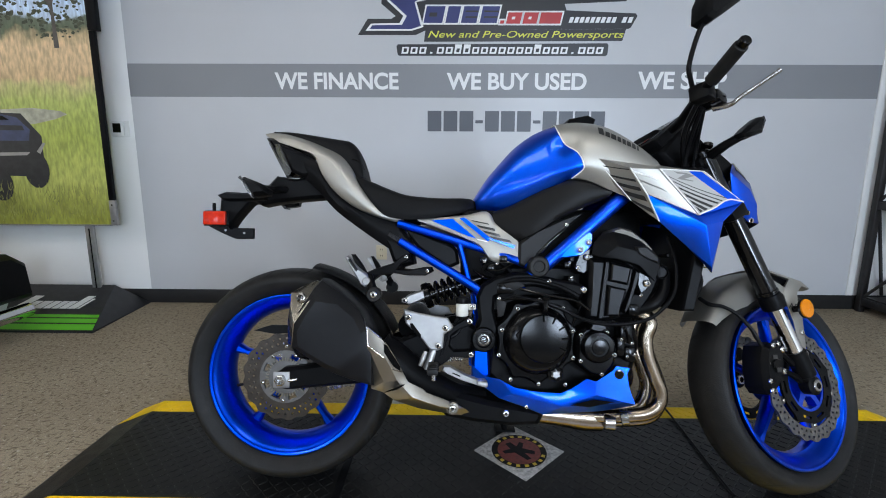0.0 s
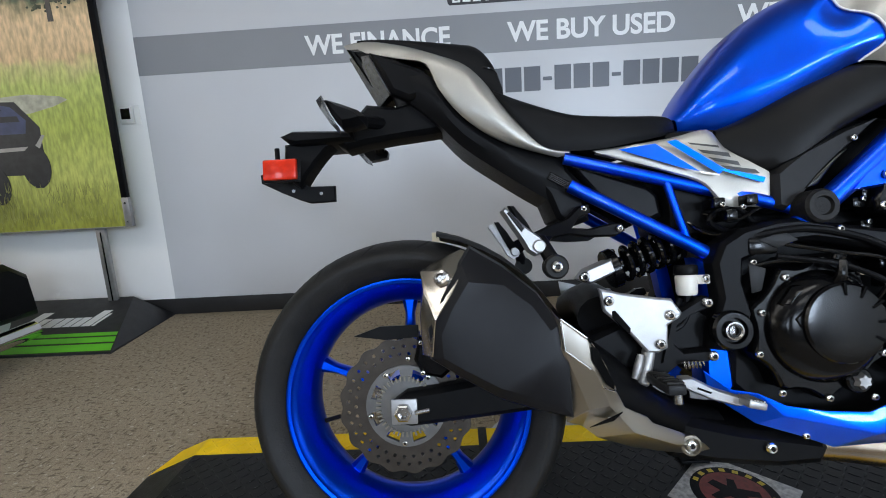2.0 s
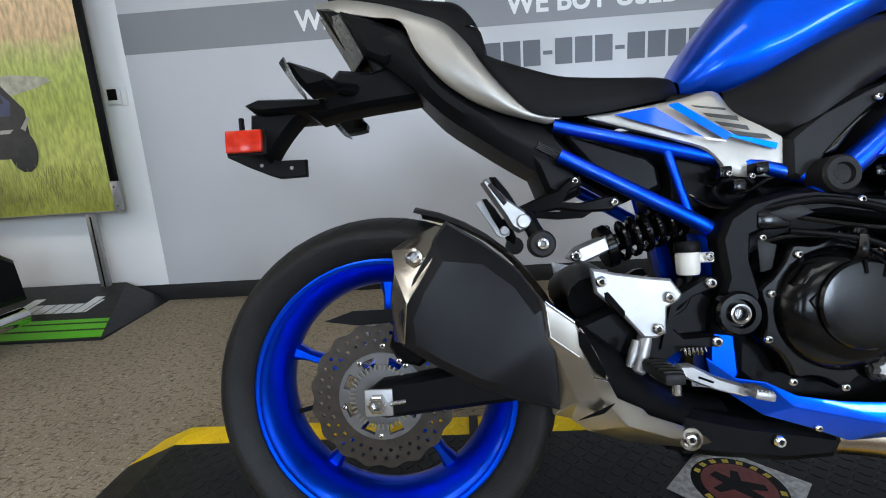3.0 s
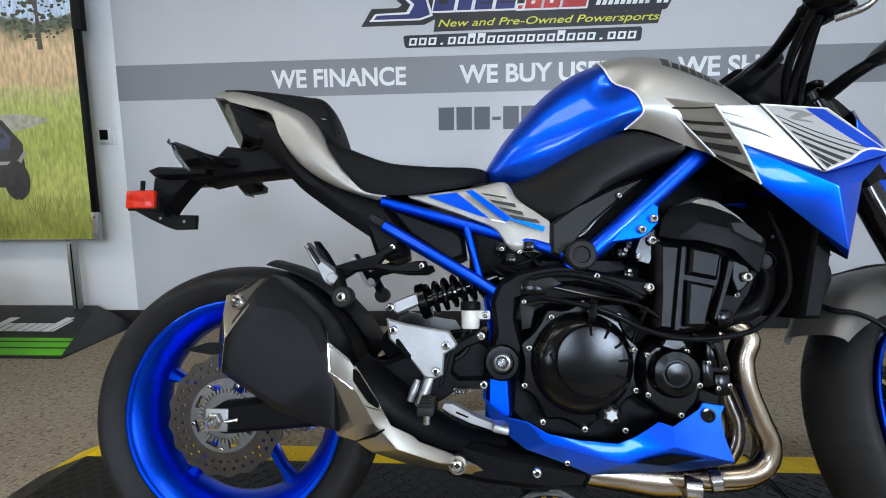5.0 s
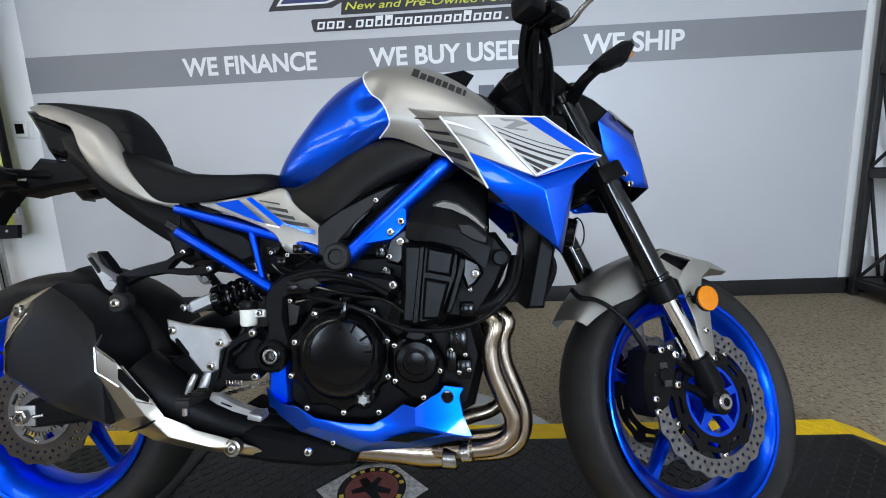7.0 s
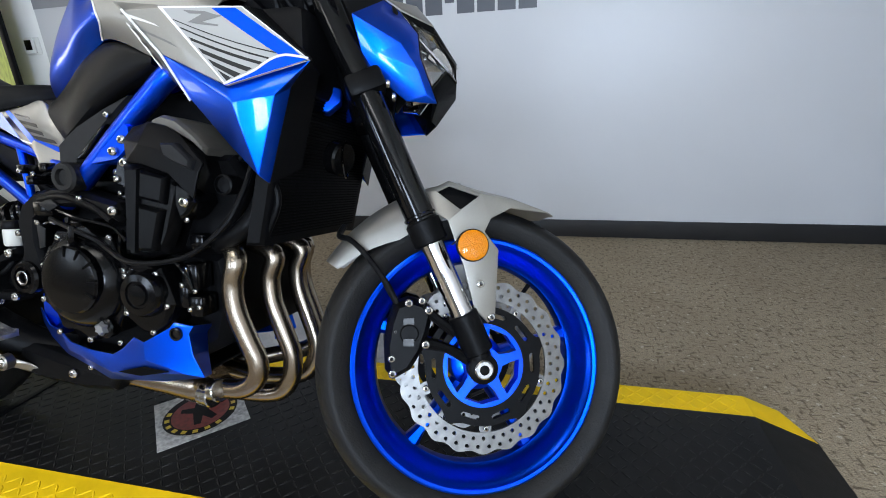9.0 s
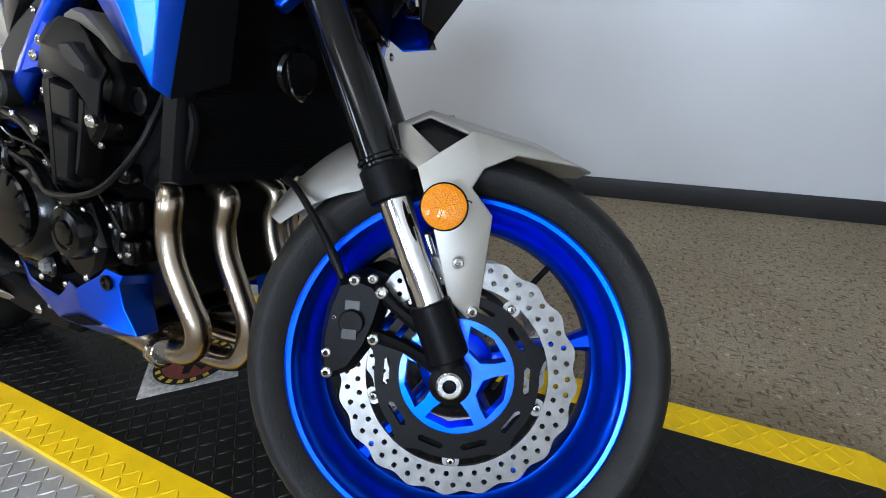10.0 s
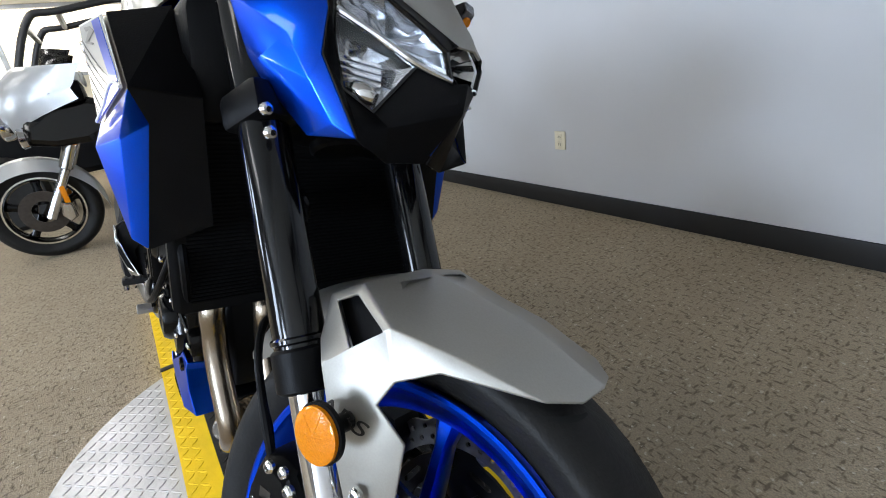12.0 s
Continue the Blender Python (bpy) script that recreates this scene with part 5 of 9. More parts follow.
# ---- frame ----
M_DUCT = mat("duct_plastic", (0.016, 0.016, 0.0165), 0.45, vary=0.15, scale=60, bump=0.2, bscale=900, bdist=0.0006, spec=0.15)
for s in (-1, 1):
    fr = part("main_frame", tube_bm([(1.00, s * 0.105, 0.864), (0.935, s * 0.146, 0.822), (0.88, s * 0.152, 0.774), (0.82, s * 0.154, 0.720), (0.76, s * 0.152, 0.667), (0.705, s * 0.148, 0.620), (0.660, s * 0.142, 0.585)], [0.019, 0.020, 0.0195, 0.019, 0.0185, 0.0175, 0.016], 16), M_BLUEF, moto, "blue painted tubular frame")
    part("engine_hanger", pillow_bm([(0.760, 0.658), (0.796, 0.700), (0.836, 0.736), (0.853, 0.726), (0.852, 0.694), (0.836, 0.676), (0.820, 0.664), (0.800, 0.661)], s * 0.130, s * 0.166, s * 0.171, 0.004), M_BLUEF, fr)
    part("hanger_bracket", pillow_bm([(0.812, 0.668), (0.826, 0.680), (0.852, 0.692), (0.862, 0.676), (0.852, 0.640), (0.832, 0.612), (0.806, 0.620), (0.802, 0.642)], s * 0.120, s * 0.160, s * 0.166, 0.006), M_ENGINE, fr)
    sub = part("subframe", tube_bm([(0.316, s * 0.082, 0.757), (0.43, s * 0.090, 0.723), (0.557, s * 0.100, 0.684), (0.640, s * 0.122, 0.656), (0.70, s * 0.140, 0.632)], 0.0115, 14), M_BLUEF, moto, "blue tubular rear subframe")
    part("subframe_tube", tube_bm([(0.322, s * 0.088, 0.704), (0.43, s * 0.098, 0.640), (0.543, s * 0.110, 0.572), (0.565, s * 0.114, 0.556)], 0.0125, 14), M_BLUEF, sub)
    part("subframe_strut", tube_bm([(0.495, s * 0.097, 0.698), (0.510, s * 0.100, 0.640), (0.523, s * 0.104, 0.590)], 0.0075, 12), M_BLUEF, sub)
    part("lower_frame", pillow_bm([(0.530, 0.560), (0.556, 0.556), (0.572, 0.470), (0.580, 0.400), (0.584, 0.330), (0.560, 0.300), (0.530, 0.318), (0.532, 0.400), (0.545, 0.470)], s * 0.070, s * 0.108, s * 0.116, 0.008), M_BLUEF, fr)
    pp = part("pivot_plate", pillow_bm([(0.541, 0.549, 0.0), (0.556, 0.583, 0.0), (0.590, 0.605, s * 0.003), (0.645, 0.618, s * 0.006), (0.682, 0.619, s * 0.010), (0.733, 0.607, s * 0.018), (0.820, 0.590, s * 0.030), (0.832, 0.576, s * 0.032), (0.820, 0.553, s * 0.030), (0.766, 0.566, s * 0.022), (0.702, 0.580, s * 0.012), (0.650, 0.577, s * 0.008), (0.620, 0.562, s * 0.004), (0.592, 0.550, 0.0), (0.589, 0.515, 0.0), (0.602, 0.460, 0.0), (0.590, 0.432, 0.0), (0.566, 0.398, 0.0), (0.524, 0.404, 0.0), (0.530, 0.440, 0.0), (0.548, 0.490, 0.0)],
                                       s * 0.100, s * 0.146, s * 0.154, 0.008), M_MATTE, moto, "black swingarm pivot bracket", smooth=25)
    # two paler slips put the bracket's reflected light into colour
    part("plate_sheen", shell_bm([(0.612, s * 0.157, 0.585), (0.650, s * 0.163, 0.596), (0.672, s * 0.166, 0.582), (0.640, s * 0.160, 0.570)], [(0, 1, 2, 3)], 0.003, 0.001), M_DUCT, pp)
    part("plate_sheen", shell_bm([(0.596, s * 0.152, 0.546), (0.622, s * 0.156, 0.536), (0.614, s * 0.154, 0.500), (0.598, s * 0.152, 0.496)], [(0, 1, 2, 3)], 0.003, 0.001), M_DUCT, pp)
    bo = bmesh.new()
    lathe_bm([(0.034, s * 0.146), (0.034, s * 0.160), (0.030, s * 0.165), (0.022, s * 0.165), (0.020, s * 0.157), (0.014, s * 0.157), (0.013, s * 0.164), (0.008, s * 0.164), (0.007, s * 0.154)], 0.560, 0.436, 32, bm=bo)
    part("pivot_boss", bo, M_ENGINE, pp)
    part("pivot_nut", lathe_bm([(0.0150, s * 0.158), (0.0150, s * 0.1665), (0.0125, s * 0.1670), (0.0105, s * 0.1650), (0.0100, s * 0.158)], 0.560, 0.436, 28), M_STEEL, pp, "bright pivot nut")
    mt = bmesh.new()
    lathe_bm([(0.028, s * 0.140), (0.028, s * 0.178), (0.024, s * 0.183), (0.016, s * 0.183), (0.014, s * 0.177), (0.0005, s * 0.176)], 0.706, 0.635, 32, bm=mt)
    part("engine_mount", mt, M_RUBBER, pp)
    dct = part("duct_arm", pillow_bm([(0.657, 0.698), (0.680, 0.716), (0.706, 0.734), (0.773, 0.766), (0.835, 0.784), (0.812, 0.760), (0.775, 0.730), (0.738, 0.698), (0.700, 0.655), (0.672, 0.632), (0.656, 0.640)], s * 0.090, s * 0.140, s * 0.148, 0.006), M_DUCT, moto, "dark grey duct cover under the tank", smooth=25)
    part("duct_recess", pillow_bm([(0.700, 0.668), (0.722, 0.692), (0.760, 0.726), (0.778, 0.733), (0.752, 0.706), (0.724, 0.672)], s * 0.130, s * 0.1485, s * 0.1500, 0.004), M_GLOSSB, dct)
    part("airbox_side", pillow_bm([(0.335, 0.742), (0.472, 0.698), (0.490, 0.680), (0.495, 0.640), (0.462, 0.626), (0.372, 0.684)], s * 0.03, s * 0.072, s * 0.078, 0.01), M_BLACK, moto)
part("tank_underside", box_bm(0.50, -0.085, 0.60, 1.02, 0.085, 0.80, 0.02), M_MATTE, moto, "black airbox under the tank")
bolt(0.785, -0.151, 0.749, 0.0065, moto)

# ---- engine ----
case = pillow_bm([(0.565, 0.330), (0.575, 0.440), (0.610, 0.520), (0.670, 0.556), (0.800, 0.562), (0.860, 0.510), (0.985, 0.496), (1.005, 0.420), (0.975, 0.310), (0.880, 0.262), (0.640, 0.255)], 0.165, -0.095, -0.112, 0.020)
eng = part("crankcase", case, M_MATTE, moto, "black four-cylinder engine crankcase")
part("gearbox_top", pillow_bm([(0.575, 0.500), (0.600, 0.590), (0.640, 0.640), (0.860, 0.640), (0.900, 0.500)], 0.100, -0.088, -0.096, 0.012), M_MATTE, eng)
CX, CZ = 0.702, 0.433
CLUTCH_BOLTS = [(0.610, 0.463), (0.601, 0.395), (0.633, 0.330), (0.708, 0.319), (0.780, 0.318), (0.801, 0.389), (0.801, 0.461), (0.774, 0.523), (0.712, 0.546), (0.652, 0.520)]
rim_pts = []
for i in range(60):
    a = 2 * math.pi * i / 60
    near = max(max(0.0, math.cos(a - math.atan2(z - CZ, x - CX))) ** 90 for x, z in CLUTCH_BOLTS)
    rim_pts.append((CX + (0.104 + 0.012 * near) * math.cos(a), CZ + (0.106 + 0.014 * near) * math.sin(a)))
clutch = part("clutch_cover", pillow_bm(rim_pts, -0.110, -0.152, -0.157, 0.006), M_ENGINE, eng, "round black clutch cover", smooth=25)
cl = bmesh.new()
lathe_bm([(0.094, -0.150), (0.093, -0.160), (0.088, -0.168), (0.078, -0.180), (0.068, -0.187), (0.040, -0.190), (0.004, -0.191)], CX + 0.004, CZ + 0.004, 64, bm=cl)
part("cover_dome", cl, M_ENGINE, clutch)
cl = bmesh.new()
lathe_bm([(0.064, -0.182), (0.064, -0.194), (0.061, -0.198), (0.050, -0.1995), (0.004, -0.200)], CX + 0.014, CZ + 0.012, 56, bm=cl)
part("cover_disc", cl, M_ENGINE, clutch, "gloss black raised disc")
for a in (radians(d) for d in (-28, 2, 32, 62, 92)):
    m = Matrix.Translation((CX + 0.014 + 0.056 * math.cos(a), -0.1985, CZ + 0.012 + 0.056 * math.sin(a))) @ Matrix.Rotation(-a, 4, "Y")
    part("cover_notch", merge(bmesh.new(), box_bm(-0.011, -0.0025, -0.0022, 0.009, 0.003, 0.0022, 0.0008), m), M_RAD, clutch)
part("cover_pad", pillow_bm([(0.640, 0.455), (0.655, 0.470), (0.678, 0.466), (0.684, 0.448), (0.670, 0.436), (0.648, 0.438)], -0.170, -0.187, -0.190, 0.004), M_ENGINE, clutch)
part("cover_step", pillow_bm([(0.628, 0.478), (0.650, 0.506), (0.690, 0.514), (0.706, 0.500), (0.690, 0.486), (0.660, 0.476), (0.644, 0.462)], -0.150, -0.176, -0.182, 0.010), M_ENGINE, clutch)
part("release_arm", tube_bm([(0.716, -0.172, 0.502), (0.720, -0.186, 0.520), (0.724, -0.186, 0.545)], [0.010, 0.008, 0.006], 10), M_ENGINE, clutch)
part("arm_cap", cyl_bm((0.724, -0.176, 0.546), (0.726, -0.178, 0.556), 0.011, 14, 0.002), M_ENGINE, clutch)
for x, z in CLUTCH_BOLTS:
    bolt(x, -0.157, z, 0.0072, clutch)
oil = bmesh.new()
lathe_bm([(0.021, -0.150), (0.021, -0.166), (0.018, -0.169)], 0.752, 0.348, 24, bm=oil)
boss = part("oil_filler_boss", oil, M_ENGINE, eng)
star = [(0.752 + (0.0145 if k % 2 else 0.0095) * math.cos(2 * math.pi * k / 12), 0.348 + (0.0145 if k % 2 else 0.0095) * math.sin(2 * math.pi * k / 12)) for k in range(12)]
part("oil_filler", pillow_bm(star, -0.165, -0.176, -0.178, 0.002), M_ALLOY, boss, "star-shaped alloy oil filler plug")
pu = bmesh.new()
pillow_bm([(0.806, 0.452), (0.818, 0.466), (0.846, 0.486), (0.872, 0.482), (0.892, 0.472), (0.906, 0.440), (0.918, 0.404), (0.906, 0.368), (0.878, 0.338), (0.844, 0.346), (0.808, 0.374), (0.806, 0.410)], -0.11, -0.166, -0.174, 0.010, bm=pu)
pul = part("pulse_cover", pu, M_ENGINE, eng, "black round engine side cover", smooth=25)
pu = bmesh.new()
lathe_bm([(0.045, -0.168), (0.044, -0.182), (0.038, -0.191), (0.026, -0.193), (0.0245, -0.190), (0.020, -0.190), (0.0185, -0.194), (0.004, -0.195)], 0.862, 0.424, 44, bm=pu)
part("cover_dome", pu, M_ENGINE, pul)
part("cover_crest", pillow_bm([(0.834, 0.468), (0.846, 0.488), (0.880, 0.486), (0.890, 0.470), (0.866, 0.458)], -0.16, -0.180, -0.184, 0.006), M_ENGINE, pul)
for x, z in ((0.818, 0.454), (0.887, 0.461), (0.907, 0.402), (0.873, 0.350), (0.817, 0.384)):
    bolt(x, -0.172, z, 0.0066, pul)
cy = bmesh.new()
pillow_bm([(0.862, 0.676), (1.030, 0.676), (1.062, 0.630), (1.030, 0.560), (0.985, 0.494), (0.862, 0.500), (0.880, 0.565)], 0.15, -0.128, -0.138, 0.012, bm=cy)
cyl = part("cylinder_block", cy, M_MATTE, eng, "black cylinder block and head")
# cam chain side of the block: a slab with raised ribs, under an angular head shield
blk = part("barrel_cover", pillow_bm([(0.838, 0.660), (0.905, 0.656), (0.962, 0.638), (0.957, 0.592), (0.938, 0.544), (0.920, 0.500), (0.880, 0.490), (0.828, 0.496), (0.834, 0.560)], -0.10, -0.176, -0.186, 0.012), M_ENGINEM, cyl, "satin black cam chain cover", smooth=25)
part("cover_rib", pillow_bm([(0.876, 0.650), (0.888, 0.650), (0.870, 0.498), (0.856, 0.498)], -0.18, -0.192, -0.195, 0.003), M_ENGINEM, blk)
part("cover_panel", pillow_bm([(0.892, 0.648), (0.946, 0.636), (0.936, 0.588), (0.886, 0.598)], -0.18, -0.196, -0.200, 0.006), M_ENGINEM, blk)
part("cover_panel", pillow_bm([(0.884, 0.588), (0.933, 0.578), (0.912, 0.506), (0.876, 0.506)], -0.18, -0.196, -0.200, 0.006), M_ENGINEM, blk)
part("cover_rib", pillow_bm([(0.954, 0.628), (0.970, 0.620), (0.944, 0.540), (0.930, 0.512), (0.922, 0.520), (0.940, 0.575)], -0.17, -0.194, -0.198, 0.004), M_ENGINEM, blk)
part("bolt_lug", pillow_bm([(0.960, 0.630), (0.992, 0.614), (1.000, 0.592), (0.984, 0.572), (0.966, 0.560), (0.956, 0.590)], -0.14, -0.192, -0.197, 0.006), M_ENGINE, cyl)
bolt(0.983, -0.198, 0.593, 0.0105, cyl)
bolt(0.972, -0.184, 0.562, 0.0065, cyl)
HSV = [(0.845, -0.176, 0.668), (0.850, -0.184, 0.700), (0.868, -0.180, 0.722), (0.905, -0.182, 0.730), (0.940, -0.182, 0.722), (0.972, -0.190, 0.706), (1.000, -0.196, 0.680), (1.022, -0.198, 0.658), (1.016, -0.204, 0.640), (1.003, -0.204, 0.598), (0.982, -0.206, 0.618), (0.960, -0.208, 0.640), (0.905, -0.204, 0.656), (0.866, -0.198, 0.660), (0.905, -0.208, 0.690), (0.960, -0.210, 0.676)]
shd = part("head_shield", shell_bm(HSV, [(0, 1, 14, 13), (1, 2, 3, 14), (3, 4, 15, 14), (4, 5, 6, 15), (6, 7, 8, 15), (8, 9, 10, 15), (10, 11, 15), (11, 12, 14, 15), (12, 13, 14)], 0.006, 0.002), M_MATTE, cyl, "black angular head shield", smooth=18)
part("shield_lug", pillow_bm([(0.950, 0.690), (0.978, 0.690), (1.010, 0.662), (1.008, 0.646), (0.980, 0.656), (0.956, 0.670)], -0.190, -0.211, -0.214, 0.004), M_DUCT, shd)
part("shield_back", pillow_bm([(0.850, 0.664), (0.856, 0.698), (0.872, 0.716), (0.940, 0.716), (1.000, 0.676), (1.010, 0.640), (0.990, 0.600), (0.930, 0.640)], 0.10, -0.170, -0.178, 0.010), M_MATTE, cyl)
part("head_top", pillow_bm([(0.895, 0.716), (0.905, 0.736), (0.925, 0.742), (0.955, 0.734), (0.992, 0.706), (1.012, 0.684), (1.006, 0.672), (0.980, 0.694), (0.945, 0.712)], 0.10, -0.172, -0.178, 0.005), mat("grey_cast", (0.14, 0.13, 0.112), 0.5, metal=0.5, vary=0.2, scale=30), cyl, "grey cast head cover")
for x, z, y, r in ((0.839, 0.701, -0.173, 0.0095), (0.817, 0.681, -0.173, 0.0095), (0.836, 0.661, -0.168, 0.0105), (0.812, 0.632, -0.165, 0.0075), (0.821, 0.575, -0.186, 0.0105), (0.342, 0.658, -0.098, 0.0075), (0.403, 0.619, -0.104, 0.0075), (0.602, 0.548, -0.156, 0.0060), (0.733, 0.596, -0.174, 0.0070)):
    bolt(x, y, z, r, eng)
for x, z, y, r in ((1.036, 0.622, -0.165, 0.017), (1.060, 0.668, -0.150, 0.006)):
    ringb = bmesh.new()
    lathe_bm([(r * 0.9, y + 0.05), (r * 1.06, y), (r * 1.06, y - 0.006), (r * 0.86, y - 0.008), (r * 0.80, y - 0.002), (0.002, y - 0.001)], x, z, 28, bm=ringb)
    part("hose_end", ringb, M_BLACK, eng)
part("throttle_cable", tube_bm([(0.640, -0.160, 0.556), (0.719, -0.184, 0.540), (0.772, -0.182, 0.520), (0.802, -0.186, 0.504), (0.861, -0.203, 0.487), (0.939, -0.208, 0.490), (1.000, -0.204, 0.509), (1.054, -0.190, 0.559), (1.074, -0.170, 0.612), (1.079, -0.150, 0.660), (1.070, -0.130, 0.720)], 0.0048, 10), M_BLACK, eng, "black sheathed cable")
part("coolant_hose", tube_bm([(0.985, -0.12, 0.515), (1.03, -0.13, 0.535), (1.060, -0.12, 0.570), (1.075, -0.10, 0.62)], 0.017, 12), M_BLACK, eng, "black rubber coolant hose")
part("water_pipe", tube_bm([(0.600, -0.150, 0.590), (0.680, -0.168, 0.600), (0.760, -0.176, 0.582), (0.810, -0.182, 0.556)], 0.0065, 10), M_MATTE, eng)
for pts in ([(0.600, -0.150, 0.540), (0.640, -0.160, 0.548), (0.690, -0.165, 0.545)], [(0.700, -0.15, 0.600), (0.76, -0.168, 0.575), (0.83, -0.172, 0.565)], [(0.655, -0.160, 0.575), (0.72, -0.174, 0.560), (0.80, -0.176, 0.545), (0.84, -0.184, 0.520)], [(0.800, -0.150, 0.470), (0.806, -0.168, 0.500), (0.822, -0.176, 0.540)],
            [(0.560, -0.090, 0.640), (0.600, -0.110, 0.622), (0.640, -0.118, 0.640), (0.690, -0.120, 0.660)], [(0.530, -0.080, 0.628), (0.570, -0.100, 0.600), (0.610, -0.130, 0.606)], [(0.905, -0.160, 0.490), (0.940, -0.168, 0.470), (0.952, -0.160, 0.430)]):
    part("wire", tube_bm(pts, 0.0036, 8), M_GLOSSB, eng)
for x, z in ((0.560, 0.652), (0.580, 0.630), (0.615, 0.655), (0.800, 0.600), (0.790, 0.640), (0.806, 0.655), (0.825, 0.535)):
    part("connector", box_bm(x - 0.010, -0.148, z - 0.009, x + 0.010, -0.105, z + 0.009, 0.003), M_ENGINE, eng)
for x, z in ((0.562, 0.648), (0.596, 0.642), (0.800, 0.606), (0.794, 0.646)):
    bolt(x, -0.150, z, 0.0055, eng)
# sensor and fittings ahead of the side cover
for x, z, w, h in ((0.945, 0.455, 0.035, 0.05), (0.955, 0.400, 0.03, 0.04), (0.965, 0.52, 0.03, 0.03), (0.62, 0.575, 0.05, 0.03), (0.930, 0.420, 0.022, 0.05)):
    part("engine_fitting", box_bm(x - w / 2, -0.160, z - h / 2, x + w / 2, -0.118, z + h / 2, 0.006), M_ENGINE, eng)
for x, z in ((0.940, 0.470), (0.958, 0.430), (0.945, 0.395), (0.965, 0.400), (0.930, 0.440)):
    bolt(x, -0.160, z, 0.0055, eng)

# ---- radiator ----
rad = bmesh.new()
pillow_bm([(1.080, 0.520), (1.116, 0.520), (1.178, 0.800), (1.140, 0.800)], 0.185, -0.180, -0.186, 0.006, bm=rad)
rd2 = part("radiator", rad, M_MATTE, moto, "black radiator")
fins = bmesh.new()
for k in range(46):
    z = 0.535 + k * 0.0056
    x = 1.115 + (z - 0.52) * 0.221
    box_bm(x - 0.004, -0.165, z, x + 0.004, 0.165, z + 0.0024, bm=fins)
tagged(part("cooling_core", fins, M_RAD, rd2, smooth=0), kind="stuff")
part("radiator_bracket", tube_bm([(1.115, -0.168, 0.655), (1.140, -0.17, 0.60), (1.115, -0.168, 0.54)], 0.006, 8), M_MATTE, rd2)
horn = bmesh.new()
cyl_bm((1.184, -0.052, 0.676), (1.210, -0.059, 0.670), 0.032, 28, 0.004, bm=horn)
part("horn", horn, M_ENGINE, moto, "round black horn")
part("horn_rim", merge(bmesh.new(), lathe_bm([(0.034, -0.002), (0.036, 0.0), (0.034, 0.002), (0.032, 0.0)], 0, 0, 32, closed=True), Matrix.Translation((1.212, -0.060, 0.670)) @ Matrix.Rotation(radians(-75), 4, "Z")), M_CHROME, moto)
for s in (-1, 1):
    part("head_tube_gusset", shell_bm([(1.06, s * 0.06, 0.84), (1.20, s * 0.045, 0.80), (1.20, s * 0.05, 0.775), (1.18, s * 0.06, 0.755), (1.06, s * 0.09, 0.78)], [(0, 1, 2, 3, 4)], 0.02, 0.004), M_BLUEF, moto)
part("head_tube", cyl_bm((1.245, 0, 0.745), (1.170, 0, 0.920), 0.034, 24, 0.004), M_MATTE, moto)

# ---- exhaust ----
for k, y in enumerate((-0.126, -0.052, 0.052, 0.126)):
    inner = k in (1, 2)
    dx = 0.030 if inner else 0.0
    lo = -0.034 if inner else 0.0
    part("header_pipe", tube_bm([(0.975, y * 0.75, 0.515), (1.020 + dx, y, 0.488), (1.010 + dx, y, 0.440), (1.014 + dx, y, 0.390), (1.036 + dx, y * 0.98, 0.330), (1.052 + dx, y * 0.96, 0.290 + lo * 0.3), (1.046 + dx, y * 0.95, 0.255 + lo * 0.7), (1.016 + dx, y * 0.93, 0.232 + lo), (0.970, y * 0.85, 0.222 + lo), (0.915, y * 0.70, 0.212 + lo * 0.6), (0.860, y * 0.50, 0.208)], 0.0195, 18, per=5), M_HEADER, moto, "heat-tinted steel header pipe")
col = part("collector", tube_bm([(0.905, -0.055, 0.200), (0.86, -0.055, 0.200), (0.80, -0.060, 0.206), (0.73, -0.068, 0.214), (0.69, -0.070, 0.220)], [0.040, 0.040, 0.034, 0.030, 0.030], 22), M_HEADER, moto, "steel exhaust collector")
part("pipe_clamp", cyl_bm((0.935, -0.100, 0.200), (0.905, -0.094, 0.200), 0.024, 20, 0.002), M_STEEL, col)
part("pipe_clamp", cyl_bm((0.965, -0.118, 0.222), (0.945, -0.112, 0.218), 0.0225, 20, 0.002), M_STEEL, col)
cham = part("exhaust_chamber", pillow_bm([(0.440, 0.300), (0.500, 0.282), (0.580, 0.262), (0.660, 0.250), (0.722, 0.240), (0.730, 0.222), (0.716, 0.196), (0.640, 0.192), (0.536, 0.202), (0.460, 0.216), (0.430, 0.250)], 0.06, -0.118, -0.130, 0.014), M_MATTE, moto, "black exhaust chamber under the engine", smooth=25)
bolt(0.624, -0.131, 0.231, 0.011, cham)
# muffler can: a flat outer face with a chamfered top, open steel cap at the rear
MUF = [(0.128, 0.600, 0.052), (0.180, 0.566, 0.048), (0.232, 0.520, 0.034), (0.262, 0.470, 0.004), (0.272, 0.420, 0.0), (0.274, 0.326, 0.006), (0.220, 0.338, 0.012), (0.164, 0.356, 0.018), (0.100, 0.394, 0.020), (0.058, 0.422, 0.020), (0.056, 0.470, 0.012), (0.078, 0.520, 0.012), (0.112, 0.576, 0.024)]
bm = bmesh.new()
inr = [bm.verts.new((0.165 + (x - 0.165) * 0.98, -0.100, 0.46 + (z - 0.46) * 0.96)) for x, z, d in MUF]
mid = [bm.verts.new((x, -0.247 + d + 0.012, z)) for x, z, d in MUF]
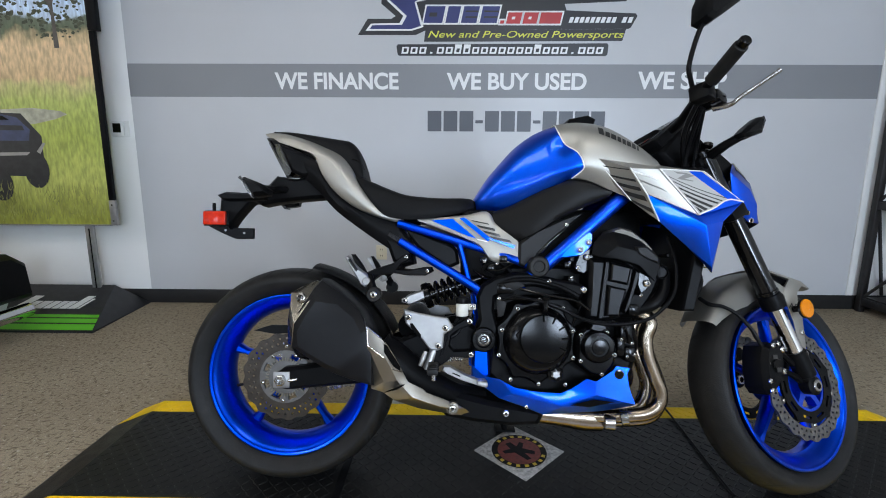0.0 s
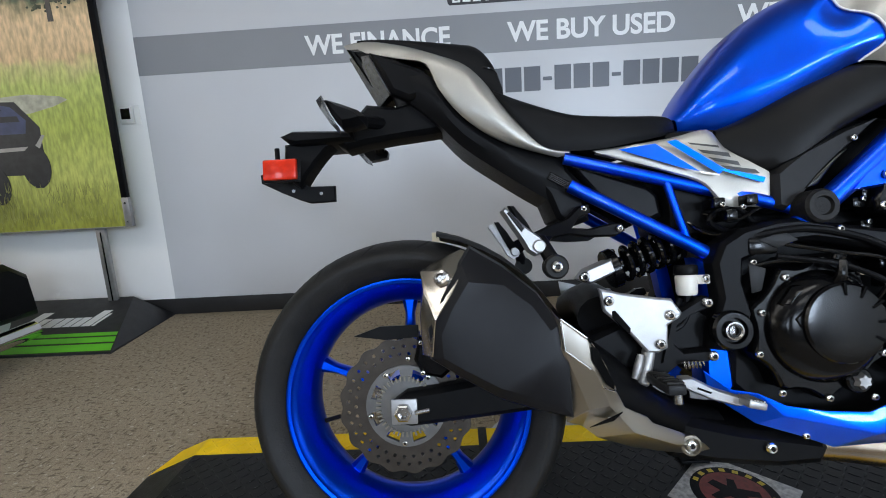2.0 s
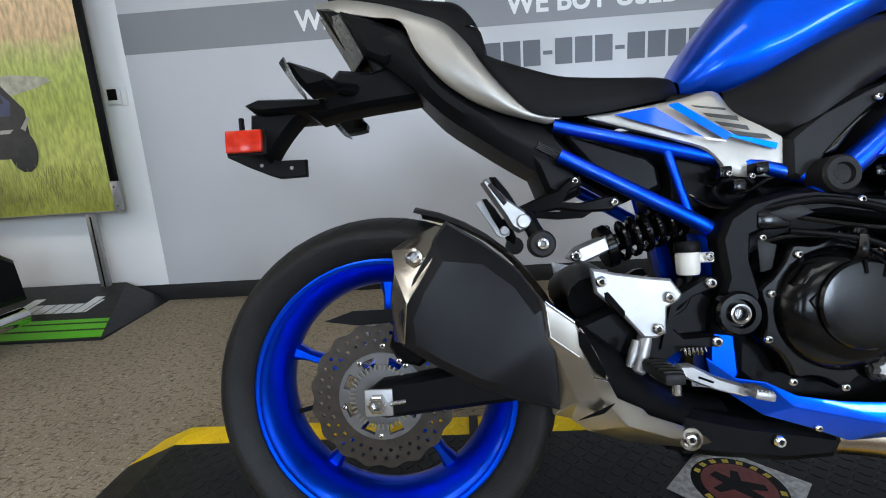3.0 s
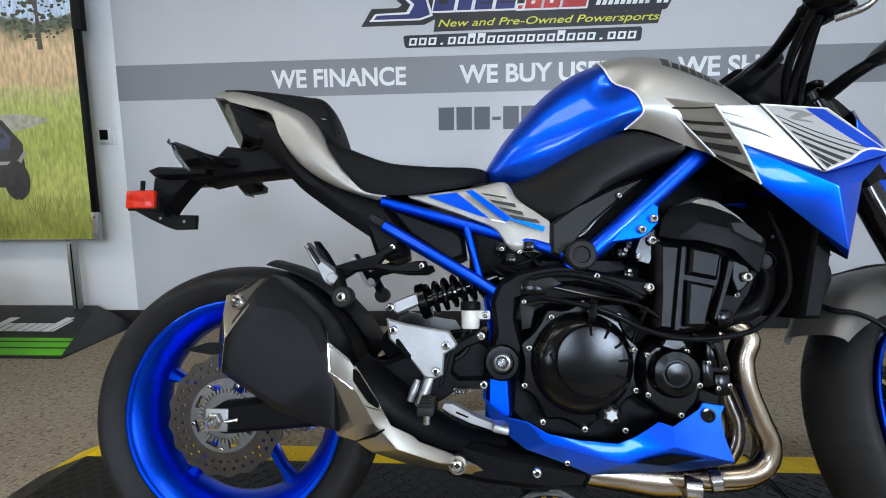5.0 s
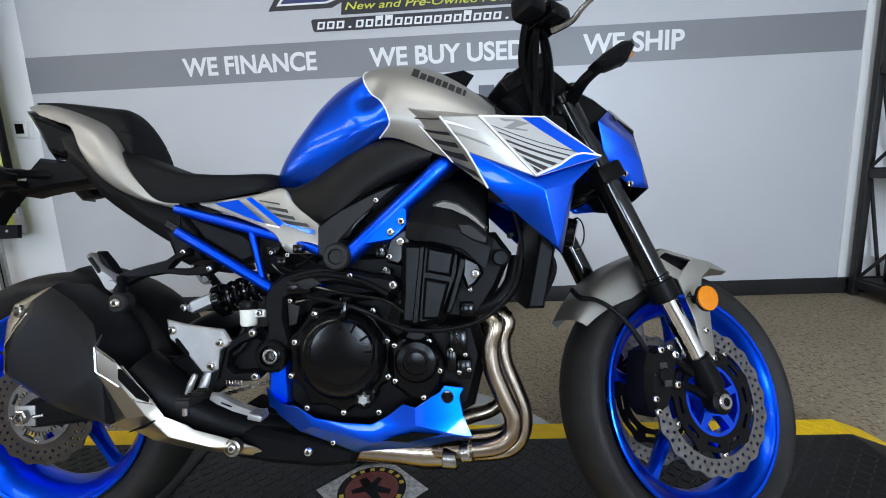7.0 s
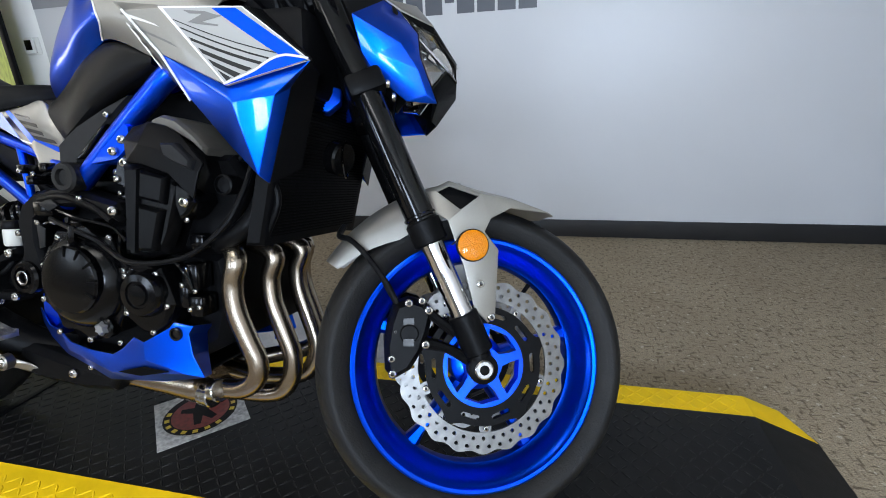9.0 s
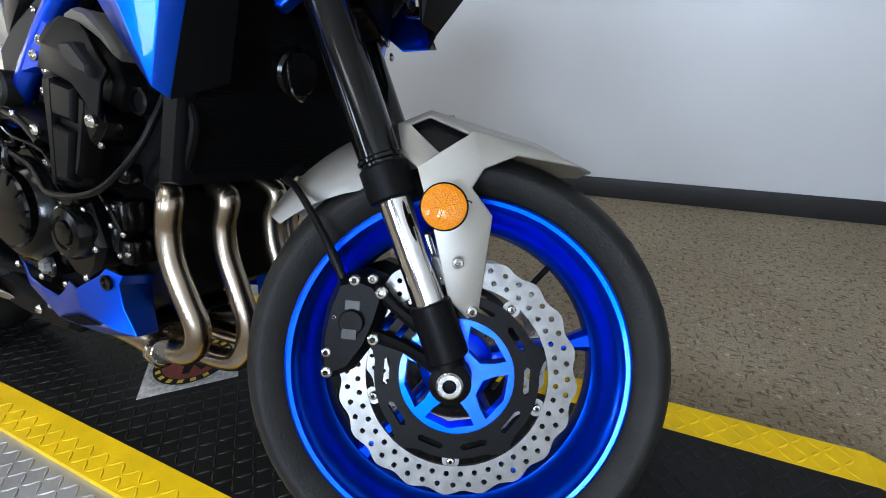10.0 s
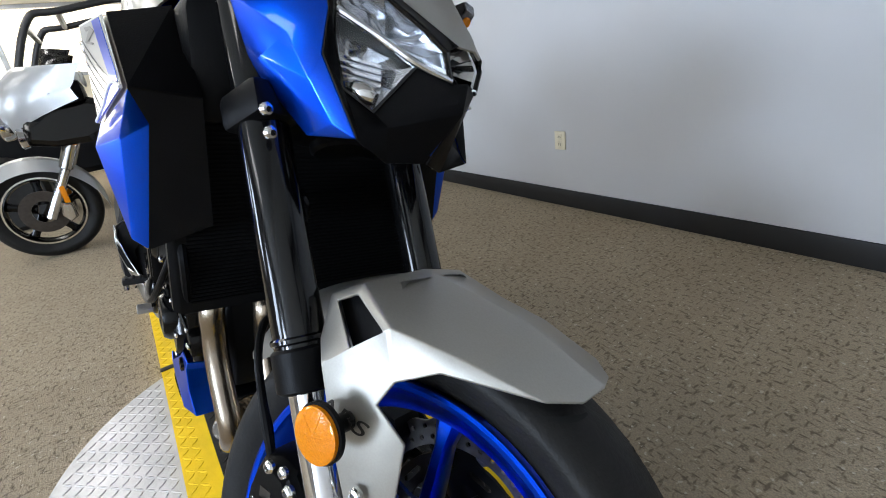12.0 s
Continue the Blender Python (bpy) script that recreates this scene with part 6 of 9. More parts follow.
rim2 = [bm.verts.new((0.165 + (x - 0.165) * 0.965, -0.247 + d * 0.86 + 0.002, 0.45 + (z - 0.45) * 0.955)) for x, z, d in MUF]
top_ = [bm.verts.new((0.170 + (x - 0.170) * 0.80, -0.249 + d * 0.42, 0.44 + (z - 0.44) * 0.74)) for x, z, d in MUF]
for a, b in ((inr, mid), (mid, rim2), (rim2, top_)):
    for i in range(len(a)):
        j = (i + 1) % len(a)
        bm.faces.new((a[i], a[j], b[j], b[i]))
bm.faces.new(top_)
bm.faces.new(inr[::-1])
bm.normal_update()
bmesh.ops.triangulate(bm, faces=[f for f in bm.faces if len(f.verts) > 4])
muf = part("muffler", bm, M_CAN, moto, "short satin black muffler can", smooth=24)
M_CAP = mat("cap_steel", (0.50, 0.47, 0.42), 0.20, metal=1.0, rvary=0.02, scale=20)
cap_v = [(0.046, -0.196, 0.560), (0.074, -0.186, 0.577), (0.114, -0.188, 0.594), (0.130, -0.198, 0.588), (0.119, -0.228, 0.562), (0.094, -0.240, 0.520), (0.070, -0.242, 0.484), (0.063, -0.236, 0.428), (0.046, -0.214, 0.428), (0.044, -0.212, 0.490), (0.052, -0.216, 0.530), (0.086, -0.216, 0.560), (0.094, -0.226, 0.545), (0.074, -0.226, 0.520),
         (0.044, -0.120, 0.556), (0.074, -0.118, 0.575), (0.040, -0.120, 0.430), (0.042, -0.120, 0.500)]
endc = part("muffler_end_cap", shell_bm(cap_v, [(2, 3, 4, 12, 11), (4, 5, 13, 12), (5, 6, 10, 13), (6, 7, 8, 9, 10), (1, 2, 11, 0), (0, 11, 13, 10), (11, 12, 13), (0, 10, 9, 17, 14), (9, 8, 16, 17), (1, 0, 14, 15)], 0.0025, 0.0016), M_CAP, muf, "polished steel muffler end cap", smooth=20)
part("outlet_hole", merge(bmesh.new(), lathe_bm([(0.013, 0.004), (0.013, -0.002), (0.009, -0.004), (0.007, 0.004)], 0, 0, 20), Matrix.Translation((0.082, -0.224, 0.548)) @ Matrix.Rotation(radians(-14), 4, "Z")), M_STEEL, endc)
part("muffler_rear", pillow_bm([(0.050, 0.440), (0.052, 0.545), (0.100, 0.580), (0.160, 0.560), (0.160, 0.420)], -0.110, -0.190, -0.196, 0.01), M_GLOSSB, muf)
part("link_pipe", tube_bm([(0.27, -0.150, 0.400), (0.33, -0.145, 0.360), (0.40, -0.125, 0.310), (0.48, -0.09, 0.265), (0.56, -0.06, 0.245)], [0.060, 0.054, 0.046, 0.038, 0.036], 18), M_MATTE, muf)
# heat shield: folded steel with a bright upper edge, a long slot and a small three-cornered one
HSH = [(0.246, -0.214, 0.498), (0.258, -0.246, 0.478), (0.296, -0.244, 0.448), (0.326, -0.226, 0.400), (0.345, -0.208, 0.360), (0.360, -0.200, 0.330), (0.398, -0.190, 0.310), (0.408, -0.184, 0.298), (0.456, -0.166, 0.276), (0.512, -0.134, 0.243), (0.530, -0.124, 0.226), (0.506, -0.124, 0.222), (0.440, -0.138, 0.236), (0.384, -0.152, 0.250), (0.322, -0.176, 0.277), (0.294, -0.192, 0.302), (0.266, -0.212, 0.316), (0.262, -0.248, 0.432), (0.306, -0.240, 0.398), (0.332, -0.216, 0.340), (0.372, -0.204, 0.292), (0.440, -0.182, 0.264), (0.300, -0.222, 0.336), (0.250, -0.236, 0.440)]
shield = part("heat_shield", shell_bm(HSH, [(0, 1, 17, 23), (1, 2, 18, 17), (2, 3, 18), (3, 4, 19, 18), (4, 5, 19), (5, 6, 20, 19), (6, 7, 8, 21, 20), (8, 9, 21), (9, 10, 11, 21), (11, 12, 21), (12, 13, 20, 21), (13, 14, 20), (14, 15, 22, 19, 20), (15, 16, 22), (16, 23, 17, 22), (17, 18, 22), (18, 19, 22)], 0.0025, 0.0030), M_BRUSH, muf, "brushed steel heat shield", smooth=18)
# thin chrome beads draw the glints along the shield's folded edges
for pts, r in (([(0.258, -0.249, 0.479), (0.296, -0.247, 0.449)], 0.0022), ([(0.262, -0.251, 0.432), (0.300, -0.243, 0.402)], 0.0020), ([(0.258, -0.249, 0.478), (0.262, -0.251, 0.432)], 0.0020), ([(0.304, -0.241, 0.440), (0.326, -0.229, 0.402), (0.345, -0.211, 0.362)], 0.0016), ([(0.300, -0.242, 0.402), (0.322, -0.228, 0.368), (0.345, -0.211, 0.358)], 0.0016)):
    part("shield_edge_glint", tube_bm(pts, r, 8, straight=True), M_CHROME, shield)
part("shield_slot", shell_bm([(0.302, -0.2475, 0.436), (0.309, -0.2455, 0.434), (0.342, -0.219, 0.372), (0.341, -0.2185, 0.363), (0.326, -0.2325, 0.376), (0.302, -0.2475, 0.416)], [(0, 1, 5), (1, 4, 5), (1, 2, 3, 4)], 0.001, 0), M_RAD, shield)
part("shield_slot", shell_bm([(0.300, -0.2200, 0.308), (0.352, -0.2180, 0.329), (0.336, -0.2230, 0.318)], [(0, 1, 2)], 0.003, 0), M_RAD, shield)
washer = bmesh.new()
lathe_bm([(0.017, -0.150), (0.017, -0.166), (0.013, -0.168), (0.0125, -0.160), (0.002, -0.160)], 0.477, 0.252, 28, bm=washer)
part("shield_washer", washer, M_BRUSH, shield)
bolt(0.477, -0.160, 0.252, 0.0115, shield)

# ---- belly pan ----
BEL = {"a": (0.528, 0.362, -0.116), "b": (0.567, 0.330, -0.130), "c": (0.606, 0.325, -0.140), "d": (0.644, 0.306, -0.150), "e": (0.700, 0.298, -0.158), "f": (0.765, 0.296, -0.166), "g": (0.796, 0.312, -0.172), "h": (0.832, 0.339, -0.180), "i": (0.856, 0.332, -0.182), "j": (0.905, 0.360, -0.172), "k": (0.914, 0.371, -0.168), "l": (0.953, 0.365, -0.166), "m": (0.944, 0.350, -0.168), "n": (0.950, 0.311, -0.168), "o": (0.968, 0.266, -0.162),
       "p": (0.878, 0.248, -0.158), "q": (0.723, 0.230, -0.138), "r": (0.670, 0.250, -0.134), "s": (0.605, 0.270, -0.128), "t": (0.560, 0.302, -0.122), "u": (0.534, 0.330, -0.116), "v": (0.855, 0.296, -0.180), "w": (0.770, 0.262, -0.172), "x": (0.941, 0.276, -0.176), "y": (0.640, 0.288, -0.150), "A": (0.948, 0.352, -0.105), "B": (0.936, 0.336, -0.108), "C": (0.935, 0.300, -0.110), "D": (0.940, 0.250, -0.110)}
BELN = list(BEL)
for s in (1, -1):
    faces = ["abu", "btu", "bcyst", "cdy", "dewy", "yrs", "ywqr", "efw", "fgvw", "ghv", "hiv", "ijnv", "jklm", "jmn", "vnox", "vxw", "wxop", "wpq", "lABm", "mBCn", "nCDo"]
    bel = part("belly_pan", shell_bm([(BEL[k][0], BEL[k][2], BEL[k][1]) for k in BELN], [tuple(BELN.index(c) for c in f) for f in faces], 0.003, 0.0024, s < 0), M_BLUE, moto, "blue belly pan", smooth=20)
    part("pan_vent", shell_bm([(0.790, s * -0.1785, 0.268), (0.850, s * -0.1810, 0.284), (0.905, s * -0.1790, 0.278), (0.840, s * -0.1775, 0.264)], [(0, 1, 2, 3)], 0.002, 0), M_RAD, bel)
    ho = bmesh.new()
    lathe_bm([(0.0125, s * -0.166), (0.0125, s * -0.1745), (0.009, s * -0.1750), (0.008, s * -0.172), (0.001, s * -0.172)], 0.920, 0.350, 20, bm=ho)
    part("pan_recess", ho, M_GLOSSB, bel)
part("pan_floor", box_bm(0.60, -0.110, 0.236, 0.90, 0.110, 0.242, 0.002), M_BLACK, moto)
bolt(0.679, -0.139, 0.252, 0.0065, moto)

# ---- swingarm, shock and hugger ----
for s in (-1, 1):
    sw = part("swingarm", pillow_bm([(-0.024, 0.326), (0.005, 0.346), (0.060, 0.352), (0.120, 0.361), (0.240, 0.392), (0.400, 0.458), (0.520, 0.478), (0.575, 0.440), (0.545, 0.398), (0.430, 0.376), (0.240, 0.306), (0.120, 0.294), (0.010, 0.284), (-0.022, 0.296)], s * 0.092, s * 0.120, s * 0.128, 0.010), M_MATTE, moto, "black swingarm")
    part("axle_plate", box_bm(-0.022, min(s * 0.126, s * 0.131), RAZ - 0.022, 0.024, max(s * 0.126, s * 0.131), RAZ + 0.022, 0.002), M_ALLOY, sw, "square alloy axle plate")
    nut = bmesh.new()
    lathe_bm([(0.016, s * 0.130), (0.016, s * 0.142), (0.013, s * 0.144), (0.009, s * 0.144), (0.008, s * 0.136)], 0, RAZ, 6, bm=nut)
    part("axle_nut", nut, M_STEEL, sw)
    part("chain_adjuster", cyl_bm((0.020, s * 0.131, RAZ - 0.002), (0.046, s * 0.131, RAZ + 0.002), 0.004, 10), M_STEEL, sw)
part("swingarm_bridge", tube_bm([(0.36, -0.10, 0.46), (0.37, 0.0, 0.48), (0.36, 0.10, 0.46)], 0.040, 14), M_MATTE, moto)
rc = part("rear_caliper", pillow_bm([(0.030, 0.440), (0.060, 0.448), (0.085, 0.420), (0.095, 0.385), (0.070, 0.365), (0.035, 0.372), (0.020, 0.400)], -0.075, -0.112, -0.120, 0.008), M_ENGINE, moto, "black rear brake caliper")
for x, z in ((0.034, 0.432), (0.010, 0.404), (0.036, 0.378)):
    bolt(x, -0.116, z, 0.0055, rc)
rows = []
for i in range(13):
    a = radians(118 - 96 * i / 12)
    rows.append([(0.332 * math.cos(a), 0.085 * t, RAZ + (0.332 - 0.016 * abs(t) ** 2.5) * math.sin(a)) for t in (-1, -0.75, -0.4, 0, 0.4, 0.75, 1)])
hg = grid_bm(rows[5:])
bmesh.ops.solidify(hg, geom=hg.faces[:], thickness=0.004)
hug = part("rear_hugger", hg, M_BLACK, moto, "black tyre hugger")
part("hugger_fin", plate_bm([(-0.090, 0.446), (-0.040, 0.462), (0.030, 0.462), (0.030, 0.440), (-0.030, 0.437)], -0.104, -0.098), M_BLACK, hug)
sp = bmesh.new()
cyl_bm((0.400, -0.050, 0.545), (0.560, -0.050, 0.600), 0.016, 16, 0.002, bm=sp)
shock = part("shock_absorber", sp, M_GLOSSB, moto, "black rear shock absorber")
coil = []
for i in range(6 * 16 + 1):
    a = 2 * math.pi * i / 16
    u = i / (6 * 16)
    base = Vector((0.415, -0.050, 0.550)).lerp(Vector((0.530, -0.050, 0.590)), u)
    coil.append(base + Vector((-0.33 * math.cos(a), 0, 0.94 * math.cos(a))) * 0.030 + Vector((0, 0.030 * math.sin(a), 0)))
part("spring", tube_bm(coil, 0.0058, 8, straight=True), M_GLOSSB, shock)
part("preload_ring", cyl_bm((0.392, -0.050, 0.543), (0.412, -0.050, 0.550), 0.038, 28, 0.003), M_ENGINE, shock)
part("shock_link", pillow_bm([(0.330, 0.530), (0.345, 0.548), (0.392, 0.566), (0.400, 0.540), (0.352, 0.520)], -0.045, -0.085, -0.088, 0.004), M_ALLOY, shock, "alloy shock linkage")
bolt(0.338, -0.092, 0.534, 0.011, shock)
part("hydraulic_hose", tube_bm([(0.49, -0.13, 0.49), (0.47, -0.135, 0.45), (0.44, -0.135, 0.43), (0.40, -0.12, 0.42), (0.30, -0.11, 0.43), (0.12, -0.11, 0.43)], 0.005, 8), M_BLACK, moto)
part("shock_hose", tube_bm([(0.60, -0.10, 0.60), (0.56, -0.11, 0.625), (0.60, -0.11, 0.65), (0.64, -0.10, 0.62)], 0.006, 8), M_BLACK, moto)

# ---- foot rests ----
for s in (1, -1):
    # pillion footrest: a forked bracket bolted to the subframe, a folding alloy peg and a rubber bush
    ph = part("pillion_rest_bracket", pillow_bm([(0.352, 0.668, 0.0), (0.334, 0.664, 0.0), (0.308, 0.642, s * -0.012), (0.268, 0.628, s * -0.042), (0.240, 0.616, s * -0.064), (0.226, 0.640, s * -0.066), (0.208, 0.664, s * -0.068), (0.198, 0.664, s * -0.070), (0.216, 0.624, s * -0.070), (0.234, 0.592, s * -0.074), (0.256, 0.588, s * -0.070), (0.276, 0.606, s * -0.040), (0.310, 0.612, s * -0.016), (0.350, 0.606, s * -0.006), (0.398, 0.606, 0.0), (0.416, 0.616, 0.0), (0.410, 0.630, 0.0), (0.392, 0.630, 0.0), (0.350, 0.622, s * -0.004), (0.318, 0.624, s * -0.012), (0.330, 0.640, s * -0.006), (0.356, 0.652, 0.0)],
                                                s * -0.082, s * -0.098, s * -0.103, 0.003), M_MATTE, moto, "black cast pillion footrest bracket", smooth=25)
    part("hanger_arm", tube_bm([(0.248, s * -0.166, 0.604), (0.258, s * -0.182, 0.580), (0.266, s * -0.190, 0.560)], [0.012, 0.012, 0.014], 12), M_MATTE, ph)
    peg_ = part("pillion_peg", pillow_bm([(0.184, 0.654), (0.192, 0.661), (0.206, 0.646), (0.222, 0.628), (0.248, 0.608), (0.258, 0.592), (0.252, 0.580), (0.238, 0.576), (0.226, 0.584), (0.214, 0.606), (0.200, 0.628)], s * -0.158, s * -0.180, s * -0.185, 0.004), M_ALLOY, ph, "cast alloy pillion footrest", smooth=25)
    part("peg_rubber", pillow_bm([(0.192, 0.650), (0.200, 0.652), (0.222, 0.622), (0.216, 0.616)], s * -0.184, s * -0.1875, s * -0.189, 0.002), M_RUBBER, peg_)
    part("peg_pivot", cyl_bm((0.244, s * -0.150, 0.592), (0.244, s * -0.190, 0.592), 0.011, 16, 0.002), M_ALLOY, ph)
    hgr = bmesh.new()
    lathe_bm([(0.019, s * -0.176), (0.020, s * -0.180), (0.020, s * -0.200), (0.017, s * -0.204), (0.010, s * -0.204)], 0.267, 0.557, 28, bm=hgr)
    bush = part("hanger_bush", hgr, M_RUBBER, ph)
    bolt(0.267, s * -0.203, 0.557, 0.0095, bush).matrix_basis = Matrix.LocRotScale((0.267, s * -0.203, 0.557), Euler((0, 0, 0 if s > 0 else math.pi)), (0.0095,) * 3)
    hp = part("heel_plate", pillow_bm([(0.342, 0.517), (0.380, 0.507), (0.432, 0.498), (0.462, 0.494), (0.478, 0.470), (0.474, 0.462), (0.454, 0.450), (0.451, 0.412), (0.436, 0.405), (0.416, 0.406), (0.392, 0.436), (0.348, 0.478)], s * -0.157, s * -0.162, s * -0.1645, 0.004, bev=0.002), M_ALLOY, moto, "silver cast heel guard", smooth=25)
    part("plate_slot", pillow_bm([(0.361, 0.478), (0.367, 0.479), (0.391, 0.448), (0.390, 0.439), (0.384, 0.441), (0.362, 0.467)], s * -0.160, s * -0.1646, s * -0.1652, 0.001, bev=0.0004), M_RAD, hp)
    for x, z in ((0.357, 0.495), (0.456, 0.467), (0.437, 0.420)):
        bolt(x, s * -0.164, z, 0.0085, hp).matrix_basis = Matrix.LocRotScale((x, s * -0.164, z), Euler((0, 0, 0 if s > 0 else math.pi)), (0.0085,) * 3)
    # footrest bracket: two arms from the heel guard to the frame, meeting at the footrest pivot
    fb_ = part("footrest_bracket", pillow_bm([(0.528, 0.494), (0.512, 0.492), (0.480, 0.474), (0.452, 0.470), (0.440, 0.430), (0.424, 0.404), (0.404, 0.384), (0.402, 0.362), (0.424, 0.350), (0.452, 0.366), (0.474, 0.382), (0.524, 0.384), (0.536, 0.394), (0.526, 0.406), (0.480, 0.404), (0.468, 0.416), (0.474, 0.446), (0.496, 0.462), (0.524, 0.472), (0.534, 0.482)], s * -0.126, s * -0.150, s * -0.156, 0.004), M_MATTE, moto, "black forged footrest bracket", smooth=25)
    part("bracket_rib", pillow_bm([(0.462, 0.468), (0.470, 0.470), (0.450, 0.392), (0.440, 0.386)], s * -0.150, s * -0.160, s * -0.162, 0.002), M_MATTE, fb_)
    for x, z in ((0.522, 0.484), (0.526, 0.395)):
        bolt(x, s * -0.156, z, 0.0085, fb_).matrix_basis = Matrix.LocRotScale((x, s * -0.156, z), Euler((0, 0, 0 if s > 0 else math.pi)), (0.0085,) * 3)
    m_ = Matrix.Translation((0.425, s * -0.152, 0.366)) @ (Matrix.Rotation(math.pi, 4, "Z") if s < 0 else Matrix())
    part("footrest", merge(bmesh.new(), box_bm(-0.014, -0.096, -0.008, 0.014, 0.0, 0.008, 0.004), m_), M_DUCT, fb_, "dark grey footrest with a ribbed top")
    for k in range(5):
        part("footrest_rib", merge(bmesh.new(), box_bm(-0.013, -0.090 + 0.016 * k, 0.007, 0.013, -0.083 + 0.016 * k, 0.011, 0.001), m_), M_RUBBER, fb_)
    part("feeler_bolt", cyl_bm((0.428, s * -0.240, 0.362), (0.428, s * -0.240, 0.344), 0.0065, 12, 0.001), M_STEEL, fb_)
    part("footrest_hinge", cyl_bm((0.412, s * -0.150, 0.360), (0.440, s * -0.150, 0.360), 0.012, 16, 0.002), M_ENGINE, fb_)
part("brake_rod", tube_bm([(0.404, -0.166, 0.404), (0.397, -0.170, 0.385), (0.390, -0.172, 0.366)], [0.0055, 0.0075, 0.0060], 12), M_ALLOY, moto, "small alloy brake link")
ped = part("brake_pedal", pillow_bm([(0.452, 0.372), (0.470, 0.372), (0.506, 0.352), (0.545, 0.338), (0.562, 0.338), (0.562, 0.324), (0.540, 0.322), (0.500, 0.334), (0.464, 0.350), (0.448, 0.360)], -0.184, -0.196, -0.200, 0.003), M_ALLOY, moto, "alloy brake pedal", smooth=25)
part("pedal_slot", pillow_bm([(0.476, 0.358), (0.500, 0.348), (0.496, 0.344), (0.474, 0.353)], -0.199, -0.2005, -0.2010, 0.001), M_RAD, ped)
part("pedal_tip", merge(bmesh.new(), box_bm(-0.014, -0.020, -0.006, 0.014, 0.016, 0.006, 0.003), Matrix.Translation((0.553, -0.206, 0.332)) @ Matrix.Rotation(radians(12), 4, "Y")), M_ALLOY, ped)
for k in range(5):
    part("tip_rib", merge(bmesh.new(), box_bm(-0.012 + 0.005 * k, -0.018, 0.005, -0.0095 + 0.005 * k, 0.014, 0.0075), Matrix.Translation((0.553, -0.206, 0.332)) @ Matrix.Rotation(radians(12), 4, "Y")), M_ALLOY, ped)
part("brake_cylinder", cyl_bm((0.428, -0.145, 0.412), (0.405, -0.158, 0.352), 0.0115, 16, 0.003), M_ALLOY, ped, "alloy brake switch barrel")
part("switch_rod", cyl_bm((0.434, -0.145, 0.426), (0.426, -0.148, 0.402), 0.0050, 10), M_STEEL, ped)
part("return_spring", tube_bm([Vector((0.470 + 0.001 * i, -0.168 + 0.006 * math.cos(i * 1.05), 0.385 + 0.006 * math.sin(i * 1.05))) for i in range(34)], 0.0012, 6, straight=True), M_STEEL, ped)
rs = bmesh.new()
lathe_bm([(0.0150, 0.0), (0.0172, 0.004), (0.0178, 0.030), (0.0165, 0.036)], 0, 0, 28, bm=rs, m=Matrix.Translation((0.502, -0.132, 0.496)) @ Matrix.Rotation(radians(90), 4, "X"))
res = part("fluid_reservoir", rs, M_NYLON, moto, "translucent brake fluid reservoir")
part("cap", lathe_bm([(0.0185, 0.0), (0.0195, 0.002), (0.0195, 0.014), (0.0175, 0.017), (0.010, 0.0175)], 0, 0, 22, m=Matrix.Translation((0.502, -0.132, 0.531)) @ Matrix.Rotation(radians(90), 4, "X")), M_BLACK, res, "black screw cap")
part("reservoir_tab", box_bm(0.516, -0.140, 0.514, 0.540, -0.130, 0.530, 0.003), M_NYLON, res)
part("reservoir_hose", tube_bm([(0.502, -0.132, 0.498), (0.500, -0.134, 0.470), (0.484, -0.140, 0.446), (0.450, -0.142, 0.430)], 0.0055, 10), M_BLACK, res)
bolt(0.530, -0.141, 0.523, 0.0075, res)
stand = part("side_stand", tube_bm([(0.60, 0.12, 0.26), (0.64, 0.19, 0.14), (0.665, 0.245, 0.058)], 0.011, 12), M_MATTE, moto, "black side stand")
part("stand_foot", merge(bmesh.new(), box_bm(-0.035, -0.022, -0.004, 0.035, 0.022, 0.004, 0.003), Matrix.Translation((0.667, 0.250, 0.057)) @ Matrix.Rotation(radians(12), 4, "X")), M_MATTE, stand)

